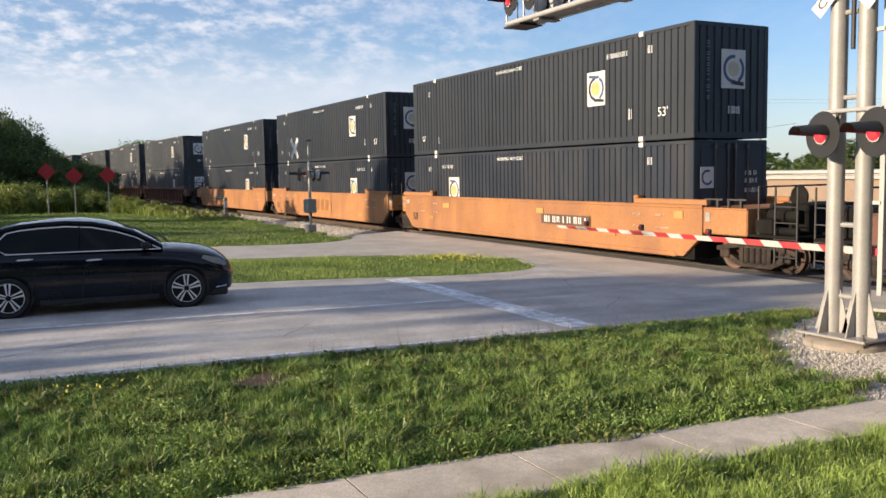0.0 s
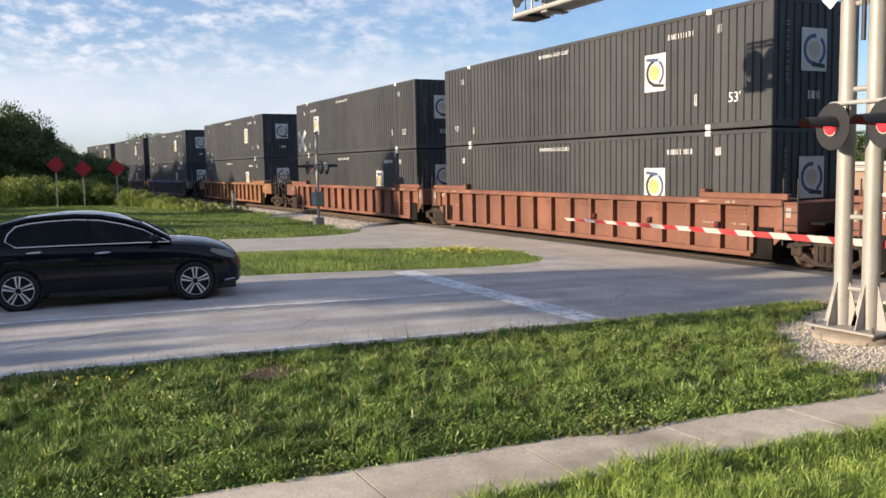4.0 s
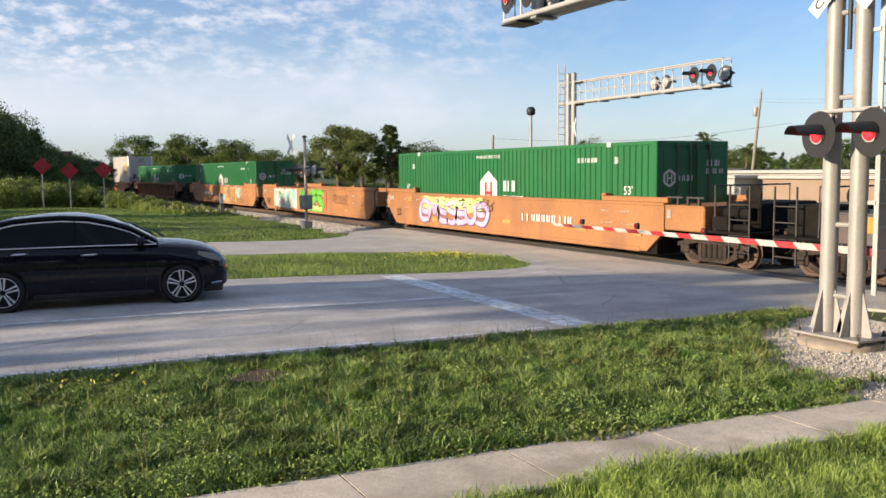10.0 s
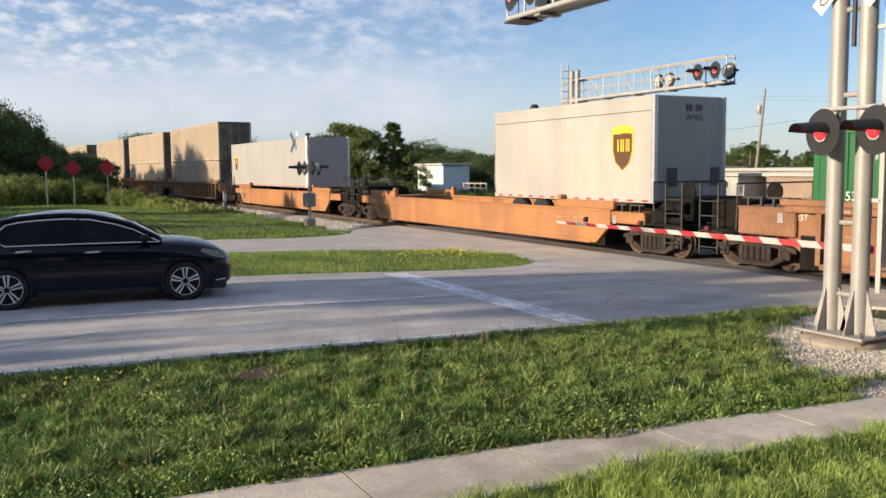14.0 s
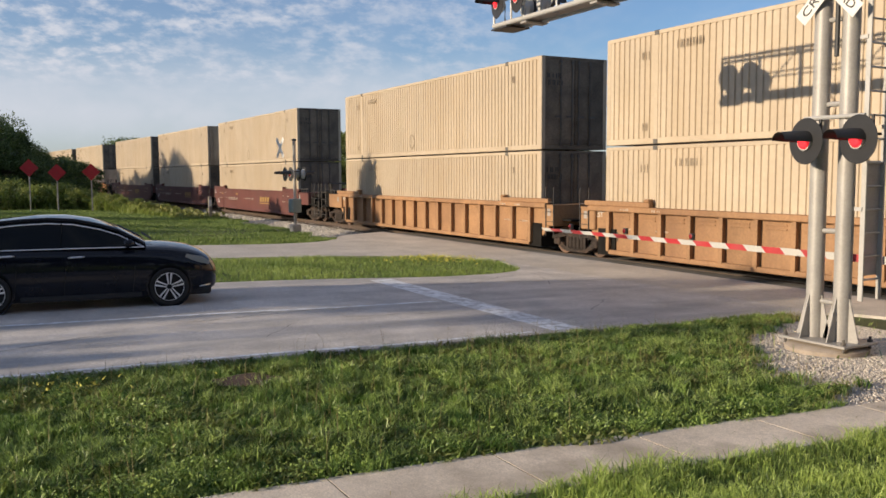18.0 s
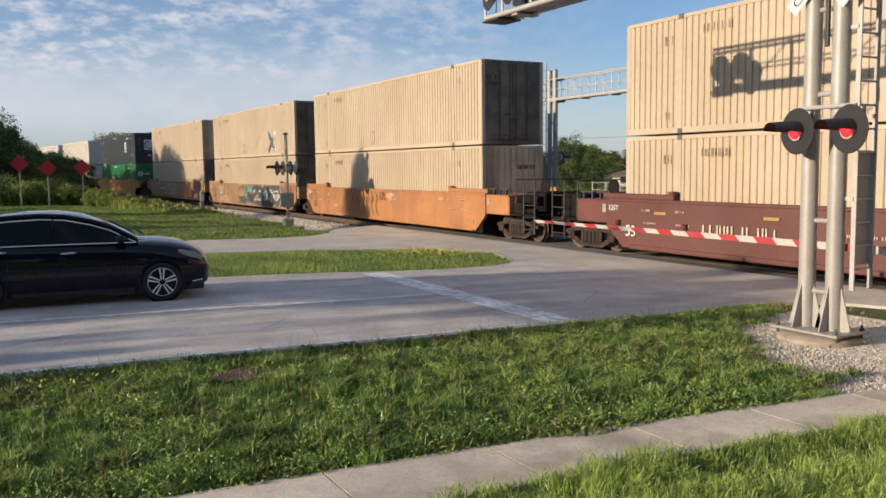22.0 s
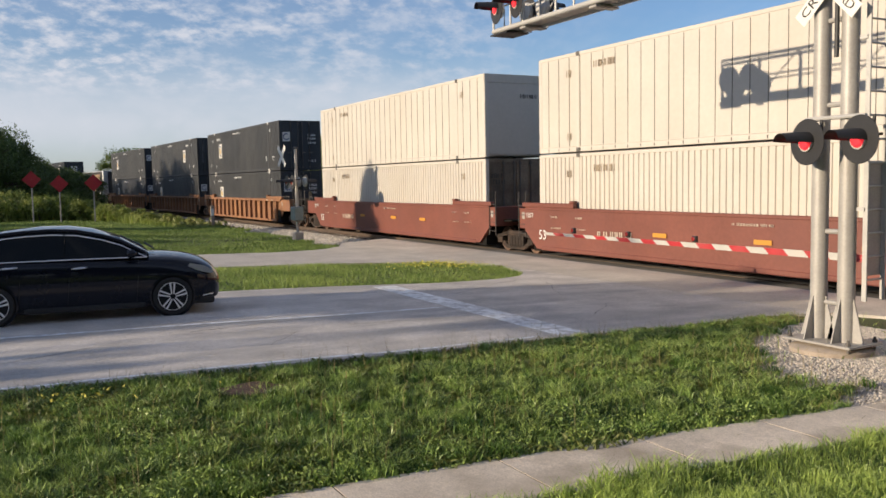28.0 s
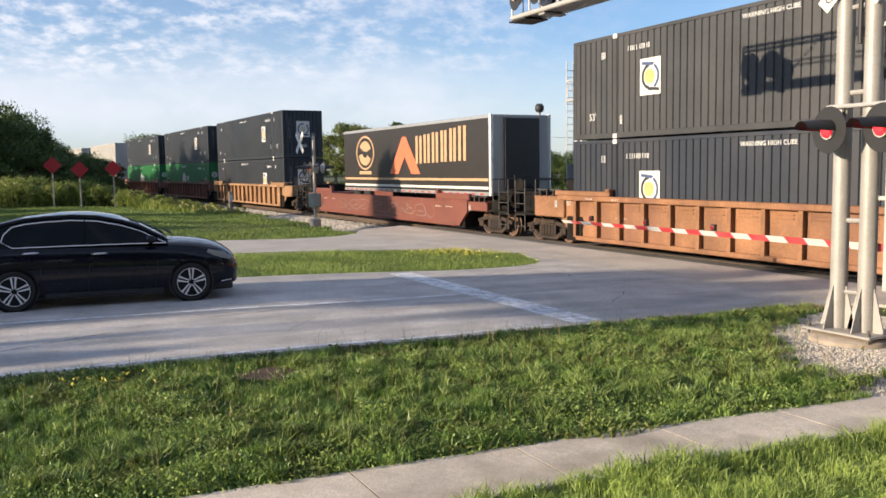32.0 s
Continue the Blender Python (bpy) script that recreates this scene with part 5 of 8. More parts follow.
def paint_job(car, kind, seed, style):
    """Sprayed pieces on the near side of a well: soft field, dark outline, bright fill."""
    y = -1.524
    white, black = spray("white", (0.52, 0.51, 0.48)), spray("black", (0.03, 0.03, 0.032))

    def field(x0, x1, z0, z1, mat, s, d=0.0):
        part("spray_field", blob(x0, x1, z0, z1, s), mat, car, m=pose(0, y - d, 0))

    def piece(x0, x1, z0, z1, n, w, fill, rim, s, extra=0.09):
        for me in curls(x0, x1, z0, z1, n, w + extra, s):
            part("spray_outline", me, rim, car, m=pose(0, y - 0.004, 0))
        for me in curls(x0, x1, z0, z1, n, w, s):
            part("spray_shape", me, fill, car, m=pose(0, y - 0.007, 0))

    def scrawl(x0, x1, z0, z1, n, mat, s, w=0.03):
        me = Mesh()
        for q in curls(x0, x1, z0, z1, n, w, s):
            me.add(q)
        part("spray_scrawl", me, mat, car, m=pose(0, y - 0.009, 0))

    if kind == "spray_a":
        field(-5.4, -0.6, 0.85, 1.46, spray("lime", (0.42, 0.60, 0.18)), 1)
        piece(-5.5, -0.3, 0.50, 1.25, 7, 0.20, spray("pink", (0.62, 0.40, 0.58)), spray("plum", (0.16, 0.10, 0.22)), 3)
        scrawl(-4.6, -1.4, 1.15, 1.42, 5, spray("lime_light", (0.55, 0.70, 0.25)), 5, 0.10)
        scrawl(-1.0, 0.2, 1.0, 1.4, 3, black, 7)
    elif kind == "spray_b":
        field(-6.4, -2.15, 0.36, 1.50, spray("chalk", (0.50, 0.50, 0.46)), 1)
        field(-5.7, -2.4, 0.85, 1.46, spray("sea", (0.24, 0.50, 0.40)), 2, 0.002)
        piece(-6.2, -3.0, 0.45, 1.45, 5, 0.15, spray("mint", (0.50, 0.64, 0.55)), spray("brick_red", (0.42, 0.12, 0.09)), 4, 0.05)
        field(-2.1, 2.5, 0.36, 1.46, spray("coral", (0.56, 0.13, 0.06)), 5)
        piece(-1.65, 2.0, 0.42, 1.40, 4, 0.40, spray("green", (0.12, 0.42, 0.045)), spray("deep_green", (0.015, 0.07, 0.02)), 11, 0.12)
        scrawl(-1.4, 1.8, 0.42, 0.60, 6, spray("lime_light", (0.40, 0.60, 0.20)), 12, 0.10)
        scrawl(3.5, 5.4, 0.85, 1.25, 6, spray("umber", (0.10, 0.045, 0.02)), 13)
        scrawl(-8.0, -6.6, 0.45, 0.85, 2, spray("umber", (0.10, 0.045, 0.02)), 14)
    elif kind == "spray_c":
        field(0.6, 1.6, 0.45, 0.95, spray("aqua", (0.30, 0.46, 0.44)), 1)
        field(3.9, 5.0, 0.7, 1.44, spray("aqua", (0.30, 0.46, 0.44)), 2)
        for me in curls(1.15, 4.2, 0.50, 1.34, 4, 0.46, 26):
            part("spray_outline", me, white, car, m=pose(0, y - 0.002, 0))
        piece(1.15, 4.2, 0.50, 1.34, 4, 0.33, spray("amber", (0.50, 0.28, 0.09)), black, 26, 0.06)
        scrawl(4.3, 5.6, 0.9, 1.4, 3, white, 22, 0.05)
        scrawl(4.75, 6.1, 0.36, 0.66, 4, black, 23)
    elif kind == "spray_d":
        scrawl(-6.3, -5.2, 0.85, 1.42, 5, white, 31, 0.03)
        scrawl(-6.1, -4.1, 0.36, 0.75, 8, white, 32, 0.02)
        scrawl(-8.4, -6.4, 0.8, 1.35, 9, spray("sage", (0.24, 0.20, 0.12)), 33, 0.03)
        scrawl(-4.6, -4.4, 0.95, 1.42, 1, white, 34, 0.03)
        scrawl(-2.7, -1.5, 0.40, 1.45, 2, spray("jade", (0.20, 0.30, 0.20)), 35, 0.045)
        scrawl(-1.7, -0.6, 1.15, 1.42, 3, black, 36)
        field(-1.8, 8.2, 0.33, 0.85, spray("soot", (0.055, 0.055, 0.058)), 37)
        field(-0.6, 6.4, 0.75, 1.50, spray("teal", (0.03, 0.20, 0.18)), 38, 0.002)
        piece(0.1, 6.0, 0.42, 1.46, 6, 0.40, spray("soot", (0.055, 0.055, 0.058)), white, 39, 0.10)
        scrawl(6.2, 8.1, 1.0, 1.45, 5, spray("umber", (0.10, 0.045, 0.02)), 40)
    elif kind == "spray_e":
        field(-7.8, 1.1, 0.33, 1.50, spray("moss", (0.30, 0.27, 0.14)), 41)
        field(-7.6, -1.6, 0.95, 1.48, spray("slate_teal", (0.17, 0.21, 0.15)), 42, 0.002)
        piece(-7.5, -1.9, 0.92, 1.46, 7, 0.24, spray("ochre", (0.36, 0.235, 0.085)), spray("rust_line", (0.22, 0.12, 0.055)), 43, 0.05)
        scrawl(-7.6, -1.8, 0.38, 0.74, 14, spray("rust_line", (0.22, 0.12, 0.055)), 44, 0.05)
        scrawl(-7.5, -1.9, 0.40, 0.70, 14, spray("ochre", (0.36, 0.235, 0.085)), 45, 0.06)
        scrawl(-2.4, 1.0, 0.5, 1.4, 6, spray("chalk", (0.50, 0.46, 0.36)), 46, 0.05)
        field(1.3, 5.0, 0.36, 1.46, spray("pale_orange", (0.36, 0.185, 0.08)), 47)
        scrawl(4.9, 7.9, 0.36, 1.40, 13, spray("umber", (0.10, 0.045, 0.02)), 48, 0.022)
        scrawl(-9.4, -7.9, 0.8, 1.4, 4, black, 49)
    elif kind in ("spray_f", "spray_g"):
        rnd = random.Random(seed)
        first = -7.72 + 1.03 if kind == "spray_f" else 3.61
        for k in range(3 if kind == "spray_f" else 4):
            x = first + 1.03 * k + 0.12
            me = curls(x, x + 0.72, 0.42, 1.15, 1, 0.20, 60 + k * 3, 0.36, 1.22)[0]
            part("spray_shape", me, white, car, m=pose(0, -1.375, 0))
            part("spray_field", blob(x - 0.02, x + 0.78, 0.36, 0.80, k), spray("dusk_pink", (0.33, 0.15, 0.12)), car, m=pose(0, -1.369, 0))
        x = -7.72 if kind == "spray_f" else 7.0
        part("dark_panel", Mesh().box((x + 0.06, -1.372, 0.40), (x + 0.97, -1.366, 1.36)), spray("slate", (0.08, 0.075, 0.08)), car)
        bars(0.5, 0.16, 4, white_paint, car, pose(x + 0.5, -1.377, 0.78), seed=3)
        bars(0.6, 0.07, 7, white_paint, car, pose(x + 0.5, -1.377, 1.14), seed=4)
    if style == "smooth" and kind not in ("maroon", "rail_mark", "rail_mark_b", "blue"):
        rnd = random.Random(seed + 9)
        for x in (-6.3, -4.7, 1.1, 5.2, 7.3):
            w, h = rnd.uniform(0.30, 0.60), rnd.uniform(0.10, 0.20)
            part("touch_up_patch", plate(w, h, 0.004), touch_up, car, m=pose(x + rnd.uniform(-0.5, 0.5), y - 0.001, rnd.choice((0.55, 0.72, 1.22, 1.30))))
    if kind == "spray_h":
        umber, chalk = spray("umber", (0.10, 0.045, 0.02)), spray("dust", (0.42, 0.24, 0.13))
        for k in range(7):
            x = -3.0 + 0.44 * k
            me = Mesh()
            stroke(me, [(x, 1.46), (x + 0.22, 1.15), (x + 0.02, 0.85), (x + 0.25, 0.45)], 0.045, 0.33, 1.52)
            part("spray_line", me, umber, car, m=pose(0, y - 0.004, 0))
        for k in range(5):
            me = Mesh()
            stroke(me, [(-2.72 + 0.5 * k, 1.22), (-2.78 + 0.5 * k, 0.98)], 0.06, 0.33, 1.52)
            part("spray_line", me, umber, car, m=pose(0, y - 0.004, 0))
        scrawl(-7.2, -3.3, 0.45, 1.42, 6, chalk, 91, 0.028)
        scrawl(0.1, 0.7, 1.10, 1.42, 4, umber, 92, 0.03)
        scrawl(1.0, 1.6, 1.12, 1.42, 3, white, 93, 0.03)
        scrawl(-8.4, -7.3, 0.9, 1.4, 3, umber, 94, 0.03)
    if kind == "tags":
        scrawl(-4.8, 6.0, 0.5, 1.0, 12, spray("faded_grey", (0.26, 0.20, 0.18)), 77)


# -- the consist: front edge of each load behind the camera's zero at the start, sides, paint, front end, rear end, marks, loads --
J, C = "joint", "coupler"
CONSIST = [
    (-6.9, "ribbed", "brown", J, C, "plain", "black black"),
    (16.17, "smooth", "orange", C, J, "plate", "black* navyF"),
    (35.3, "smooth", "orange", J, J, "slant_mark", "black navy"),
    (54.34, "smooth", "orange", J, C, "plate_b", "black navy"),
    (77.29, "ribbed", "brown", C, J, "plain", "slate slate"),
    (96.43, "ribbed", "brown", J, J, "plain", "slate slate"),
    (115.42, "ribbed", "brown", J, C, "plain", "slateR slate"),
    (138.73, "ribbed", "rust", C, C, "plain", "slate slate"),
    (161.92, "ribbed", "grey", C, J, "blue", "slate navy"),
    (180.93, "ribbed", "grey", J, J, "blue", "slate navy"),
    (200.01, "ribbed", "grey", J, C, "blue", "slate navyO"),
    (223.32, "smooth", "orange", C, J, "spray_a", "- greenD"),
    (242.35, "smooth", "orange", J, J, "spray_b", "- -"),
    (261.38, "smooth", "orange", J, C, "spray_c", "- greenD"),
    (284.67, "ribbed", "rust", C, C, "plain", "- greenE"),
    (307.9, "low", "orange", C, C, "plain", "- -"),
    (330.9, "low", "orange", C, C, "plain", "- -"),
    (353.89, "ribbed", "ochre", C, J, "spray_f", "creamS creamS"),
    (373.25, "ribbed", "ochre", J, J, "spray_g", "creamS creamS"),
    (392.55, "ribbed", "ochre", J, C, "plain", "creamS creamS"),
    (415.71, "smooth", "red", C, J, "rail_mark", "creamS creamS"),
    (434.9, "smooth", "red", J, J, "rail_mark_b", "creamE creamS"),
    (454.22, "smooth", "red", J, C, "rail_mark_b", "creamS creamS"),
    (477.76, "smooth", "orange", C, J, "spray_h", "creamS creamE"),
    (496.98, "smooth", "ochre", J, J, "spray_d", "creamS creamS"),
    (516.21, "smooth", "ochre", J, C, "spray_e", "creamE creamS"),
    (539.45, "smooth", "yellow", C, C, "slant_mark", "black greenX"),
    (562.59, "smooth", "maroon", C, J, "maroon", "whiteP whiteE"),
    (581.77, "smooth", "maroon", J, J, "maroon", "whiteP whiteS"),
    (601.2, "smooth", "maroon", J, C, "maroon", "whiteP whiteS"),
    (624.24, "ribbed", "rust", C, J, "plain", "slateDR slateDR"),
    (643.64, "ribbed", "rust", J, J, "plain", "slate slateDR"),
    (662.9, "ribbed", "rust", J, C, "plain", "slateDR navyDR"),
    (686.0, "low", "maroon", C, C, "tags", "- -"),
    (708.99, "ribbed", "ochre", C, J, "plain", "black black"),
    (728.1, "ribbed", "brown", J, J, "plain", "black greenD"),
    (747.2, "ribbed", "brown", J, C, "plain", "black greenD"),
    (770.2, "smooth", "orange", C, C, "plain", "grey grey"),
    (793.3, "smooth", "orange", C, C, "plain", "grey grey"),
]


def load(code, z, o, seed):
    colour = code.rstrip("*FDERSXOP")
    flags = code[len(colour):]
    fl = colour in ("black", "navy", "slate") and ("F" in flags or "R" in flags)
    box = container(colour, z, o, doors_front=("D" in flags or "F" in flags and colour == "navy" or "S" in flags and colour in ("cream", "white") or "X" in flags),
                    smooth_side="P" in flags, kind="swirl", flip=fl, seed=seed, sooty=("S" in flags or colour == "cream"))
    if "D" in flags and colour == "green" or "E" in flags and colour == "green":
        y = -HW - 0.006
        part("house_emblem", Mesh().prism([(-0.58, -0.70), (0.58, -0.70), (0.58, 0.25), (0.0, 0.62), (-0.58, 0.25)], -0.003, 0.003), logo_white, box, "white gabled emblem with a red mark", m=pose(-0.55, y, 1.52))
        part("emblem_mark", Mesh().box((-0.25, -0.002, -0.4), (-0.12, 0.002, 0.35)).box((0.12, -0.002, -0.4), (0.25, 0.002, 0.35)).box((-0.12, -0.002, -0.1), (0.12, 0.002, 0.02)), logo_red, box, m=pose(-0.55, y - 0.006, 1.40))
        bars(0.8, 0.36, 3, white_paint, box, pose(0.80, y, 1.62), seed=11, weight=0.26)
        bars(1.25, 0.36, 5, white_paint, box, pose(1.05, y, 1.12), seed=12, weight=0.26)
    if "X" in flags:
        y = -HW - 0.006
        part("square_emblem", cached("square_emblem", lambda: plate(1.15, 1.15).data("square_emblem", logo_tan)), None, box, m=pose(-1.9, y, 1.05))
        part("emblem_bars", Mesh().box((-0.48, -0.002, -0.35), (-0.2, 0.002, 0.35)).box((0.2, -0.002, -0.45), (0.48, 0.002, 0.25)), logo_blue, box, m=pose(-1.9, y - 0.006, 1.05))
        part("diamond_placard", Mesh().prism([(-0.22, 0), (0, -0.3), (0.22, 0), (0, 0.3)], -0.003, 0.003), white_paint, box, m=pose(-5.9, y, 1.35))
    return box


for i, (front, style, paint, fe, re, marks, loads) in enumerate(CONSIST):
    mid = front + HL
    well_car(mid, style, paint, fe, re, lambda car, k=marks, s=i, q=style: decal_marks(car, k, 40 + s, q))
    upper, lower = loads.split()
    if lower != "-":
        load(lower, Z_LOW, mid, 100 + i)
    if upper != "-":
        load(upper, Z_TOP, mid, 200 + i)

trailer(305.83 + 4.08, 8.16, 1.45, 4.34, trailer_white, trailer_white, "short off-white road trailer with a brown and gold badge", box_trailer_art)
trailer(334.4 + 7.95, 15.9, 1.42, 4.26, trailer_grey, trailer_grey, "long pale grey road trailer", long_trailer_art)
trailer(684.04 + 7.33, 14.66, 1.42, 4.34, trailer_grey, trailer_dark, "dark brown furniture trailer with orange and tan lettering bars", furniture_art)


def motions():
    """The train rolls past at a steady speed."""
    for ob, s0, z in KEYED:
        rows = []
        for k in range(17):
            t = 2.0 * k
            rows.append((t, track_pose(s0 + train_way(t), z)))
        walk(ob, rows)


# ---- crossing equipment ----
galv = material("galvanised_mast", (0.35, 0.335, 0.315), 0.5, 0.15, var=0.12, scale=2.5, bump=0.05, dirt=(0.30, 0.27, 0.24), dirt_amt=0.5, dirt_scale=2.0, streak=True)
alu_white = material("white_aluminium", (0.42, 0.412, 0.397), 0.45, 0.1, var=0.08, dirt=(0.5, 0.47, 0.42), dirt_amt=0.4, dirt_scale=2.5)
lamp_black = material("signal_black", (0.022, 0.022, 0.024), 0.55, var=0.15, bump=0.05)
lamp_lit = material("red_lamp_lit", (1.0, 0.035, 0.05), 0.3, var=0.02, emit=0.55)
lamp_dim = material("red_lamp_unlit", (0.22, 0.012, 0.012), 0.25, var=0.05, coat=0.5)
gate_red = material("gate_red", (0.40, 0.022, 0.028), 0.45, var=0.12, dirt=(0.4, 0.2, 0.18), dirt_amt=0.3)
gate_white = material("gate_white", (0.46, 0.45, 0.42), 0.45, var=0.08, dirt=(0.5, 0.45, 0.4), dirt_amt=0.4)
sign_white = material("sign_white", (0.66, 0.65, 0.62), 0.45, var=0.05)
sign_red = material("sign_red", (0.40, 0.012, 0.018), 0.5, var=0.1)
concrete = material("mast_foundation", (0.36, 0.30, 0.24), 0.9, var=0.15, scale=4, bump=0.3)
post_wood = material("grey_post", (0.40, 0.37, 0.33), 0.85, var=0.2, scale=4, bump=0.2)


lamp_cover = material("pale_lamp_cover", (0.50, 0.49, 0.47), 0.5, var=0.1)


def flasher(parent, m, lit=True, hood=True, name="flasher"):
    """One crossing lamp: round black backboard, lens, hood and housing. Looks along -y in its own space."""
    f = part(name, cached("backboard", lambda: Mesh().turned([(0.30, -0.006), (0.305, 0.0), (0.30, 0.008)], axis="y", n=36).data(name, lamp_black, 40)), None, parent, m=m)
    part("lens", cached(("lens", lit), lambda: Mesh().turned([(0.105, -0.02), (0.10, -0.05), (0.06, -0.065), (0.01, -0.07)], axis="y", n=24).data("lens", lamp_lit if lit else lamp_dim, 60)), None, f, "glowing red lens" if lit else "dark red lens")
    part("bezel", cached("bezel", lambda: Mesh().turned([(0.125, -0.006), (0.125, -0.035), (0.108, -0.038), (0.106, -0.01)], axis="y", n=24).data("bezel", alu_white, 40)), None, f)
    if hood:
        def build():
            rows = []
            for k in range(15):
                a = radians(-5 + 190 * k / 14)
                rows.append([(0.135 * math.cos(a), -0.01, 0.135 * math.sin(a)), (0.13 * math.cos(a), -0.22, 0.125 * math.sin(a) + 0.005), (0.12 * math.cos(a), -0.44, 0.10 * math.sin(a) + 0.015)])
            me = Mesh().sheet(rows)
            rows = [[(p[0] * 0.96, p[1], p[2] * 0.96) for p in r] for r in rows]
            return me.sheet(rows).data("hood", lamp_black, 50, fix=False)
        part("hood", cached("hood", build), None, f)
    part("lamp_housing", cached("lamp_housing", lambda: Mesh().turned([(0.20, 0.009), (0.21, 0.03), (0.19, 0.10), (0.08, 0.14)], axis="y", n=18).data("lamp_housing", lamp_cover, 40)), None, f)
    return f


def crossbuck(parent, m, size=1.22, lettered=True, back=False):
    """Two crossed white blades."""
    for k, (ang, text) in enumerate(((45, "CROSSING"), (-45, "RAIL  ROAD"))):
        blade = part("blade", Mesh().box((-size / 2, -0.006 - 0.004 * k, -0.105), (size / 2, 0.0 - 0.004 * k, 0.105), 0.004), sign_white, parent, "white crossing sign blade", m=m @ Matrix.Rotation(radians(-ang), 4, "Y"))
        if lettered:
            writing(text, 0.17, black_paint, blade, pose(0, -0.009 - 0.004 * k, 0) @ FACE_SIDE, width=size * 0.86)


def cantilever(m, label, reach, lamps):
    """Twin masts on one foundation, with a walkway truss over the road and flashing lamps. Own space: arm towards -x, faces -y."""
    c = thing("cantilever_signal", m, label, "railway signal", "crossing cantilevers")
    part("foundation", Mesh().turned([(0.53, -0.6), (0.53, 0.06), (0.49, 0.09), (0.1, 0.09)], n=36), concrete, c, smooth=40)
    part("base_plate", Mesh().box((-0.52, -0.34, 0.13), (0.52, 0.34, 0.165), 0.008), galv, c)
    for x in (-0.45, 0.45):
        for y in (-0.27, 0.27):
            part("anchor_bolt", Mesh().tube([(x, y, 0.07), (x, y, 0.24)], 0.018, 8).turned([(0.036, 0.165), (0.036, 0.20)], (x, y, 0), n=6), cast_mat, c)
    for s in (-1, 1):
        x = s * 0.21
        mast = part("mast", Mesh().tube([(x, 0, 0.16), (x, 0, 6.75)], 0.112, 20), galv, c, smooth=40)
        part("mast_cap", Mesh().turned([(0.12, 6.73), (0.12, 6.77), (0.02, 6.83)], (x, 0, 0), n=16), galv, mast, smooth=40)
        for a in range(4):
            g = Mesh().prism([(0.10, 0.165), (0.29 if a % 2 else 0.27, 0.165), (0.12, 0.74), (0.10, 0.74)], -0.008, 0.008)
            part("gusset", g, galv, mast, m=pose(x, 0, 0, 0, 0, 90 * a))
    for z in (0.66, 1.62, 3.3, 4.4):
        part("tie_bar", Mesh().tube([(-0.21, 0, z), (0.21, 0, z)], 0.035, 8), galv, c)
    part("lamp_bracket", Mesh().tube([(-0.36, -0.14, 3.12), (0.55, -0.14, 3.12)], 0.026, 8).tube([(-0.33, -0.14, 3.13), (0.52, -0.14, 3.13)], 0.02, 6), alu_white, c)
    for k, x in enumerate((-0.10, 0.66)):
        flasher(c, pose(x, -0.42, 2.81, 0, 0, -10), True)
        part("lamp_arm", Mesh().tube([(x, -0.30, 2.81), (x, -0.14, 2.90), (x, -0.14, 3.12)], 0.022, 8), lamp_black, c)
    # ladder with cage rails behind the masts
    lad = new("access_ladder")
    lad.parent = c
    for y in (0.05, 0.42):
        part("stile", Mesh().box((0.40, y - 0.012, 0.72), (0.47, y + 0.012, 7.2), 0.004), alu_white, lad)
    for k in range(20):
        part("rung", Mesh().tube([(0.435, 0.05, 1.0 + 0.305 * k), (0.435, 0.42, 1.0 + 0.305 * k)], 0.014, 8), alu_white, lad)
    part("ladder_guard", Mesh().box((0.402, 0.07, 1.05), (0.412, 0.40, 2.55), 0.003), galv, lad, "flat grey plate that closes the lower ladder")
    for z in (1.9, 4.1, 6.0):
        part("ladder_bracket", Mesh().box((0.2, 0.02, z), (0.43, 0.06, z + 0.05)), alu_white, lad)
    # truss with walkway
    REAR = 0.02
    arm = new("walkway_arm")
    arm.parent = c
    for y, r in ((-0.40, 0.05), (REAR, 0.075)):
        part("lower_chord", Mesh().tube([(-reach, y, 5.46), (0.9, y, 5.46)], r, 12), alu_white, arm, smooth=40)
        part("upper_chord", Mesh().tube([(-reach, y, 6.38), (0.9, y, 6.38)], 0.035, 8), alu_white, arm, smooth=40)
        part("middle_rail", Mesh().tube([(-reach, y, 5.92), (0.9, y, 5.92)], 0.018, 8), alu_white, arm)
    n = int((reach + 0.9) / 1.0)
    for k in range(n + 1):
        x = -reach + (reach + 0.9) * k / n
        for y in (-0.4, REAR):
            part("stanchion", Mesh().tube([(x, y, 5.46), (x, y, 6.38)], 0.022, 8), alu_white, arm)
        if k % 2:
            part("cross_member", Mesh().box((x - 0.10, -0.42, 5.36), (x + 0.10, REAR + 0.09, 5.40), 0.01), galv, arm)
            if k < n:
                part("brace", Mesh().tube([(x, REAR, 5.46), (x + (reach + 0.9) / n, REAR, 6.38)], 0.018, 6), alu_white, arm)
    # tread plates, and a darker landing at the free end
    part("end_landing", Mesh().box((-reach - 0.06, -0.45, 5.37), (-reach + 0.55, REAR + 0.10, 5.40), 0.006), lamp_black, arm, "dark flat plate under the free end")
    for k in range(int(reach / 1.0)):
        part("tread_plate", cached(("tread_plate", REAR), lambda: Mesh().box((0.02, -0.36, 5.43), (0.98, REAR - 0.06, 5.452), 0.004).data("tread_plate", galv)), None, arm, m=pose(-reach + 1.0 * k, 0, 0))
    for x in (-0.21, 0.21):
        part("arm_clamp", Mesh().box((x - 0.16, -0.46, 5.34), (x + 0.16, REAR + 0.06, 5.44), 0.01).box((x - 0.16, -0.46, 6.33), (x + 0.16, REAR + 0.06, 6.41), 0.01), galv, arm)
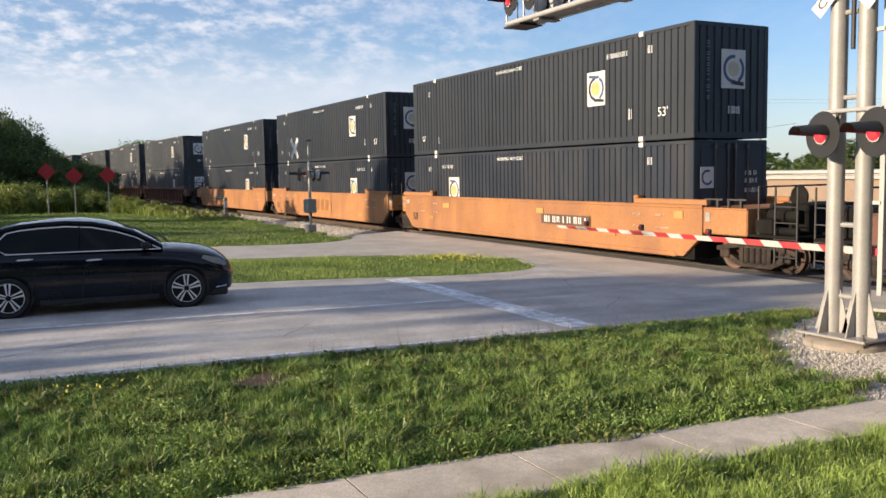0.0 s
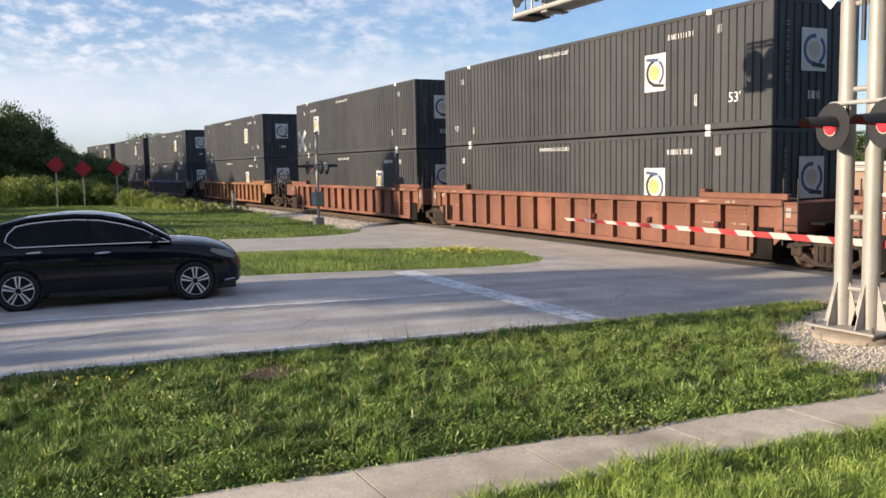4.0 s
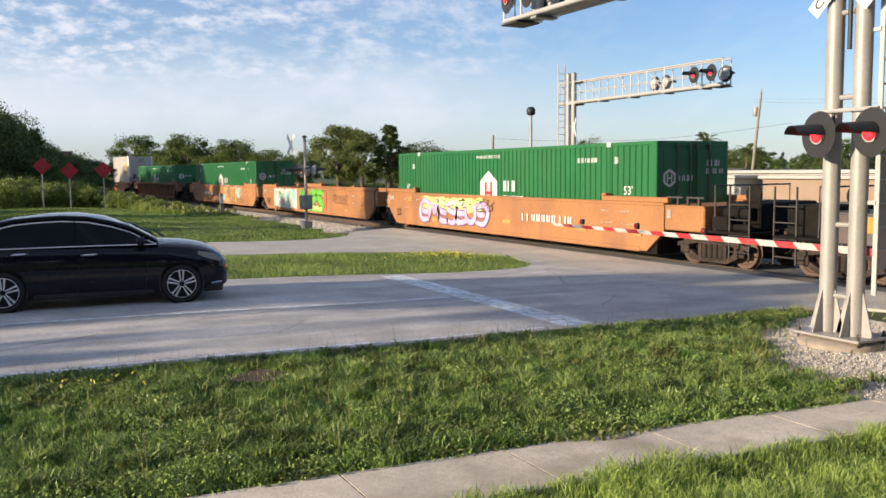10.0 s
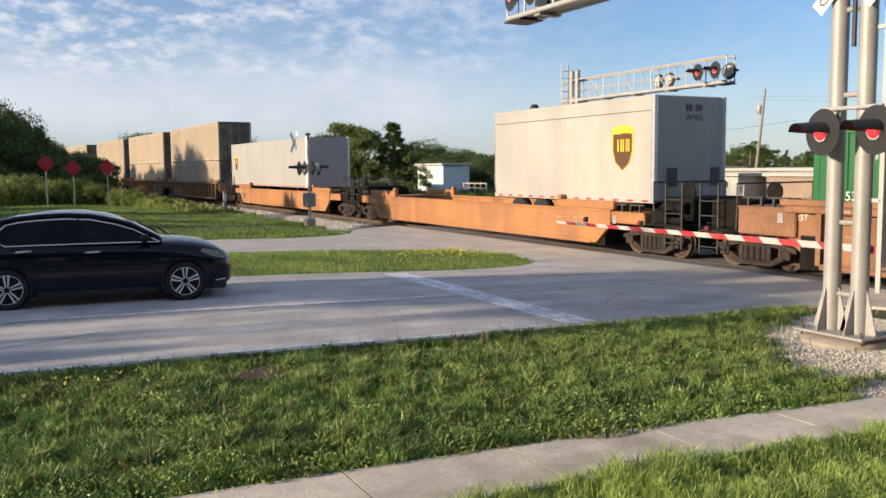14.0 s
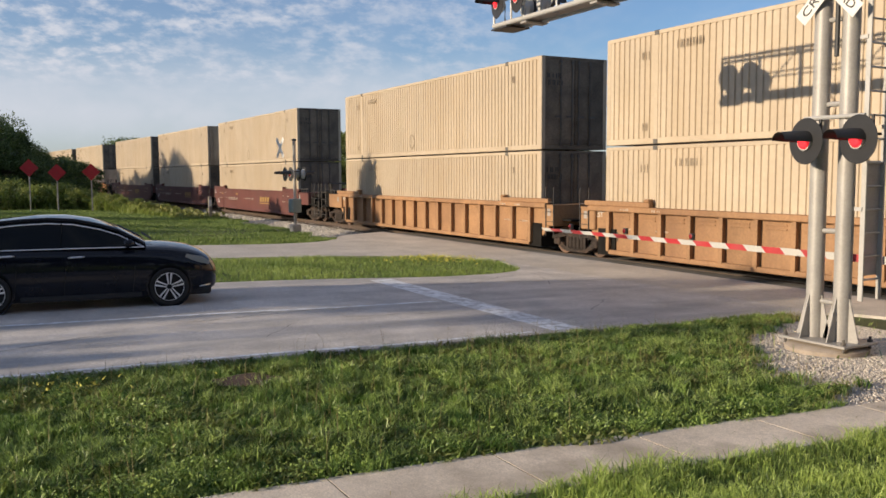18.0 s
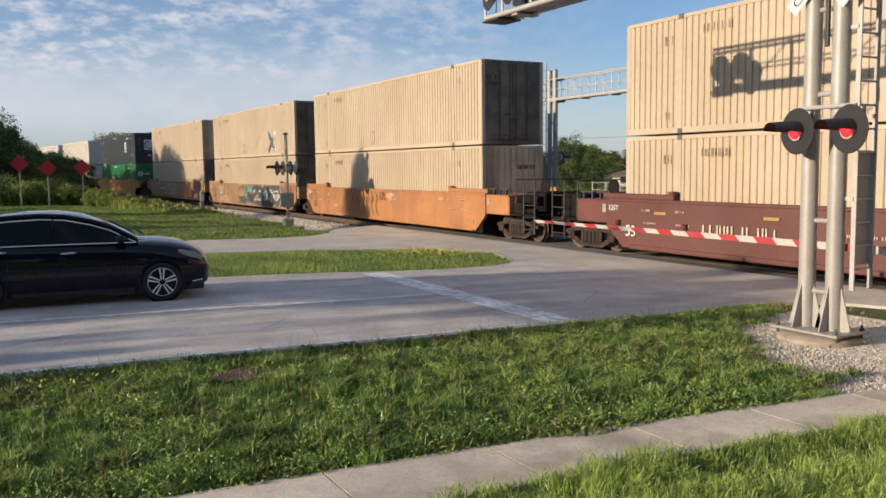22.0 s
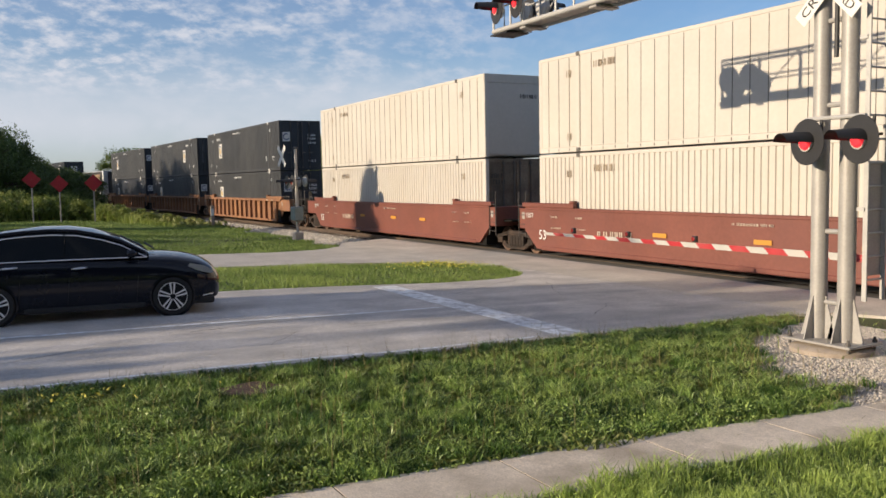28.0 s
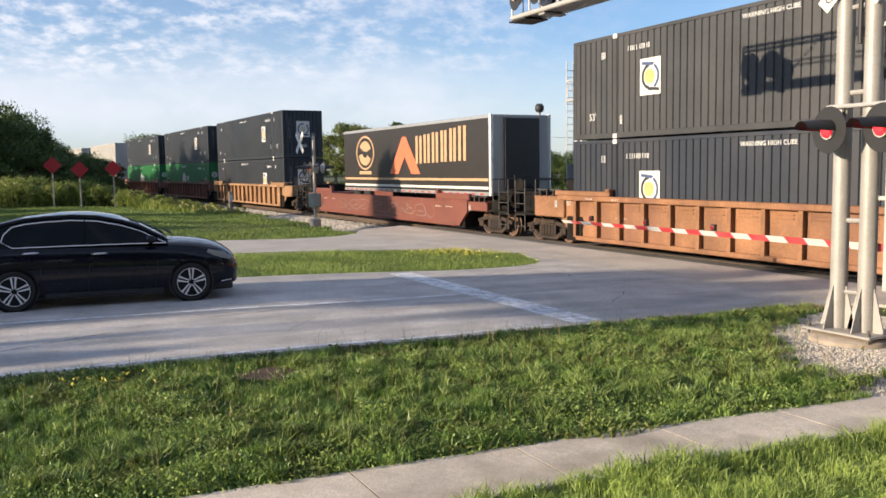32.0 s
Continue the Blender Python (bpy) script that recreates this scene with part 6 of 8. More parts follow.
    for x, y, turn, lit in lamps:
        flasher(c, pose(x, y, 5.86, 0, 0, turn), lit)
        s = -1 if y < 0 else 1
        part("lamp_arm", Mesh().tube([(x, y - s * 0.12, 5.86), (x, s * 0.36, 5.86), (x, s * 0.36, 5.46)], 0.022, 8), alu_white, c)
    return c


near_mast = cantilever(pose(-7.54, 10.0, 0.11), "pale twin-mast crossing cantilever with red flashing lamps and a ladder", 7.85, ((-7.50, -0.55, -10, True), (-6.77, -0.55, -10, True), (-7.60, 0.30, 180, False), (-7.0, 0.30, 180, False)))
crossbuck(near_mast, pose(-0.02, -0.16, 4.86))
part("sign_pipe", Mesh().tube([(0.10, -0.13, 3.9), (0.10, -0.13, 4.6)], 0.03, 8), lamp_black, near_mast)

# the far cantilever looks the other way: its lamps are turned to the traffic beyond, some back lamps face the camera
far_mast = cantilever(pose(-32.1, 23.6, 0.05) @ Matrix.Rotation(math.pi, 4, "Z"), "pale twin-mast crossing cantilever beyond the track, seen from behind", 9.15, ((-5.02, -0.50, 0, False), (-5.66, -0.50, 0, False), (-8.22, 0.50, 172, True), (-9.08, 0.50, 172, True), (-8.98, -0.30, 10, False)))
crossbuck(far_mast, pose(-0.45, 0.16, 4.3, 0, 0, -28), 1.1, False)

# gate arm in front of the train, lowered
gate = thing("crossing_gate", pose(-6.6, 10.62, 1.33), "lowered crossing gate arm with red and white stripes and small lamps", "barrier")
gx = 0.0
for k in range(24):
    w = 0.36 if k < 12 else 0.34
    part("stripe", Mesh().prism([(-gx - w - 0.10, 0.055 - 0.0012 * k), (-gx - 0.10 + 0.0, 0.055 - 0.0012 * k), (-gx, -0.055 + 0.0012 * k), (-gx - w, -0.055 + 0.0012 * k)], -0.014, 0.014), gate_red if k % 2 == 0 else gate_white, gate, m=pose(0, 0, 0))
    gx += w
for x in (-7.45, -5.78, -4.08):
    lamp = part("gate_lamp", Mesh().box((x - 0.05, -0.03, 0.05), (x + 0.05, 0.03, 0.16), 0.01), lamp_black, gate)
    part("lens", Mesh().turned([(0.04, -0.045), (0.02, -0.05)], (x, 0, 0.11), "y", 12), lamp_dim, lamp)
part("gate_machine", Mesh().box((0.35, -0.25, -0.75), (0.95, 0.25, -0.1), 0.04), alu_white, gate, "pale metal gate machine box")
part("gate_post", Mesh().tube([(0.65, 0, -1.25), (0.65, 0, 1.6)], 0.065, 14), galv, gate, smooth=40)
part("counterweight", Mesh().box((0.0, -0.04, -0.10), (1.2, 0.04, 0.06), 0.01).box((1.0, -0.12, -0.2), (1.5, 0.12, 0.12), 0.02), alu_white, gate)

# signal on the lane beside the railway
side_sig = thing("crossing_signal", pose(-35.3, 11.95, 0.05), "slim grey crossing signal with crossed white boards and four lamps", "railway signal", "small crossing signals")
part("mast", Mesh().tube([(0, 0, 0), (0, 0, 3.95)], 0.065, 14), galv, side_sig, smooth=40)
part("base", Mesh().box((-0.2, -0.2, 0), (0.2, 0.2, 0.35), 0.04), galv, side_sig)
part("signal_box", Mesh().box((-0.28, -0.22, 0.85), (0.28, 0.2, 1.45), 0.04), material("grey_green_box", (0.20, 0.24, 0.23), 0.5, var=0.15), side_sig)
part("cross_arm", Mesh().tube([(-0.5, 0, 2.62), (0.5, 0, 2.62)], 0.03, 8), lamp_black, side_sig)
for x in (-0.38, 0.38):
    for s in (-1, 1):
        flasher(side_sig, pose(x, 0.30 * s, 2.5, 0, 0, 0 if s < 0 else 180), False)
part("bell", Mesh().turned([(0.11, 0), (0.10, 0.06), (0.03, 0.09)], (0, 0, 3.92), n=16), lamp_black, side_sig, smooth=50)
crossbuck(side_sig, pose(-0.35, -0.50, 3.62, 0, 0, 3), 1.15, False)

# signal beyond the track
back_sig = thing("crossing_signal", pose(-35.4, 23.6, 0.03), "slim pale crossing signal beyond the track with two red lamps", "railway signal", "small crossing signals")
part("mast", Mesh().tube([(0, 0, 0), (0, 0, 5.2)], 0.065, 14), galv, back_sig, smooth=40)
part("bell", Mesh().turned([(0.15, 0.02), (0.22, 0.12), (0.22, 0.3), (0.14, 0.42), (0.02, 0.44)], (0, 0, 5.1), n=16), lamp_black, back_sig, smooth=50)
part("cross_arm", Mesh().tube([(-1.3, -0.1, 2.62), (0.1, -0.1, 2.62)], 0.03, 8), lamp_black, back_sig)
for x in (-1.0, -0.2):
    flasher(back_sig, pose(x, -0.22, 2.55, 0, 0, 40), True)
part("signal_box", Mesh().box((-0.9, -0.2, 0), (-0.3, 0.3, 0.75), 0.03), alu_white, back_sig)

# red diamond boards where the lane ends
for x, y, z in ((-61.0, 2.93, 3.05), (-60.9, 4.55, 2.75), (-60.7, 6.6, 2.78)):
    d = thing("diamond_marker", pose(x, y, level(y) - 0.05), "red diamond end-of-road marker on a slim post", "road sign", "red diamond markers")
    h = z - level(y) + 0.05
    part("post", Mesh().box((-0.03, -0.04, 0), (0.03, 0.04, h + 0.4), 0.005), post_wood, d)
    part("board", Mesh().prism([(-0.56, h), (0, h - 0.56), (0.56, h), (0, h + 0.56)], 0.035, 0.05, "x"), sign_red, d, "faded red diamond board")
    part("bolt", Mesh().turned([(0.02, 0.05), (0.015, 0.06)], (0, 0, h), "x", 8), cast_mat, d)

mp = thing("marker_post", pose(-50.7, 11.95, 0.0), "short weathered grey marker post beside the track", "post")
part("post", Mesh().box((-0.07, -0.10, -0.1), (0.07, 0.10, 1.28), 0.02), material("marker_grey", (0.26, 0.22, 0.18), 0.7, var=0.15, dirt=(0.3, 0.25, 0.2), dirt_amt=0.6, dirt_scale=4), mp)
part("plate", Mesh().box((0.07, -0.09, 0.7), (0.08, 0.09, 1.1)), sign_white, mp)

# ---- beyond the track ----
wall_white = material("painted_block_white", (0.4189, 0.4039, 0.374), 0.8, var=0.06, scale=1.2, bump=0.15, dirt=(0.52, 0.48, 0.42), dirt_amt=0.4, streak=True)
wall_tan = material("tan_block", (0.3128, 0.2244, 0.1632), 0.85, var=0.10, scale=1.2, bump=0.2, dirt=(0.33, 0.23, 0.17), dirt_amt=0.4, streak=True)
roof_mat = material("brown_shingle", (0.12, 0.095, 0.08), 0.9, var=0.25, scale=4, bump=0.4)
glass_dark = material("window_glass", (0.03, 0.035, 0.04), 0.08, var=0.05, spec=0.7)
steel_fence = material("fence_steel", (0.42, 0.42, 0.41), 0.5, 0.5, var=0.15)


def low_building(m, w, d, h, wall, label, flat=True, ridge=1.3, windows=()):
    b = thing("low_building", m, label, "building")
    for name, a, q in (("wall", (0, 0, 0), (w, 0.2, h)), ("wall", (0, d - 0.2, 0), (w, d, h)), ("wall", (0, 0.2, 0), (0.2, d - 0.2, h)), ("wall", (w - 0.2, 0.2, 0), (w, d - 0.2, h))):
        part(name, Mesh().box(a, q), wall, b)
    if flat:
        part("roof", Mesh().box((-0.25, -0.25, h), (w + 0.25, d + 0.25, h + 0.22), 0.03), wall_white, b)
    else:
        o = 0.5
        part("roof", Mesh().prism([(-o, h - 0.02), (d / 2, h + ridge), (d + o, h - 0.02), (d + o, h - 0.16), (d / 2, h + ridge - 0.14), (-o, h - 0.16)], -o, w + o, "x"), roof_mat, b)
        part("gable", Mesh().prism([(0.2, h), (d - 0.2, h), (d / 2, h + ridge - 0.2)], 0.02, 0.2, "x"), wall, b)
        part("gable", Mesh().prism([(0.2, h), (d - 0.2, h), (d / 2, h + ridge - 0.2)], w - 0.2, w - 0.02, "x"), wall, b)
    for x, z, ww, hh in windows:
        win = part("window", Mesh().box((x - ww / 2, -0.03, z - hh / 2), (x + ww / 2, 0.02, z + hh / 2)).box((x - ww / 2 - 0.06, -0.045, z - hh / 2 - 0.06), (x + ww / 2 + 0.06, -0.02, z - hh / 2)), alu_white, b)
        part("pane", Mesh().box((x - ww / 2 + 0.06, -0.04, z - hh / 2 + 0.06), (x + ww / 2 - 0.06, -0.03, z + hh / 2 - 0.06)), glass_dark, win)
    return b


low_building(pose(-49.3, 48, 0), 24, 9, 2.05, wall_white, "long low white block building with a flat roof", True, windows=((9, 1.3, 1.2, 0.9),))
low_building(pose(-40.6, 45.6, 0), 16, 2.2, 1.72, wall_tan, "tan block wall wing before the white building", True)
low_building(pose(-45.2, 43.6, 0), 4.0, 2.6, 1.75, wall_white, "small white flat-roofed shed", True, windows=((3.0, 1.2, 0.4, 0.5),))
low_building(pose(-71, 60, 0), 11, 9, 1.45, material("grey_block", (0.42, 0.40, 0.37), 0.85, var=0.1), "low grey house with a brown hipped roof", False, 0.95, windows=((2, 1.0, 1.4, 1.0), (6, 1.0, 1.4, 1.0)))
low_building(pose(-81.5, 39.6, 0), 5.8, 3.0, 2.75, material("pale_blue_trailer", (0.62, 0.66, 0.70), 0.5, var=0.06), "pale utility cabin beyond the track", True)

fence = thing("chain_fence", pose(-52, 42, 0), "low chain-link fence with thin steel posts", "fence")
for k in range(9):
    part("post", Mesh().tube([(1.6 * k, 0, 0), (1.6 * k, 0, 1.25)], 0.03, 8), steel_fence, fence)
for z in (0.15, 0.65, 1.2):
    part("rail", Mesh().tube([(0, 0, z), (12.8, 0, z)], 0.018, 6), steel_fence, fence)
mesh_wire = Mesh()
for k in range(64):
    x = 0.2 * k
    mesh_wire.tube([(x, 0, 0.1), (min(12.8, x + 1.1), 0, 1.2)], 0.004, 3, False).tube([(x, 0, 1.2), (min(12.8, x + 1.1), 0, 0.1)], 0.004, 3, False)
tagged(part("wire", mesh_wire, steel_fence, fence), kind="stuff")

fence2 = thing("rail_fence", pose(-74, 41, 0), "short pale rail fence in the grass", "fence")
for k in range(5):
    part("post", Mesh().box((1.1 * k - 0.05, -0.05, 0), (1.1 * k + 0.05, 0.05, 1.1), 0.01), post_wood, fence2)
for z in (0.5, 0.95):
    part("rail", Mesh().box((0, -0.03, z), (4.4, 0.03, z + 0.1), 0.01), post_wood, fence2)

pole_mat = material("pole_wood", (0.30, 0.25, 0.20), 0.9, var=0.2, scale=3, bump=0.3)
for x, y, h, lean, lab in ((-56.7, 62, 9.3, 6.5, "leaning pale wooden utility pole with a transformer"), (-66.2, 40, 5.6, 1.0, "dark slim wooden pole")):
    p = thing("utility_pole", pose(x, y, 0, 0, lean, 0), lab, "pole")
    part("shaft", Mesh().tube([(0, 0, -0.2), (0, 0, h * 0.5), (0, 0, h)], [0.15, 0.13, 0.10], 12), pole_mat, p, smooth=40)
    if h > 8:
        part("transformer", Mesh().turned([(0.2, 0), (0.23, 0.05), (0.23, 0.75), (0.18, 0.85)], (-0.32, -0.1, h - 2.2), n=14), galv, p, smooth=40)
        part("pole_top_pin", Mesh().tube([(0, 0, h), (0, 0, h + 0.35)], 0.03, 6), pole_mat, p)
wires = thing("overhead_wire", pose(0, 0, 0), "thin sagging overhead wires", "cable")
for z0, z1 in ((8.7, 8.4), (8.4, 8.0)):
    pts = [(-56.5 + 60 * k / 12, 62 + 10 * k / 12, z0 + (z1 - z0) * k / 12 - 1.4 * math.sin(math.pi * k / 12)) for k in range(13)]
    part("wire", Mesh().tube(pts, 0.009, 4, False), lamp_black, wires)
pts = [(-66.2 + 14 * k / 10, 40 + 22 * k / 10, 5.3 + 1.0 * k / 10 - 0.8 * math.sin(math.pi * k / 10)) for k in range(11)]
part("wire", Mesh().tube(pts, 0.015, 4, False), lamp_black, wires)


# ---- plants ----
rng = np.random.default_rng(7)
grass_mat = leaf_material("grass_green", (0.016, 0.056, 0.012), (0.42, 0.54, 0.15), 0.40, 0.22, 2.0, 1.05, -0.82)
# brighter copy of the verge grass; sun on this strip is put into the colour
lawn_mat = leaf_material("lawn_sunlit_green", (0.022, 0.075, 0.015), (0.46, 0.58, 0.15), 0.40, 0.30, 2.0, 1.0, -0.55)
# island green, raised to look more sunlit
grass_far = leaf_material("grass_far_green", (0.08, 0.155, 0.030), (0.38, 0.48, 0.13), 0.5, 0.34)
field_mat = leaf_material("field_grass", (0.040, 0.080, 0.018), (0.15, 0.19, 0.05), 0.6, 0.35)
reed_mat = leaf_material("tall_grass", (0.075, 0.13, 0.02), (0.34, 0.40, 0.09), 0.55, 0.42)
straw_mat = leaf_material("dry_straw", (0.20, 0.15, 0.06), (0.42, 0.34, 0.16), 0.6, 0.3)
leaf_dark = leaf_material("leaf_dark", (0.026, 0.058, 0.015), (0.15, 0.20, 0.055), 0.5, 0.30)
leaf_mid = leaf_material("leaf_mid", (0.030, 0.070, 0.014), (0.17, 0.22, 0.05), 0.5, 0.35)
leaf_light = leaf_material("leaf_light", (0.06, 0.10, 0.018), (0.25, 0.27, 0.08), 0.5, 0.38)
bark = material("bark", (0.13, 0.10, 0.075), 0.95, var=0.3, scale=6, bump=0.6, bscale=25)
flower_mat = material("flower_yellow", (0.62, 0.55, 0.08), 0.6, var=0.1)


def quick(name, verts, quads, tris, mat):
    """Mesh data from arrays."""
    me = bpy.data.meshes.new(name)
    nq, nt = len(quads), len(tris)
    me.vertices.add(len(verts))
    me.vertices.foreach_set("co", np.asarray(verts, np.float32).ravel())
    loops = np.concatenate([np.asarray(quads, np.int32).ravel(), np.asarray(tris, np.int32).ravel()])
    me.loops.add(len(loops))
    me.loops.foreach_set("vertex_index", loops)
    me.polygons.add(nq + nt)
    me.polygons.foreach_set("loop_start", np.concatenate([np.arange(nq) * 4, nq * 4 + np.arange(nt) * 3]).astype(np.int32))
    me.update(calc_edges=True)
    me.materials.append(mat)
    return me


def wavy(x, y, k, seed):
    """A cheap smooth random field, about -1 to 1."""
    r = np.random.default_rng(seed)
    out = np.zeros_like(x)
    for _ in range(7):
        a, p = r.uniform(0, 2 * math.pi), r.uniform(0, 6.3)
        f = k * r.uniform(0.5, 1.8)
        out += np.sin((x * math.cos(a) + y * math.sin(a)) * f + p)
    return out / 3.0


def level_np(y):
    t = np.clip((y - 3.0) / 11.5, 0, 1)
    return 0.27 - 0.21 * t * t * (3 - 2 * t)


def blades(name, x, y, z, h, w, mat, lean=0.5, label="", category="grass"):
    n = len(x)
    a = rng.uniform(0, 2 * math.pi, n)
    b = rng.uniform(0, 2 * math.pi, n)
    l1 = h * lean * rng.uniform(0.05, 0.35, n)
    l2 = h * lean * rng.uniform(0.3, 1.3, n)
    sx, sy = np.cos(a) * w / 2, np.sin(a) * w / 2
    bx, by = np.cos(b), np.sin(b)
    v = np.empty((n, 5, 3))
    v[:, 0] = np.stack([x - sx, y - sy, z], -1)
    v[:, 1] = np.stack([x + sx, y + sy, z], -1)
    mx, my, mz = x + bx * l1, y + by * l1, z + h * 0.6
    v[:, 2] = np.stack([mx + sx * 0.8, my + sy * 0.8, mz], -1)
    v[:, 3] = np.stack([mx - sx * 0.8, my - sy * 0.8, mz], -1)
    v[:, 4] = np.stack([x + bx * l2, y + by * l2, z + h * rng.uniform(0.82, 1.05, n)], -1)
    i = np.arange(n)[:, None] * 5
    me = quick(name, v.reshape(-1, 3), i + np.array([[0, 1, 2, 3]]), i + np.array([[3, 2, 4]]), mat)
    ob = new(name, me)
    if label:
        tagged(ob, label, category, kind="stuff")
    return ob


def table_np(table, y):
    return np.interp(y, [p[0] for p in table], [p[1] for p in table])


def gravel_edge(x):
    return np.interp(x, [-9.97, -9.4, -8.75, -8.35, -7.5, -6.8, -6.3, -5.9, -5.6, -5.0], [12.3, 11.3, 9.9, 9.1, 8.45, 7.75, 7.75, 8.25, 7.35, 7.0])


# near verge between footpath and road
n = 420000
gx_, gy_ = rng.uniform(-10.6, -5.0, n), rng.uniform(-4.5, 13.0, n)
rag = 0.07 * wavy(gx_, gy_, 5.0, 3)
keep = (gx_ < table_np(WALK_FAR, gy_) + 0.03 + rag) & (gx_ > table_np(ROAD_NEAR, gy_) + 0.05 + rag)
bare = np.hypot((gx_ + 9.10) / 0.26, (gy_ - 2.45) / 0.36) < 1 + 0.4 * rag
keep &= ~(bare & (rng.random(n) < 0.85))
grav = gy_ > gravel_edge(gx_) + 1.2 * rag
keep &= ~(grav & (rng.random(n) < 0.995))
gx_, gy_ = gx_[keep], gy_[keep]
tall = 0.115 + 0.08 * wavy(gx_, gy_, 4.0, 5) + 0.11 * wavy(gx_, gy_, 10.0, 6) + 0.07 * wavy(gx_, gy_, 22.0, 8)
edge = np.minimum(table_np(WALK_FAR, gy_) - gx_, gx_ - table_np(ROAD_NEAR, gy_))
tall *= 0.55 + 0.45 * np.clip(edge / 0.5, 0, 1)
tall = np.clip(0.62 * tall, 0.045, 0.20) * rng.uniform(0.6, 1.25, len(gx_))
blades("verge_grass", gx_, gy_, level_np(gy_) - 0.045, tall, rng.uniform(0.006, 0.013, len(gx_)), grass_mat, 0.75, "thick unmown green grass along the footpath")
# tufts that stand out of it, each bending outwards
n = 2300
tx_, ty_ = rng.uniform(-10.4, -5.1, n), rng.uniform(-4.0, 11.5, n)
ok = (tx_ < table_np(WALK_FAR, ty_) - 0.05) & (tx_ > table_np(ROAD_NEAR, ty_) + 0.15) & (ty_ < gravel_edge(tx_) + 0.3)
ok &= np.hypot((tx_ + 9.10) / 0.36, (ty_ - 2.45) / 0.46) > 1
tx_, ty_ = tx_[ok], ty_[ok]
for name, mat_, a, b in (("tuft_grass", leaf_material("tuft_green", (0.07, 0.15, 0.025), (0.40, 0.55, 0.14), 0.42, 0.24, 2.6), 0, 2), ("tuft_weed", leaf_material("tuft_dark_green", (0.02, 0.07, 0.014), (0.14, 0.24, 0.045), 0.42, 0.3, 2.6), 2, 3)):
    use = (np.arange(len(tx_)) % 3 >= a) & (np.arange(len(tx_)) % 3 < b)
    each = 60
    cx_, cy_ = np.repeat(tx_[use], each), np.repeat(ty_[use], each)
    size = np.repeat(rng.uniform(0.5, 1.2, use.sum()), each)
    ang, rad = rng.uniform(0, 6.28, len(cx_)), rng.uniform(0, 1, len(cx_)) ** 0.6 * 0.10 * size
    px_, py_ = cx_ + np.cos(ang) * rad, cy_ + np.sin(ang) * rad
    blades(name, px_, py_, level_np(py_) - 0.03, 0.125 * size * rng.uniform(0.5, 1.1, len(px_)), rng.uniform(0.007, 0.013, len(px_)), mat_, 0.8, "tufts of coarse grass along the footpath")
# a worn bare patch of brown soil
patch_me = Mesh().face([(-9.10 + (0.28 + 0.05 * math.sin(3 * a)) * math.cos(a), 2.45 + (0.38 + 0.06 * math.cos(5 * a)) * math.sin(a), level(2.45) + 0.012) for a in [2 * math.pi * k / 28 for k in range(28)]])
tagged(part("bare_soil", patch_me, material("bare_soil", (0.085, 0.05, 0.032), 0.95, var=0.35, scale=9, bump=0.6, bscale=60)), "worn patch of bare brown soil in the grass", "soil", kind="structure")
# broad low weeds among the grass
pick = rng.choice(len(gx_), 30000, replace=False)
px_, py_ = gx_[pick], gy_[pick]
ok = (wavy(px_, py_, 3.0, 9) > 0.15) & (np.hypot((px_ + 9.10) / 0.36, (py_ - 2.45) / 0.46) > 1)
px_, py_ = px_[ok], py_[ok]
blades("verge_weed", px_, py_, level_np(py_) - 0.02 + tall[pick][ok] * 0.35, rng.uniform(0.03, 0.07, len(px_)), rng.uniform(0.02, 0.035, len(px_)), leaf_light, 1.6, "low broad-leaved weeds in the grass", "weeds")
# drier, paler grass where the verge meets road and gravel
n = 15000
px_, py_ = rng.uniform(-10.4, -5.4, n), rng.uniform(5.0, 12.2, n)
ok = (px_ > table_np(ROAD_NEAR, py_) + 0.05) & ((px_ - table_np(ROAD_NEAR, py_) < 0.7 * rng.random(n) ** 2 + 0.05) | (np.abs(py_ - gravel_edge(px_)) < 0.45 * rng.random(n))) & (px_ < table_np(WALK_FAR, py_) - 0.03)
px_, py_ = px_[ok], py_[ok]
blades("dry_grass", px_, py_, level_np(py_) - 0.03, rng.uniform(0.06, 0.18, len(px_)), rng.uniform(0.004, 0.009, len(px_)), leaf_material("dry_green", (0.14, 0.15, 0.04), (0.42, 0.38, 0.16), 0.5, 0.35, 2.0), 0.8, "dry yellowish grass at the edge of the verge")
# long seed stalks
n = 500
sx_, sy_ = rng.uniform(-10.2, -5.9, n), rng.uniform(-3, 9, n)
blades("seed_stalk", sx_, sy_, level_np(sy_), rng.uniform(0.22, 0.45, n), np.full(n, 0.004), straw_mat, 0.35, "thin dry seed stalks standing over the grass")

# grass on the camera's side of the footpath
n = 120000
gx_, gy_ = rng.uniform(-4.9, -1.6, n), rng.uniform(-1.0, 9.5, n)
rag = 0.05 * wavy(gx_, gy_, 5.0, 13)
keep = gx_ > table_np(WALK_NEAR, gy_) - 0.04 + rag
gx_, gy_ = gx_[keep], gy_[keep]
tall = np.clip(0.12 + 0.05 * wavy(gx_, gy_, 4.0, 15) + 0.05 * wavy(gx_, gy_, 11.0, 16), 0.055, 0.27) * rng.uniform(0.6, 1.3, len(gx_))
tall *= 0.9 + 0.1 * np.clip((gx_ - table_np(WALK_NEAR, gy_)) / 0.4, 0, 1)
blades("lawn_grass", gx_, gy_, level_np(gy_) - 0.055, tall, rng.uniform(0.005, 0.010, len(gx_)), lawn_mat, 0.7, "sunlit grass beside the footpath")

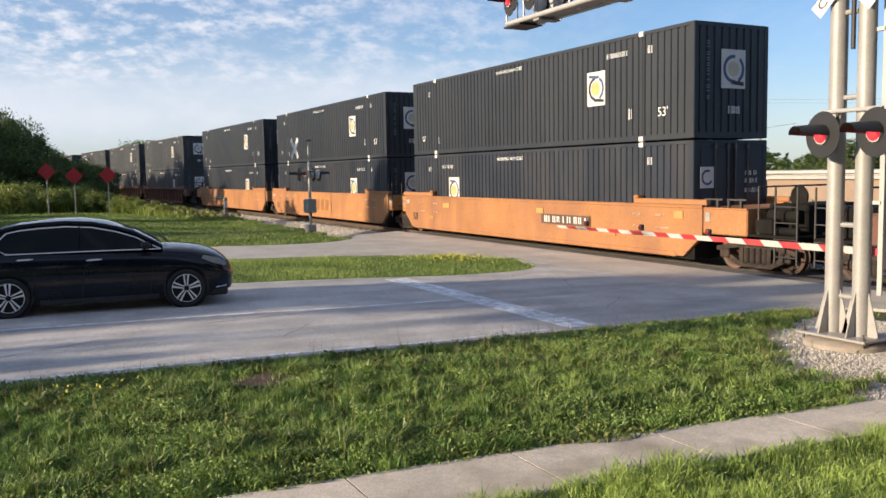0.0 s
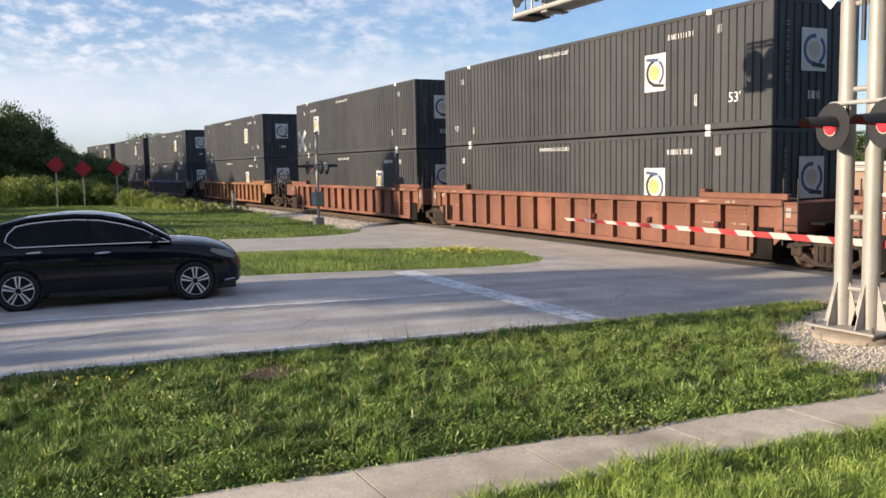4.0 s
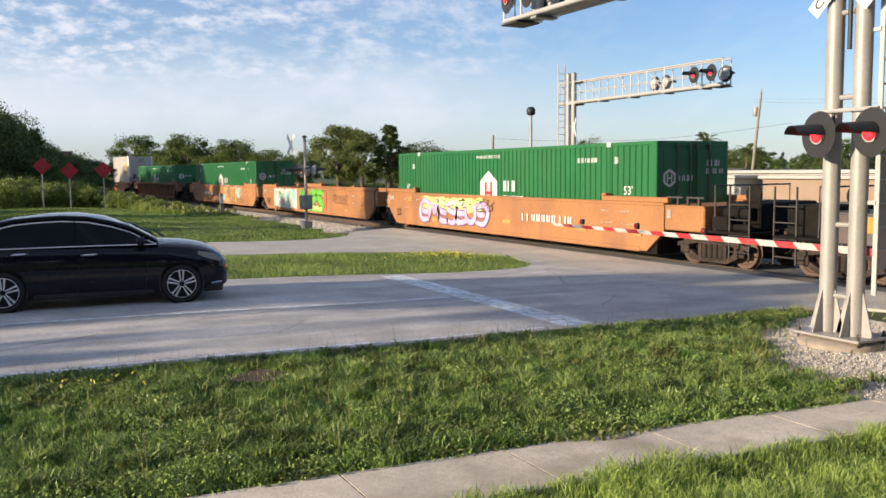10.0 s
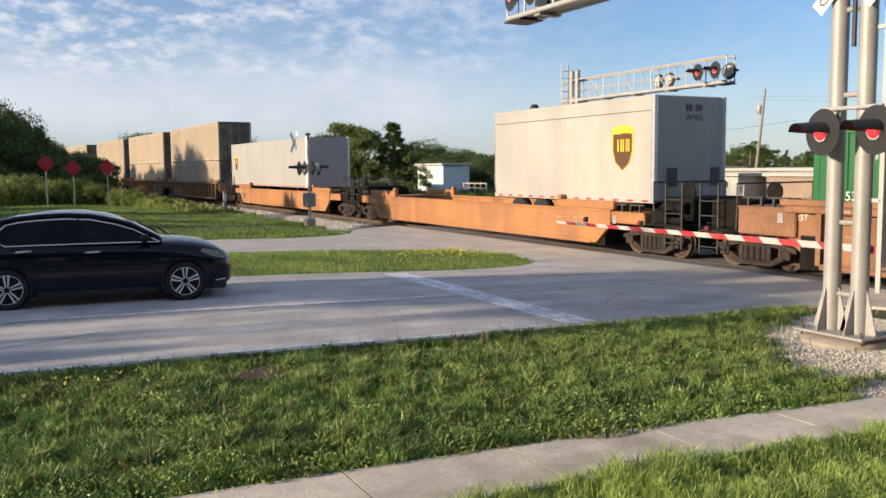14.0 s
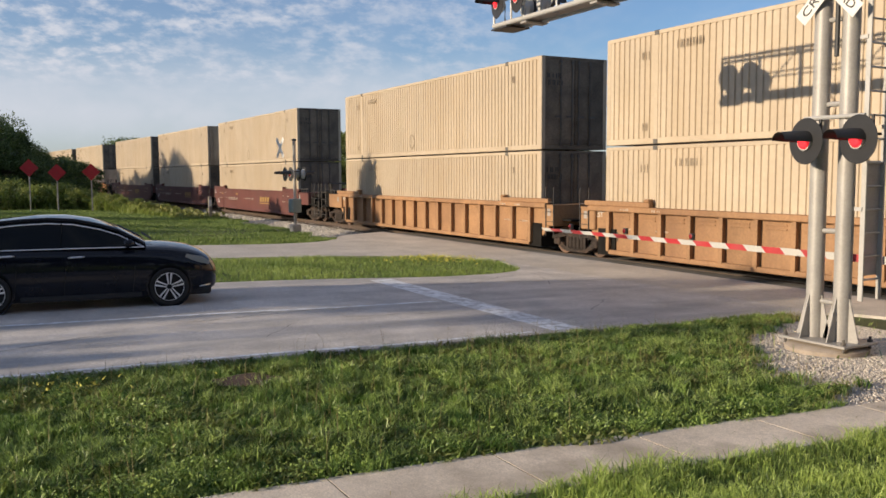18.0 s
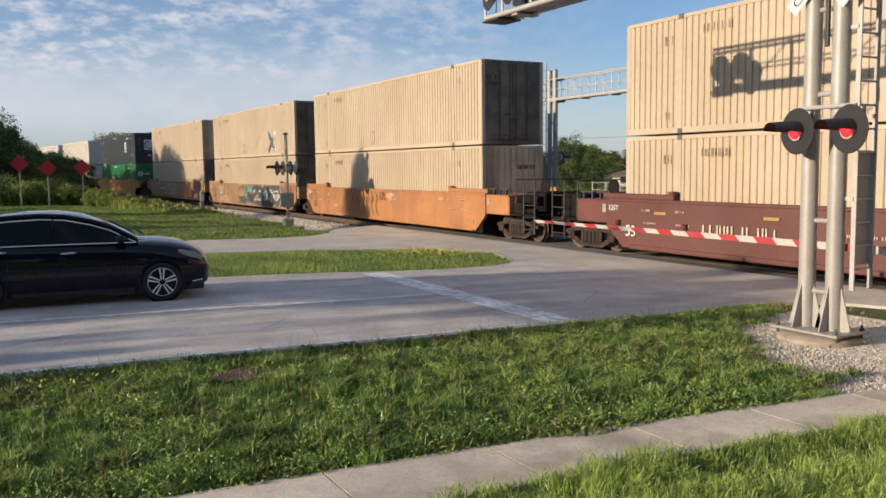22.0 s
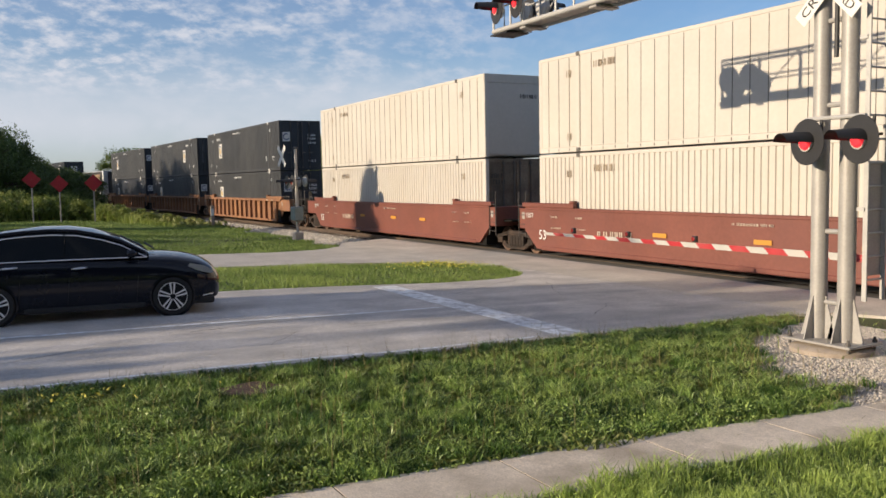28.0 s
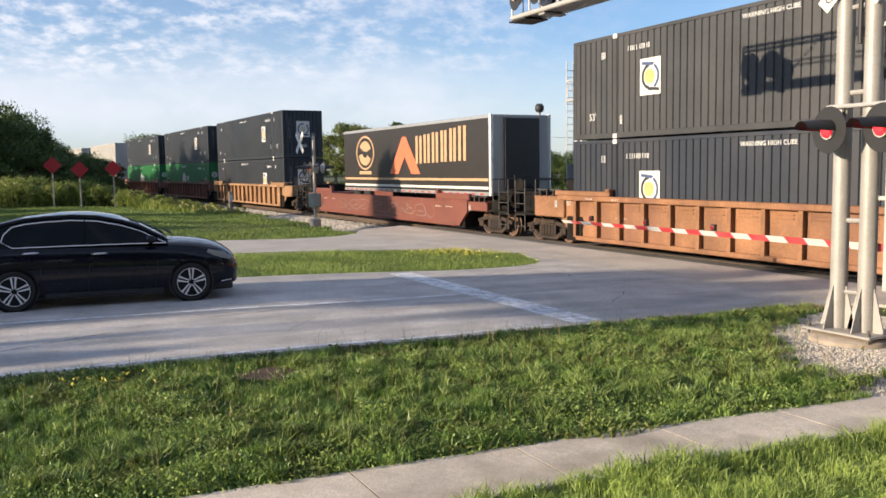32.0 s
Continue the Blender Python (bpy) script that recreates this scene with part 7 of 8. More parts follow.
# the same grass goes on round the camera and along the verge, thinner
n = 150000
gx_, gy_ = rng.uniform(-11, 9, n), rng.uniform(-34, 14, n)
seen = (gx_ < -1.6) & (gy_ > -4.5)
on_path = (gx_ < table_np(WALK_NEAR, gy_)) & (gx_ > table_np(WALK_FAR, gy_))
keep = ~seen & ~on_path & (gx_ > table_np(ROAD_NEAR, gy_) + 0.1) & (np.hypot(gx_, gy_ + 6) < 26 * rng.random(n) ** 0.25 + 3)
gx_, gy_ = gx_[keep], gy_[keep]
blades("outer_grass", gx_, gy_, level_np(gy_) - 0.05, np.clip(0.10 + 0.05 * wavy(gx_, gy_, 3.0, 61), 0.05, 0.2) * rng.uniform(0.6, 1.3, len(gx_)), rng.uniform(0.015, 0.03, len(gx_)), grass_mat, 0.8, "unmown grass round the footpath")

# island between road and lane
n = 85000
gx_, gy_ = rng.uniform(-26, -17, n), rng.uniform(-8, 12.8, n)
keep = (gx_ < table_np(ROAD_FAR, gy_) - 0.05) & (gx_ > table_np(DRIVE_NEAR, gy_) + 0.05)
gx_, gy_ = gx_[keep], gy_[keep]
blades("island_grass", gx_, gy_, level_np(gy_) - 0.055, np.clip(0.085 + 0.02 * wavy(gx_, gy_, 1.5, 21), 0.05, 0.14) * rng.uniform(0.6, 1.3, len(gx_)), rng.uniform(0.008, 0.018, len(gx_)), grass_far, 0.8, "grass island between the road and the side lane")
n = 340
fx, fy = rng.normal(-21.2, 0.7, n), rng.normal(11.3, 0.75, n)
fx, fy = np.append(fx, rng.normal(-9.65, 0.22, 60)), np.append(fy, rng.normal(0.6, 0.45, 60))
ok = ((fx < table_np(ROAD_FAR, fy) - 0.1) & (fx > table_np(DRIVE_NEAR, fy) + 0.1)) | (fx > -12)
fx, fy = fx[ok], fy[ok]
blades("yellow_flower", fx, fy, level_np(fy) + 0.06, np.full(len(fx), 0.03), np.where(fx < -12, 0.036, 0.026), flower_mat, 2.2, "small yellow wild flowers in the grass", "flowers")

# verge beyond the lane, up to the tall grass
n = 120000
gx_, gy_ = rng.uniform(-66, -27, n), rng.uniform(-6, 13.2, n)
keep = (gx_ < table_np(DRIVE_FAR, gy_) - 0.05) & (gy_ < 12.2 - 0.0005 * np.clip(-35 - gx_, 0, 200) ** 2 + 0.4 * wavy(gx_, gy_, 1.0, 31))
gx_, gy_ = gx_[keep], gy_[keep]
# a darker copy of the island green; this verge's shade is in the colour
blades("far_verge_grass", gx_, gy_, level_np(gy_) - 0.06, np.clip(0.10 + 0.04 * wavy(gx_, gy_, 0.8, 33), 0.05, 0.2) * rng.uniform(0.6, 1.3, len(gx_)), rng.uniform(0.02, 0.04, len(gx_)), leaf_material("verge_shaded_green", (0.050, 0.105, 0.020), (0.27, 0.36, 0.095), 0.55, 0.34), 0.7, "mown grass verge beside the railway")

def leaf_quads(centres, spread, size, squash=0.8):
    """Leaves as bent quads round cluster centres. Returns vertex and face arrays."""
    n = len(centres)
    p = centres + rng.normal(0, 1, (n, 3)) * spread[:, None] * np.array([1, 1, squash])
    d = rng.normal(0, 1, (n, 3))
    d /= np.linalg.norm(d, axis=1)[:, None]
    e = np.cross(d, rng.normal(0, 1, (n, 3)))
    e /= np.linalg.norm(e, axis=1)[:, None]
    s = size * rng.uniform(0.6, 1.3, n)[:, None]
    v = np.stack([p - d * s, p + e * s * 0.45, p + d * s, p - e * s * 0.45], 1)
    i = np.arange(n)[:, None] * 4
    return v.reshape(-1, 3), i + np.array([[0, 1, 2, 3]])


# small round leaves that crowd the edge of the path and grow in patches between the blades
n = 150000
px_, py_ = rng.uniform(-10.2, -5.2, n), rng.uniform(-3.0, 11.0, n)
edge = table_np(WALK_FAR, py_) + 0.04 - px_
ok = (edge > 0) & (px_ > table_np(ROAD_NEAR, py_) + 0.25) & (py_ < gravel_edge(px_)) & ((edge < 0.25 + 0.55 * rng.random(n) ** 2) | (wavy(px_, py_, 2.4, 71) > 0.42))
px_, py_, edge = px_[ok], py_[ok], edge[ok]
pz_ = level_np(py_) + np.clip(0.055 + 0.035 * wavy(px_, py_, 7.0, 73), 0.015, 0.12) * np.clip(edge / 0.2, 0.3, 1) * rng.uniform(0.35, 1.15, len(px_))
v, q = leaf_quads(np.stack([px_, py_, pz_], -1), np.full(len(px_), 0.01), 0.016, 0.5)
tagged(new("clover", quick("clover", v, q, np.zeros((0, 3), np.int32), leaf_material("clover_leaf", (0.03, 0.085, 0.015), (0.40, 0.52, 0.14), 0.40, 0.25, 3.0, 1.0, -0.75))), "small-leaved clover and weeds along the edge of the footpath", "weeds", kind="stuff")

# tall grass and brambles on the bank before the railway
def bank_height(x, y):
    """Falls from lane end towards crossing, set by bearing to fit the camera's view."""
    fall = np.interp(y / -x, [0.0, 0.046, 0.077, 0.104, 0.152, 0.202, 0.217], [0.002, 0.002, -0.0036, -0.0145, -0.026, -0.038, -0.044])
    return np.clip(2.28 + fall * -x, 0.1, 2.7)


n = 24000
gx_, gy_ = rng.uniform(-90, -46.5, n), rng.uniform(-1, 13.2, n)
front = np.interp(gx_, [-90, -73, -65, -60, -54, -48, -46], [1.0, 4.5, 6.2, 7.4, 9.2, 10.0, 10.6])
near_side = np.where(gx_ < -63.5, -2.0, front)
keep = (gy_ > near_side + 0.4 * wavy(gx_, gy_, 1.2, 41)) & (gy_ < 13.2 - 0.0005 * (gx_ + 35) ** 2)
gx_, gy_ = gx_[keep], gy_[keep]
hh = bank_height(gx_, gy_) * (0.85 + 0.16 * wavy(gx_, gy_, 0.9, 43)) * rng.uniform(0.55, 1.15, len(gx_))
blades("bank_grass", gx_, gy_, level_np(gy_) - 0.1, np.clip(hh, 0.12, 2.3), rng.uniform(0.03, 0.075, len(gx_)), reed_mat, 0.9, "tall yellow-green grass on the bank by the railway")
n = 60000
cx_, cy_ = rng.uniform(-88, -49, n), rng.uniform(0, 12.8, n)
front = np.interp(cx_, [-88, -73, -65, -60, -54, -48], [1.5, 5.0, 6.6, 7.8, 9.6, 10.4])
keep = (cy_ > np.where(cx_ < -63.5, -1.5, front)) & (cy_ < 12.8 - 0.0005 * (cx_ + 35) ** 2) & (wavy(cx_, cy_, 0.7, 45) > -0.15)
cx_, cy_ = cx_[keep], cy_[keep]
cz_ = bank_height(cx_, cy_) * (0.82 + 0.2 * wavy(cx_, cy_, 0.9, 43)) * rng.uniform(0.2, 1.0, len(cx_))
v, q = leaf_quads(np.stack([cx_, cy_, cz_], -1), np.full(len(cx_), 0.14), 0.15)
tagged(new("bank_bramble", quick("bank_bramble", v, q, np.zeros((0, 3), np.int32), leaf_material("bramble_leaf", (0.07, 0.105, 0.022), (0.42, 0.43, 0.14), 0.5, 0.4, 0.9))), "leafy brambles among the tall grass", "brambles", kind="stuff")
n = 60000
gx_, gy_ = rng.uniform(-150, -12, n), rng.uniform(22, 80, n)
blades("field_grass", gx_, gy_, np.full(n, -0.02), rng.uniform(0.2, 0.6, n), rng.uniform(0.05, 0.12, n), field_mat, 0.6, "rough field grass beyond the railway")


def tree(name, height, radius, leaves, leaf_size, mat, seed, label, bottom=0.3, clusters=46, conifer=False, lean=0.2):
    """A template tree at the origin: trunk with limbs, and a crown of leaf clusters."""
    r = np.random.default_rng(seed)
    t = thing(name, pose(0, 0, -60), label, "tree")
    trunk = Mesh()
    top = Vector((r.normal(0, lean), r.normal(0, lean), height * 0.72))
    pts = [Vector((0, 0, -0.2)), Vector((top.x * 0.2, top.y * 0.3, height * 0.25)), Vector((top.x * 0.6, top.y * 0.5, height * 0.5)), top]
    k0 = height * 0.022 + 0.05
    trunk.tube(pts, [k0 * 1.5, k0, k0 * 0.7, k0 * 0.3], 9)
    c = []
    for k in range(clusters):
        if conifer:
            f = r.uniform(0.05, 1)
            rad = radius * (1 - f) * 0.95 * math.sqrt(r.uniform(0.2, 1))
            z = height * (0.12 + 0.88 * f)
        else:
            f = r.uniform(0, 1)
            shape = math.sin(math.pi * (0.12 + 0.80 * f)) ** 0.75
            rad = radius * shape * math.sqrt(r.uniform(0.12, 1)) * r.uniform(0.8, 1.12)
            z = height * (bottom + (0.97 - bottom) * f) * r.uniform(0.95, 1.03)
        a = r.uniform(0, 2 * math.pi)
        c.append((rad * math.cos(a) + top.x * 0.6, rad * math.sin(a) + top.y * 0.6, min(z, height * 0.96)))
    for k in range(0, clusters, 3):
        q = Vector(c[k])
        s = pts[1].lerp(pts[3], r.uniform(0.1, 0.9))
        trunk.tube([s, s.lerp(q, 0.5) + Vector((0, 0, -0.15)), q], [k0 * 0.4, k0 * 0.25, k0 * 0.08], 5, False)
    part("trunk", trunk, bark, t, "rough brown trunk and limbs", smooth=50)
    c = np.array(c)
    pick_ = r.integers(0, clusters, leaves)
    sp = (radius * (0.25 if not conifer else 0.15)) * r.uniform(0.5, 1.35, clusters)
    way = r.normal(0, 1, (leaves, 3))
    way /= np.linalg.norm(way, axis=1)[:, None]
    way[:, 2] *= 0.72
    at = c[pick_] + way * (sp[pick_] * np.where(r.random(leaves) < 0.06, 1.35, r.uniform(0.55, 1.06, leaves)))[:, None]
    v, q = leaf_quads(at, np.full(leaves, 0.02 * radius), leaf_size)
    part("crown", quick("crown", v, q, np.zeros((0, 3), np.int32), mat), None, t)
    return t


def palm(name, height, mat, seed, label, fronds=34, reach=1.9, fan=True):
    r = np.random.default_rng(seed)
    t = thing(name, pose(0, 0, -60), label, "palm")
    trunk = Mesh().tube([(0, 0, -0.2), (0.1, 0.05, height * 0.4), (0.05, 0.1, height * 0.85)], [0.20, 0.15, 0.15], 10)
    for k in range(14):
        z = height * (0.05 + 0.055 * k)
        trunk.turned([(0.17, z), (0.185, z + 0.04), (0.16, z + 0.07)], (0.08, 0.05, 0), n=9)
    part("trunk", trunk, bark, t, "ringed grey palm trunk")
    v, q = [], []
    o = np.array([0.05, 0.1, height * 0.86])
    for k in range(fronds):
        a, up = r.uniform(0, 2 * math.pi), r.uniform(-0.7, 1.25)
        L = reach * r.uniform(0.75, 1.1)
        way = np.array([math.cos(a) * math.cos(up), math.sin(a) * math.cos(up), math.sin(up)])
        side_ = np.array([-math.sin(a), math.cos(a), 0])
        stem = L * 0.5 if fan else 0.0
        for j in range(22):
            if fan:
                th = radians(-95 + 190 * j / 21)
                p0 = o + way * stem - np.array([0, 0, 0.12 * L * 0.5])
                d = way * math.cos(th) + side_ * math.sin(th)
                p1 = p0 + d * L * 0.55 + np.array([0, 0, -0.22 * L * 0.5])
                wd = np.cross(d, way if abs(math.cos(th)) < 0.9 else side_) * 0.05 + side_ * 0.02
            else:
                f = j / 21
                p0 = o + way * L * f - np.array([0, 0, 0.55 * L * f * f])
                d = side_ * (1 if j % 2 else -1) + way * 0.5 - np.array([0, 0, 0.5])
                p1 = p0 + d * L * 0.30 * math.sin(math.pi * (0.15 + 0.8 * f))
                wd = way * 0.05
            b = len(v)
            m_ = (p0 + p1) / 2
            v += [p0, m_ + wd, p1, m_ - wd]
            q.append((b, b + 1, b + 2, b + 3))
    part("crown", quick("crown", np.array(v), np.array(q), np.zeros((0, 3), np.int32), mat), None, t, "fan-shaped palm leaves")
    return t


oak = tree("broadleaf_tree", 8.0, 3.7, 15000, 0.135, leaf_mid, 1, "broad green tree with an uneven leafy crown", 0.22, 60)
oak_light = tree("broadleaf_tree", 8.0, 3.6, 13000, 0.14, leaf_light, 2, "light green tree with an open crown", 0.25, 44)
oak_dark = tree("broadleaf_tree", 8.0, 3.9, 15000, 0.135, leaf_dark, 3, "dark green tree with a dense crown", 0.12, 64)
# stays out of view: its small high crown only shapes shade on the road
oak_high = tree("broadleaf_tree", 8.0, 1.7, 5000, 0.13, leaf_light, 8, "tall bare-stemmed tree with a small high crown, unseen, added for its shade", 0.84, 18)
pine = tree("conifer", 8.0, 2.7, 6000, 0.15, leaf_dark, 4, "dark slim conifer beyond the railway", conifer=True, clusters=60)
shrub = tree("shrub", 2.0, 1.5, 3200, 0.10, leaf_mid, 5, "leafy green shrub on the bank", 0.1, 30)
leaf_bank = leaf_material("leaf_bank", (0.085, 0.14, 0.03), (0.40, 0.44, 0.12), 0.5, 0.38)
bank_bush = tree("shrub", 2.0, 1.5, 3600, 0.085, leaf_bank, 9, "pale green bramble bush on the railway bank", 0.05, 34)
fan_palm = palm("fan_palm", 8.0, leaf_dark, 6, "dark fan palm with a shaggy crown", 46, 2.1, True)
feather_palm = palm("feather_palm", 6.0, leaf_mid, 7, "slim feather palm by the houses", 22, 2.0, False)


def plant(tpl, x, y, h, base_h, wide=1.0, z=-0.05):
    k = h / base_h
    ob = copy_thing(tpl, Matrix.Translation((x, y, z)) @ Matrix.Rotation(rng.uniform(0, 6.28), 4, "Z") @ Matrix.Diagonal((k * wide, k * wide, k, 1)))
    tagged(ob, group={"broadleaf_tree": "trees round the crossing", "conifer": "trees round the crossing", "shrub": "shrubs by the railway", "fan_palm": "palms by the lane", "feather_palm": "palms by the houses"}[tpl.name.split(".")[0]])
    return ob


# the dark group where the lane ends
for x, y, h in ((-80, 2.9, 6.0), (-78, -0.6, 6.9)):
    plant(fan_palm, x, y, h, 8.0, 1.0)
for x, y, h in ((-76, 0.6, 8.2), (-80, 1.6, 7.6), (-82, 4.3, 5.2), (-77, -3.2, 8.4)):
    plant(oak_dark, x, y, h, 8.0, 0.75)
for x, y, h, w in ((-85, 2.5, 6.4, 0.9), (-84, 6.3, 4.2, 0.8), (-88, 8.4, 3.9, 0.75), (-92, 5.0, 5.0, 1.0), (-100, 8.0, 4.4, 1.0), (-74, -4.5, 8.2, 1.0), (-110, 6.5, 4.8, 1.1), (-124, 6.0, 5.2, 1.2), (-140, 3.5, 6.4, 1.2), (-158, 0.0, 9.5, 1.3), (-90, 0.0, 5.8, 1.1), (-104, 2.0, 5.6, 1.2)):
    plant(oak_dark if int(x) % 2 else oak, x, y, h, 8.0, w)
for x, y, h, w in ((-74, -1.0, 4.6, 1.1), (-75, 2.2, 4.4, 1.2), (-77, 5.0, 4.2, 1.1), (-80, 7.6, 3.9, 1.1), (-73, -4.0, 5.0, 1.2)):
    plant(oak_dark, x, y, h, 8.0, w * 1.2)
for x, y, h in ((-70, 3.5, 1.7), (-67, 7.5, 1.2), (-64.5, 8.8, 0.95), (-58.5, 9.6, 0.7), (-66, 1.0, 1.5), (-72, 6.5, 1.6), (-76, 8.5, 1.2), (-62, 10.0, 0.6), (-66, 4.4, 1.7)):
    plant(shrub, x, y, h, 2.0, 1.2)
for x, y, h in ((-66, -0.8, 2.0), (-65, 0.9, 2.1), (-66.5, 2.4, 2.2), (-64.5, 3.4, 1.8), (-66, 4.9, 1.9), (-64, 5.9, 1.5), (-65, 7.0, 1.5), (-62.5, 7.3, 1.25), (-63, 8.6, 1.15), (-60, 8.5, 1.0), (-60.5, 9.6, 0.9), (-57, 9.5, 0.75), (-56.5, 10.6, 0.65), (-53, 10.5, 0.5)):
    plant(bank_bush, x, y, h, 2.0, 1.05, 0.05)
# behind the railway
for x, y, h, w in ((-148.5, 21.3, 8.6, 1.15), (-127.5, 25.3, 8.0, 1.1), (-116.4, 29.2, 6.9, 1.15), (-139, 26, 7.0, 1.2), (-122, 31, 6.0, 1.2), (-144, 23.5, 5.6, 1.5), (-134, 24.5, 5.2, 1.5), (-121, 27.4, 5.0, 1.4), (-131, 27.5, 6.0, 1.3), (-111, 32, 5.4, 1.3), (-106, 35, 5.0, 1.2)):
    plant(oak, x, y, h, 8.0, w)
for x, y, h, w in ((-94.5, 36.0, 7.9, 0.95), (-92, 38.0, 7.3, 0.9), (-104, 40, 5.2, 1.2), (-99, 46, 4.8, 1.2)):
    plant(oak_light, x, y, h, 8.0, w)
plant(pine, -91.2, 41.0, 7.8, 8.0, 1.5)
for x, y, h, w in ((-90, 43.5, 5.8, 1.1), (-96, 49, 5.4, 1.2), (-84, 44, 4.2, 1.2), (-88, 49, 4.8, 1.2), (-80, 47, 4.0, 1.3), (-77, 52, 4.2, 1.3), (-74, 54, 4.0, 1.3), (-79.5, 41, 3.4, 1.3), (-64, 48.5, 5.3, 0.7), (-61.5, 50, 3.6, 0.8)):
    plant(oak_dark, x, y, h, 8.0, w)
for k in range(16):
    x = -112 + 7.5 * k
    plant((oak_dark, oak, oak_dark)[k % 3], x, 84 + 1.1 * k + rng.uniform(-4, 4), 5.0 + rng.uniform(-0.8, 1.2), 8.0, 1.5)
plant(feather_palm, -67.4, 67, 6.3, 6.0, 1.0)
plant(feather_palm, -63.5, 69, 5.0, 6.0, 1.0)
# behind the camera: unseen trees, placed and narrowed to shade road and train
for tpl, x, y, h, w in ((oak_light, -38.6, -10.5, 9.2, 0.38), (oak_light, -18.7, -28, 9.8, 0.38), (oak_high, -16.9, -28.0, 9.9, 0.9), (oak_high, -18.6, -29.0, 10.2, 0.9), (oak_high, -15.6, -29.0, 10.3, 0.7), (oak_light, -13.2, -28, 9.3, 0.13), (oak_light, -13.8, -22, 5.7, 0.36), (oak, -52, -26, 8.5, 0.8), (oak, -45, -29, 8.6, 0.8), (oak_dark, -60, -28, 7.7, 1.0), (oak_dark, -34, -33, 8.2, 0.7), (oak_dark, -52, -22, 6.6, 0.9), (oak_dark, -40, -26, 7.4, 0.7)):
    plant(tpl, x, y, h, 8.0, w, 0.2)
for x, y, h in [(-51.5, -11, 6.8)] + [(-67.5 - 3.1 * k, -10.5 - 1.3 * (k % 3), 7.3 + 0.25 * ((5 * k) % 4)) for k in range(13)]:
    plant(fan_palm, x, y, h, 8.0, 1.0, 0.2)
for x, y, h in ((-58, -20, 5.4), (-65, -20, 5.4), (-51, -20, 5.6)):
    plant(oak_dark, x, y, h, 8.0, 1.5, 0.2)
# unseen tree belt added at the camera's back to darken reflections and skylight
for k in range(15):
    plant((oak_dark, oak, oak_light)[k % 3], 15 + rng.uniform(-1.5, 3), -38 + 5.5 * k, 11.5 + rng.uniform(-1, 2), 8.0, 0.9, 0.2)
for tpl in (oak, oak_light, oak_dark, oak_high, pine, shrub, bank_bush, fan_palm, feather_palm):
    for o in tpl.children_recursive:
        bpy.data.objects.remove(o)
    bpy.data.objects.remove(tpl)

# far woods all round
n = 26000
a = rng.uniform(0, 2 * math.pi, n)
d = rng.uniform(230, 330, n)
c = np.stack([-60 + d * np.cos(a), 20 + d * np.sin(a), rng.uniform(0, 1, n) ** 0.8 * (6.5 + 1.8 * np.sin(a * 23) + 1.2 * np.sin(a * 61))], -1)
c = c[(np.abs(c[:, 1] - 16) > 25) | (c[:, 0] > 0)]
v, q = leaf_quads(c, np.full(len(c), 0.8), 1.5)
tagged(new("far_woods", quick("far_woods", v, q, np.zeros((0, 3), np.int32), leaf_dark)), "dark belt of far woods on the horizon", "woods", kind="stuff")

# white gravel round the mast, and stones on the ballast
pts = []
for k in range(40):
    f = k / 39
    x = -9.4 + 4.6 * f
    e = float(gravel_edge(np.array([x]))[0])
    pts.append([(x, e - 0.15 + 0.08 * math.sin(9 * x), level(e) - 0.035), (x, (e + 11.8) / 2, level((e + 11.8) / 2) - 0.02), (x, 12.3, level(12.3) - 0.02)])
tagged(part("gravel_bed", Mesh().sheet(pts), gravel_mat), "bed of white crushed gravel round the mast", "gravel", kind="structure")


def stones(name, x, y, z, size, mat, label):
    n = len(x)
    base = np.array([(1, 0, 0), (-1, 0, 0), (0, 1, 0), (0, -1, 0), (0, 0, 0.75), (0, 0, -0.75)])
    v = base[None] * rng.uniform(0.6, 1.2, (n, 6, 1)) * size[:, None, None]
    a_ = rng.uniform(0, 6.28, n)
    ca, sa = np.cos(a_)[:, None], np.sin(a_)[:, None]
    v = np.stack([v[:, :, 0] * ca - v[:, :, 1] * sa, v[:, :, 0] * sa + v[:, :, 1] * ca, v[:, :, 2]], -1) + np.stack([x, y, z], -1)[:, None]
    f = np.array([(0, 2, 4), (2, 1, 4), (1, 3, 4), (3, 0, 4), (2, 0, 5), (1, 2, 5), (3, 1, 5), (0, 3, 5)])
    t = (np.arange(n)[:, None, None] * 6 + f[None]).reshape(-1, 3)
    return tagged(new(name, quick(name, v.reshape(-1, 3), np.zeros((0, 4), np.int32), t, mat)), label, "stones", kind="stuff")


stone_white = material("stone_white", (0.56, 0.50, 0.43), 0.9, var=0.1, island=0.28)
stone_grey = material("stone_grey", (0.50, 0.465, 0.41), 0.9, var=0.1, island=0.4)
n = 26000
gx_, gy_ = rng.uniform(-9.3, -4.9, n), rng.uniform(7.0, 12.2, n)
keep = gy_ > gravel_edge(gx_) - 0.1 + 0.12 * wavy(gx_, gy_, 5.0, 51)
keep &= np.hypot(gx_ + 7.54, gy_ - 10) > 0.6
gx_, gy_ = gx_[keep], gy_[keep]
stones("gravel_stone", gx_, gy_, level_np(gy_) - 0.018, rng.uniform(0.008, 0.022, len(gx_)), stone_white, "loose white gravel stones")
n = 16000
s_, o_ = rng.uniform(-85, -33.5, n), rng.uniform(-4.4, 2.0, n)
zz = np.interp(o_, [-4.6, -3.2, -1.75, -0.8, 0, 0.8, 1.75, 3.2], [-0.62, -0.42, -0.17, -0.15, -0.16, -0.15, -0.17, -0.42])
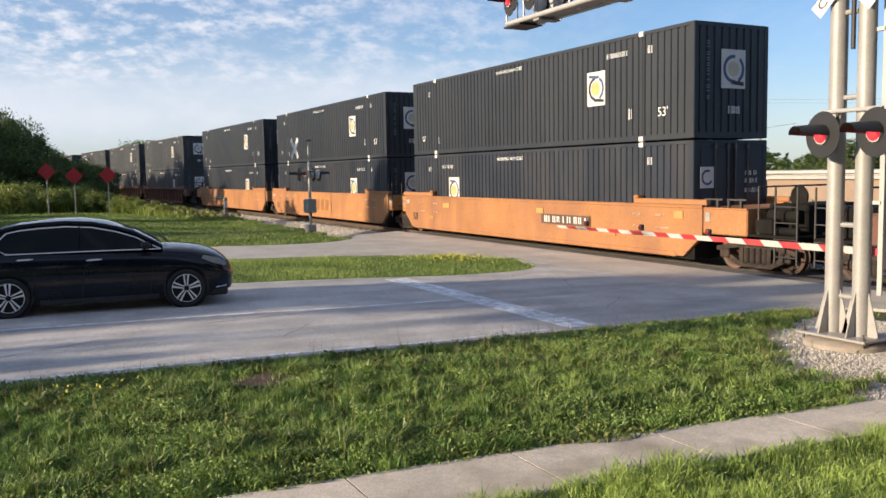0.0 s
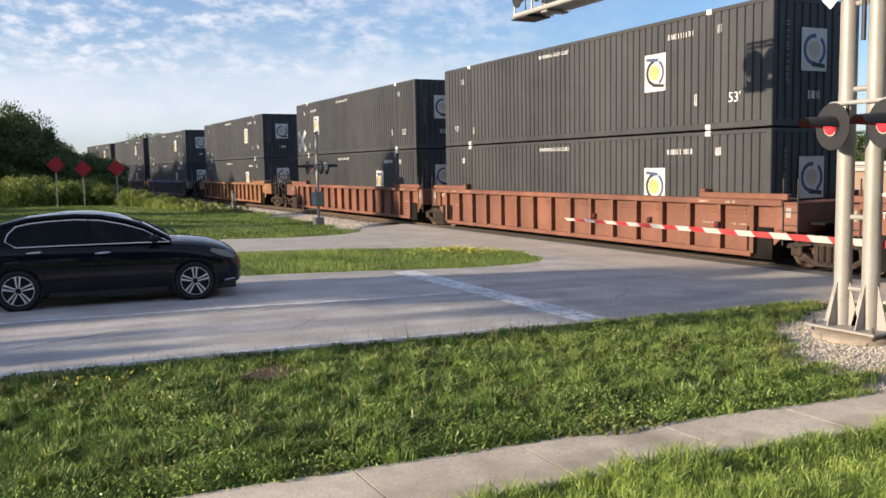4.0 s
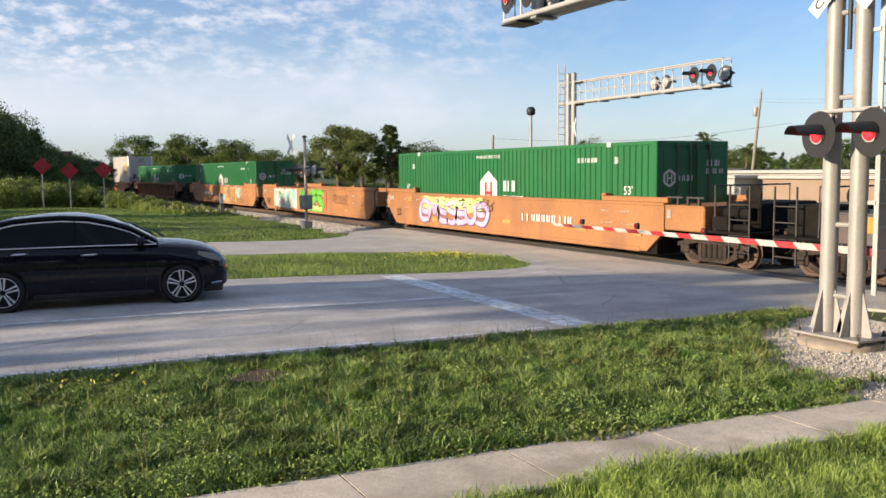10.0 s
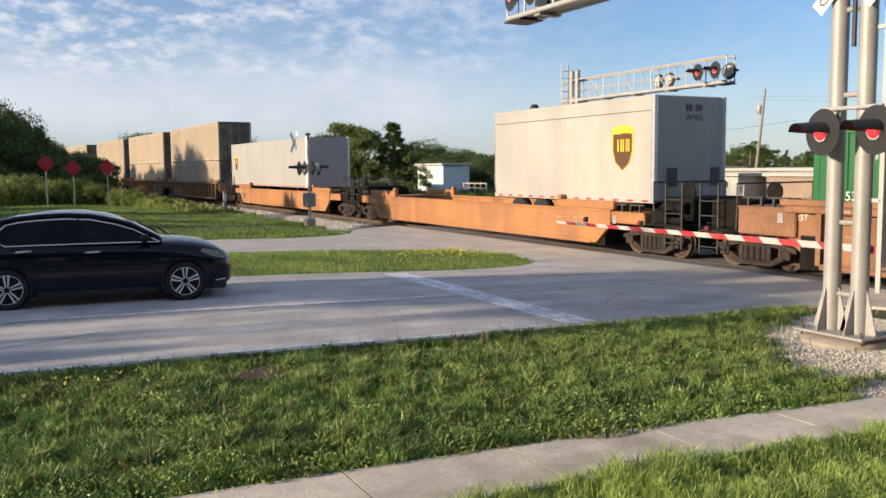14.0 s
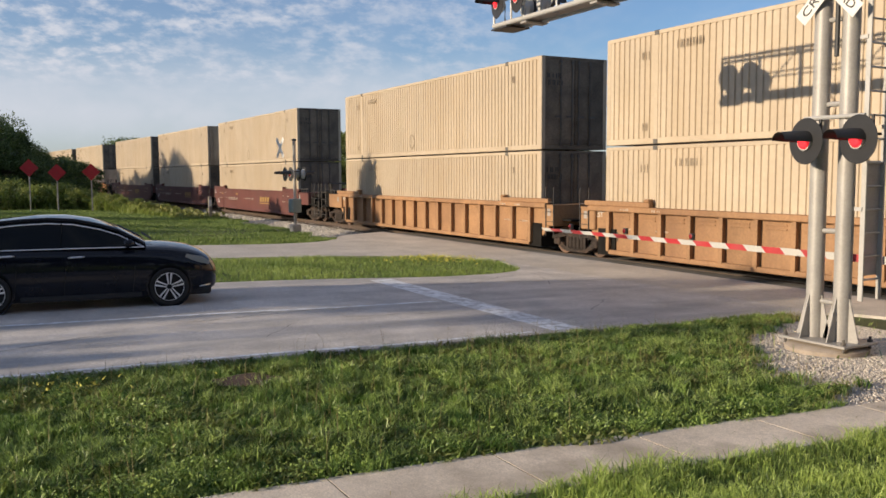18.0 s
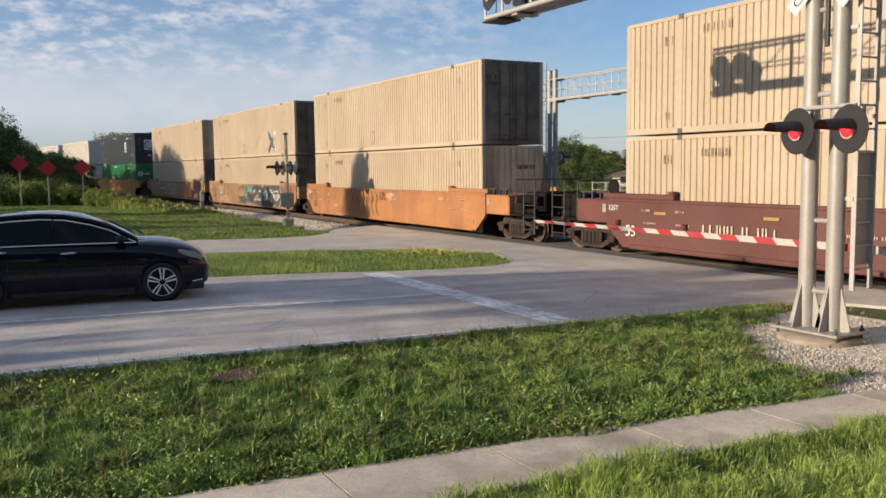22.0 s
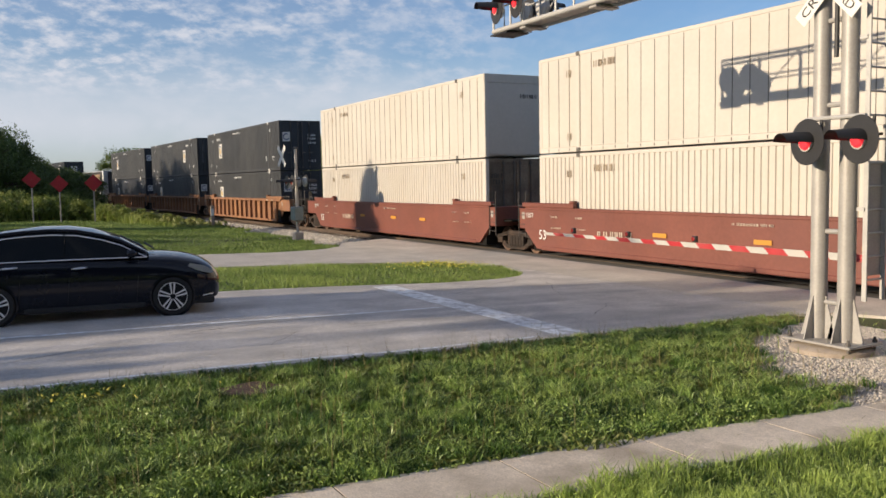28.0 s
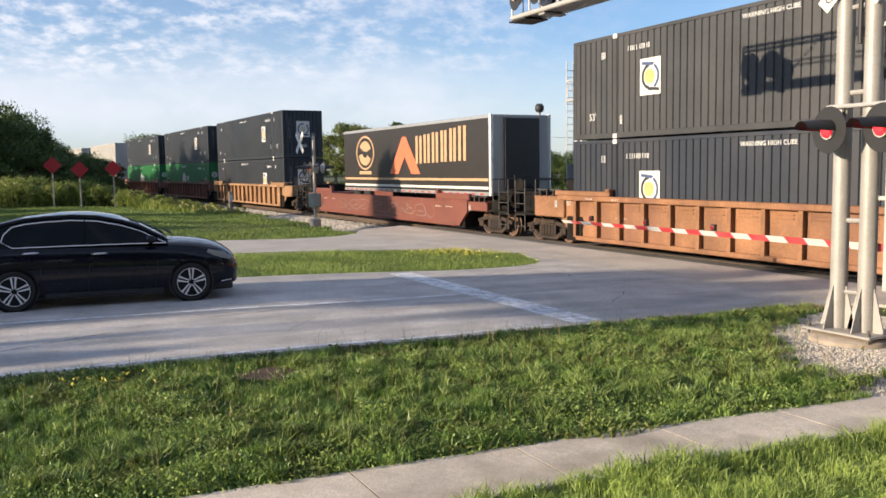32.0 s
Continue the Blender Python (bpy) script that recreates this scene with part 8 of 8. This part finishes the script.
stones("ballast_stone", s_, TRACK_Y + o_ + np.where(s_ < -35, -0.0005 * (s_ + 35) ** 2, 0), zz + 0.01, rng.uniform(0.03, 0.06, n), stone_grey, "loose ballast stones by the rails")
# cuttings and twigs on the footpath
n = 36
tx, ty = rng.uniform(-5.75, -4.7, n), rng.uniform(0.5, 8, n)
blades("grass_cutting", tx, ty, level_np(ty) + 0.002, np.full(n, 0.012), rng.uniform(0.004, 0.009, n), straw_mat, 9.0, "dry grass cuttings on the footpath", "litter")


# ---- the waiting car ----
car_paint = material("car_black_blue", (0.007, 0.0085, 0.015), 0.06, 0.0, var=0.05, coat=0.28, spec=0.22)
car_glass = material("car_tinted_glass", (0.004, 0.006, 0.007), 0.04, var=0.02, spec=0.22)
chrome = material("chrome_trim", (0.90, 0.90, 0.92), 0.28, 1.0, var=0.03)
rim_silver = material("rim_silver", (0.80, 0.80, 0.80), 0.45, 0.25, var=0.05)
rim_dark = material("rim_dark", (0.010, 0.010, 0.011), 0.6, 0.0, var=0.1, spec=0.2)
plastic_black = material("black_plastic", (0.015, 0.015, 0.016), 0.6, var=0.1)
well_shade = material("wheel_well_shade", (0.004, 0.004, 0.004), 0.9, var=0.1, spec=0.1)
lamp_glass = material("headlamp_glass", (0.30, 0.31, 0.33), 0.35, 0.2, var=0.1, coat=1.0)


def sedan(m):
    """A four-door saloon. Own space: x forward, y to its left, origin on the ground under its middle."""
    c = thing("saloon_car", m, "glossy black four-door saloon car with tinted windows and split-spoke wheels", "car")
    # stations: x, half width at sill / waist / shoulder, sill height, shoulder height, centre height of the top surface
    st = [(-2.46, 0.58, 0.66, 0.60, 0.42, 0.86, 0.95), (-2.40, 0.72, 0.80, 0.72, 0.30, 1.02, 1.10), (-2.15, 0.82, 0.88, 0.80, 0.24, 1.07, 1.15), (-1.80, 0.87, 0.905, 0.83, 0.22, 1.08, 1.15),
          (-1.39, 0.885, 0.915, 0.85, 0.20, 1.07, 1.11), (-0.9, 0.88, 0.915, 0.86, 0.20, 1.055, 1.07), (0.0, 0.875, 0.91, 0.86, 0.20, 1.03, 1.04), (0.7, 0.875, 0.91, 0.85, 0.20, 1.015, 1.03),
          (1.0, 0.88, 0.915, 0.84, 0.20, 1.01, 1.085), (1.39, 0.885, 0.915, 0.82, 0.21, 0.985, 1.065), (1.72, 0.86, 0.895, 0.78, 0.22, 0.935, 1.015), (1.96, 0.80, 0.84, 0.70, 0.23, 0.86, 0.935), (2.14, 0.68, 0.73, 0.56, 0.25, 0.75, 0.80), (2.21, 0.50, 0.56, 0.42, 0.30, 0.64, 0.67)]
    rows = []
    for x, a, b, s, z0, zs, zc in st:
        half = [(a * 0.96, z0), (a, z0 + 0.10), (b, z0 + (zs - z0) * 0.48), (b * 0.992, z0 + (zs - z0) * 0.76), (s + 0.02, zs), (s * 0.7, zs + (zc - zs) * 0.6), (s * 0.35, zs + (zc - zs) * 0.92), (0, zc)]
        rows.append([(x, -y, z) for y, z in half] + [(x, y, z) for y, z in half[-2::-1]])
    shell = Mesh().sheet(rows)
    shell.face(rows[0][::-1]).face(rows[-1])
    body_me = shell.data("body", car_paint, 35)
    body = part("body", body_me, None, c)
    body.modifiers.new("soft", "SUBSURF").render_levels = 2
    body.modifiers["soft"].levels = 2
    # cabin: tinted glass block with a painted roof
    prof = [(-2.18, 1.18, 0.71), (-1.72, 1.39, 0.645), (-1.22, 1.505, 0.605), (-0.70, 1.550, 0.585), (-0.25, 1.545, 0.58), (0.14, 1.485, 0.585), (0.58, 1.338, 0.64), (1.03, 1.085, 0.73)]
    rows = []
    for x, z, w in prof:
        zb = 1.02
        rows.append([(x, -0.845, zb), (x, -(w + (0.845 - w) * 0.45), zb + (z - zb) * 0.55), (x, -w, z - 0.02), (x, -w * 0.55, z + 0.008), (x, 0, z + 0.015), (x, w * 0.55, z + 0.008), (x, w, z - 0.02), (x, w + (0.845 - w) * 0.45, zb + (z - zb) * 0.55), (x, 0.845, zb)])
    cab = Mesh().sheet(rows)
    cab.face(rows[0][::-1]).face(rows[-1])
    part("window_glass", cab, car_glass, c, "dark tinted window glass", smooth=40)
    rr = []
    for x, z, w in prof[1:7]:
        rr.append([(x, -w - 0.014, z - 0.055), (x, -w - 0.004, z - 0.005), (x, -w * 0.55, z + 0.022), (x, 0, z + 0.03), (x, w * 0.55, z + 0.022), (x, w + 0.004, z - 0.005), (x, w + 0.014, z - 0.055)])
    roof_ob = part("roof", Mesh().sheet(rr), car_paint, c, smooth=50)
    roof_ob.modifiers.new("shell", "SOLIDIFY").thickness = 0.02
    for s in (-1, 1):
        def on_side(x, f):
            """A point on the cabin's flank, f of the way up from the waist."""
            for (xa, za, wa), (xb, zb_, wb) in zip(prof, prof[1:]):
                if xa <= x <= xb:
                    t = (x - xa) / (xb - xa)
                    z, w = za + (zb_ - za) * t, wa + (wb - wa) * t
                    break
            y = 0.845 + (w - 0.845) * (0.82 * f + 0.18 * f * f)
            return Vector((x, s * (y + 0.008), 1.03 + (z - 0.03 - 1.03) * f))
        arch = [on_side(x, 0.99) for x in (-1.62, -1.40, -1.2, -0.9, -0.5, -0.1, 0.3, 0.6, 0.82, 0.96)]
        part("pillar", Mesh().tube([p + Vector((0, s * 0.004, 0.012)) for p in [on_side(-2.1, 0.9), on_side(-1.85, 0.97)] + arch + [on_side(1.01, 0.5)]], 0.030, 8), car_paint, c, smooth=50)
        part("window_trim", Mesh().tube([on_side(-1.40, 0.03), on_side(-1.56, 0.30), on_side(-1.52, 0.60)] + [p - Vector((0, -s * 0.040, 0.060)) for p in arch[1:-1]] + [on_side(0.96, 0.30), on_side(1.0, 0.02)], 0.010, 6), chrome, c, "bright chrome window surround")
        part("waist_trim", Mesh().tube([on_side(x, 0.02) + Vector((0, s * 0.012, 0.0)) for x in (-1.40, -1.1, -0.7, 0, 0.6, 1.0)], 0.009, 6), chrome, c, "bright chrome waist line")
        for x in (-0.32,):
            part("door_pillar", Mesh().tube([on_side(x, 0.03), on_side(x + 0.02, 0.55), on_side(x + 0.03, 0.90)], 0.016, 6), car_glass, c)
        for x, z in ((-0.07, 0.895), (-1.12, 0.945)):
            part("door_handle", Mesh().tube([(x - 0.12, s * 0.895, z - 0.005), (x - 0.09, s * 0.935, z), (x + 0.09, s * 0.935, z + 0.005), (x + 0.12, s * 0.895, z + 0.005)], [0.012, 0.016, 0.016, 0.012], 8), chrome, c, "chrome door handle", smooth=50)
        for x in (-1.0, -0.26, 0.82):
            part("door_seam", Mesh().tube([(x + 0.04, s * 0.858, 1.0), (x + 0.02, s * 0.916, 0.66), (x, s * 0.908, 0.45), (x - 0.02, s * 0.88, 0.25)], 0.005, 5), plastic_black, c)
        part("wing_mirror", Mesh().box((0.66, s * 0.88, 1.04), (0.84, s * 1.06, 1.17), 0.045).tube([(0.74, s * 0.83, 1.04), (0.74, s * 0.92, 1.07)], 0.03, 8), car_paint, c, smooth=50)
        part("sill", Mesh().box((-0.95, s * 0.84, 0.17), (0.95, s * 0.895, 0.26), 0.02), plastic_black, c)
        part("headlamp", Mesh().prism([(1.66, 0.82), (1.90, 0.73), (2.06, 0.69), (2.09, 0.735), (1.96, 0.83), (1.70, 0.885)], 0.66 * s, 0.845 * s), lamp_glass, c, "clear headlamp")
        part("tail_lamp", Mesh().prism([(-2.42, 0.86), (-2.0, 0.93), (-1.98, 1.01), (-2.40, 1.04)], 0.72 * s, 0.885 * s), material("tail_red", (0.30, 0.01, 0.012), 0.15, coat=1.0), c, "red tail lamp")
        part("bumper_trim", Mesh().tube([(2.17, s * 0.42, 0.34), (2.08, s * 0.70, 0.32), (1.90, s * 0.85, 0.31)], 0.010, 8), chrome, c, "bright lower bumper strip")
        for x in (-1.39, 1.39):
            arch_me = Mesh().turned([(0.345, -0.02), (0.375, -0.02), (0.375, 0.014), (0.345, 0.014), (0.345, -0.02)], (x, s * 0.90, 0.345), "y", 36, False)
            part("wheel_arch", arch_me, car_paint, c)
            # flat black disc on the flank, painted as the shaded gap round the wheel
            well = Mesh().turned([(0.05, -0.10 * s), (0.35, -0.10 * s), (0.35, 0.020 * s), (0.05, 0.020 * s)], (x, s * 0.90, 0.345), "y", 30)
            w = part("wheel", well, well_shade, c)
            part("tyre", Mesh().turned([(0.258, -0.10), (0.30, -0.115), (0.328, -0.09), (0.335, -0.05), (0.335, 0.05), (0.328, 0.09), (0.30, 0.112), (0.275, 0.115), (0.258, 0.10)], (x, s * 0.828, 0.335), "y", 40, False), tyre_mat, w, smooth=45)
            out = s * 0.942
            spokes = Mesh()
            for k in range(5):
                for off in (-9, 9):
                    a = radians(72 * k + 18)
                    b = a + radians(off)
                    p, q = (0.045, a + radians(off * 2.4)), (0.232, b)
                    d = 0.020
                    pts = []
                    for r, an, h in ((p[0], p[1], 0.012), (q[0], q[1], 0.020)):
                        ux, uz = math.cos(an), math.sin(an)
                        pts.append((x + r * ux - h * uz * 0.8, 0.335 + r * uz + h * ux * 0.8))
                        pts.append((x + r * ux + h * uz * 0.8, 0.335 + r * uz - h * ux * 0.8))
                    spokes.prism([pts[0], pts[2], pts[3], pts[1]], out - s * 0.02, out)
            part("rim", spokes, rim_silver, w, "machined silver split spokes")
            part("rim_barrel", Mesh().turned([(0.03, 0.0), (0.225, 0.0), (0.236, 0.012), (0.262, 0.012), (0.262, -0.012), (0.03, -0.012)], (x, out - s * 0.03, 0.335), "y", 36), rim_dark, w)
            part("hub_cap", Mesh().turned([(0.035, -0.008), (0.035, 0.008)], (x, out - s * 0.0, 0.335), "y", 16), rim_dark, w)
            part("rim_lip", Mesh().turned([(0.233, -0.01), (0.242, -0.01), (0.242, 0.01), (0.233, 0.01)], (x, out - s * 0.012, 0.335), "y", 36, False), rim_silver, w)
    part("grille", Mesh().box((2.10, -0.30, 0.38), (2.19, 0.30, 0.60), 0.03), plastic_black, c)
    part("underbody", Mesh().box((-2.2, -0.80, 0.16), (2.1, 0.80, 0.30), 0.03), plastic_black, c)
    for y in (-0.3, 0.15):
        part("wiper", Mesh().tube([(1.14, y, 1.12), (1.0, y + 0.45, 1.20)], 0.010, 6), plastic_black, c)
    part("plate", Mesh().box((-2.49, -0.16, 0.70), (-2.47, 0.16, 0.84)), sign_white, c)
    return c


sedan(pose(-16.19, 1.57, level(0.5), 0, 0, 90 - 7.6))


motions()
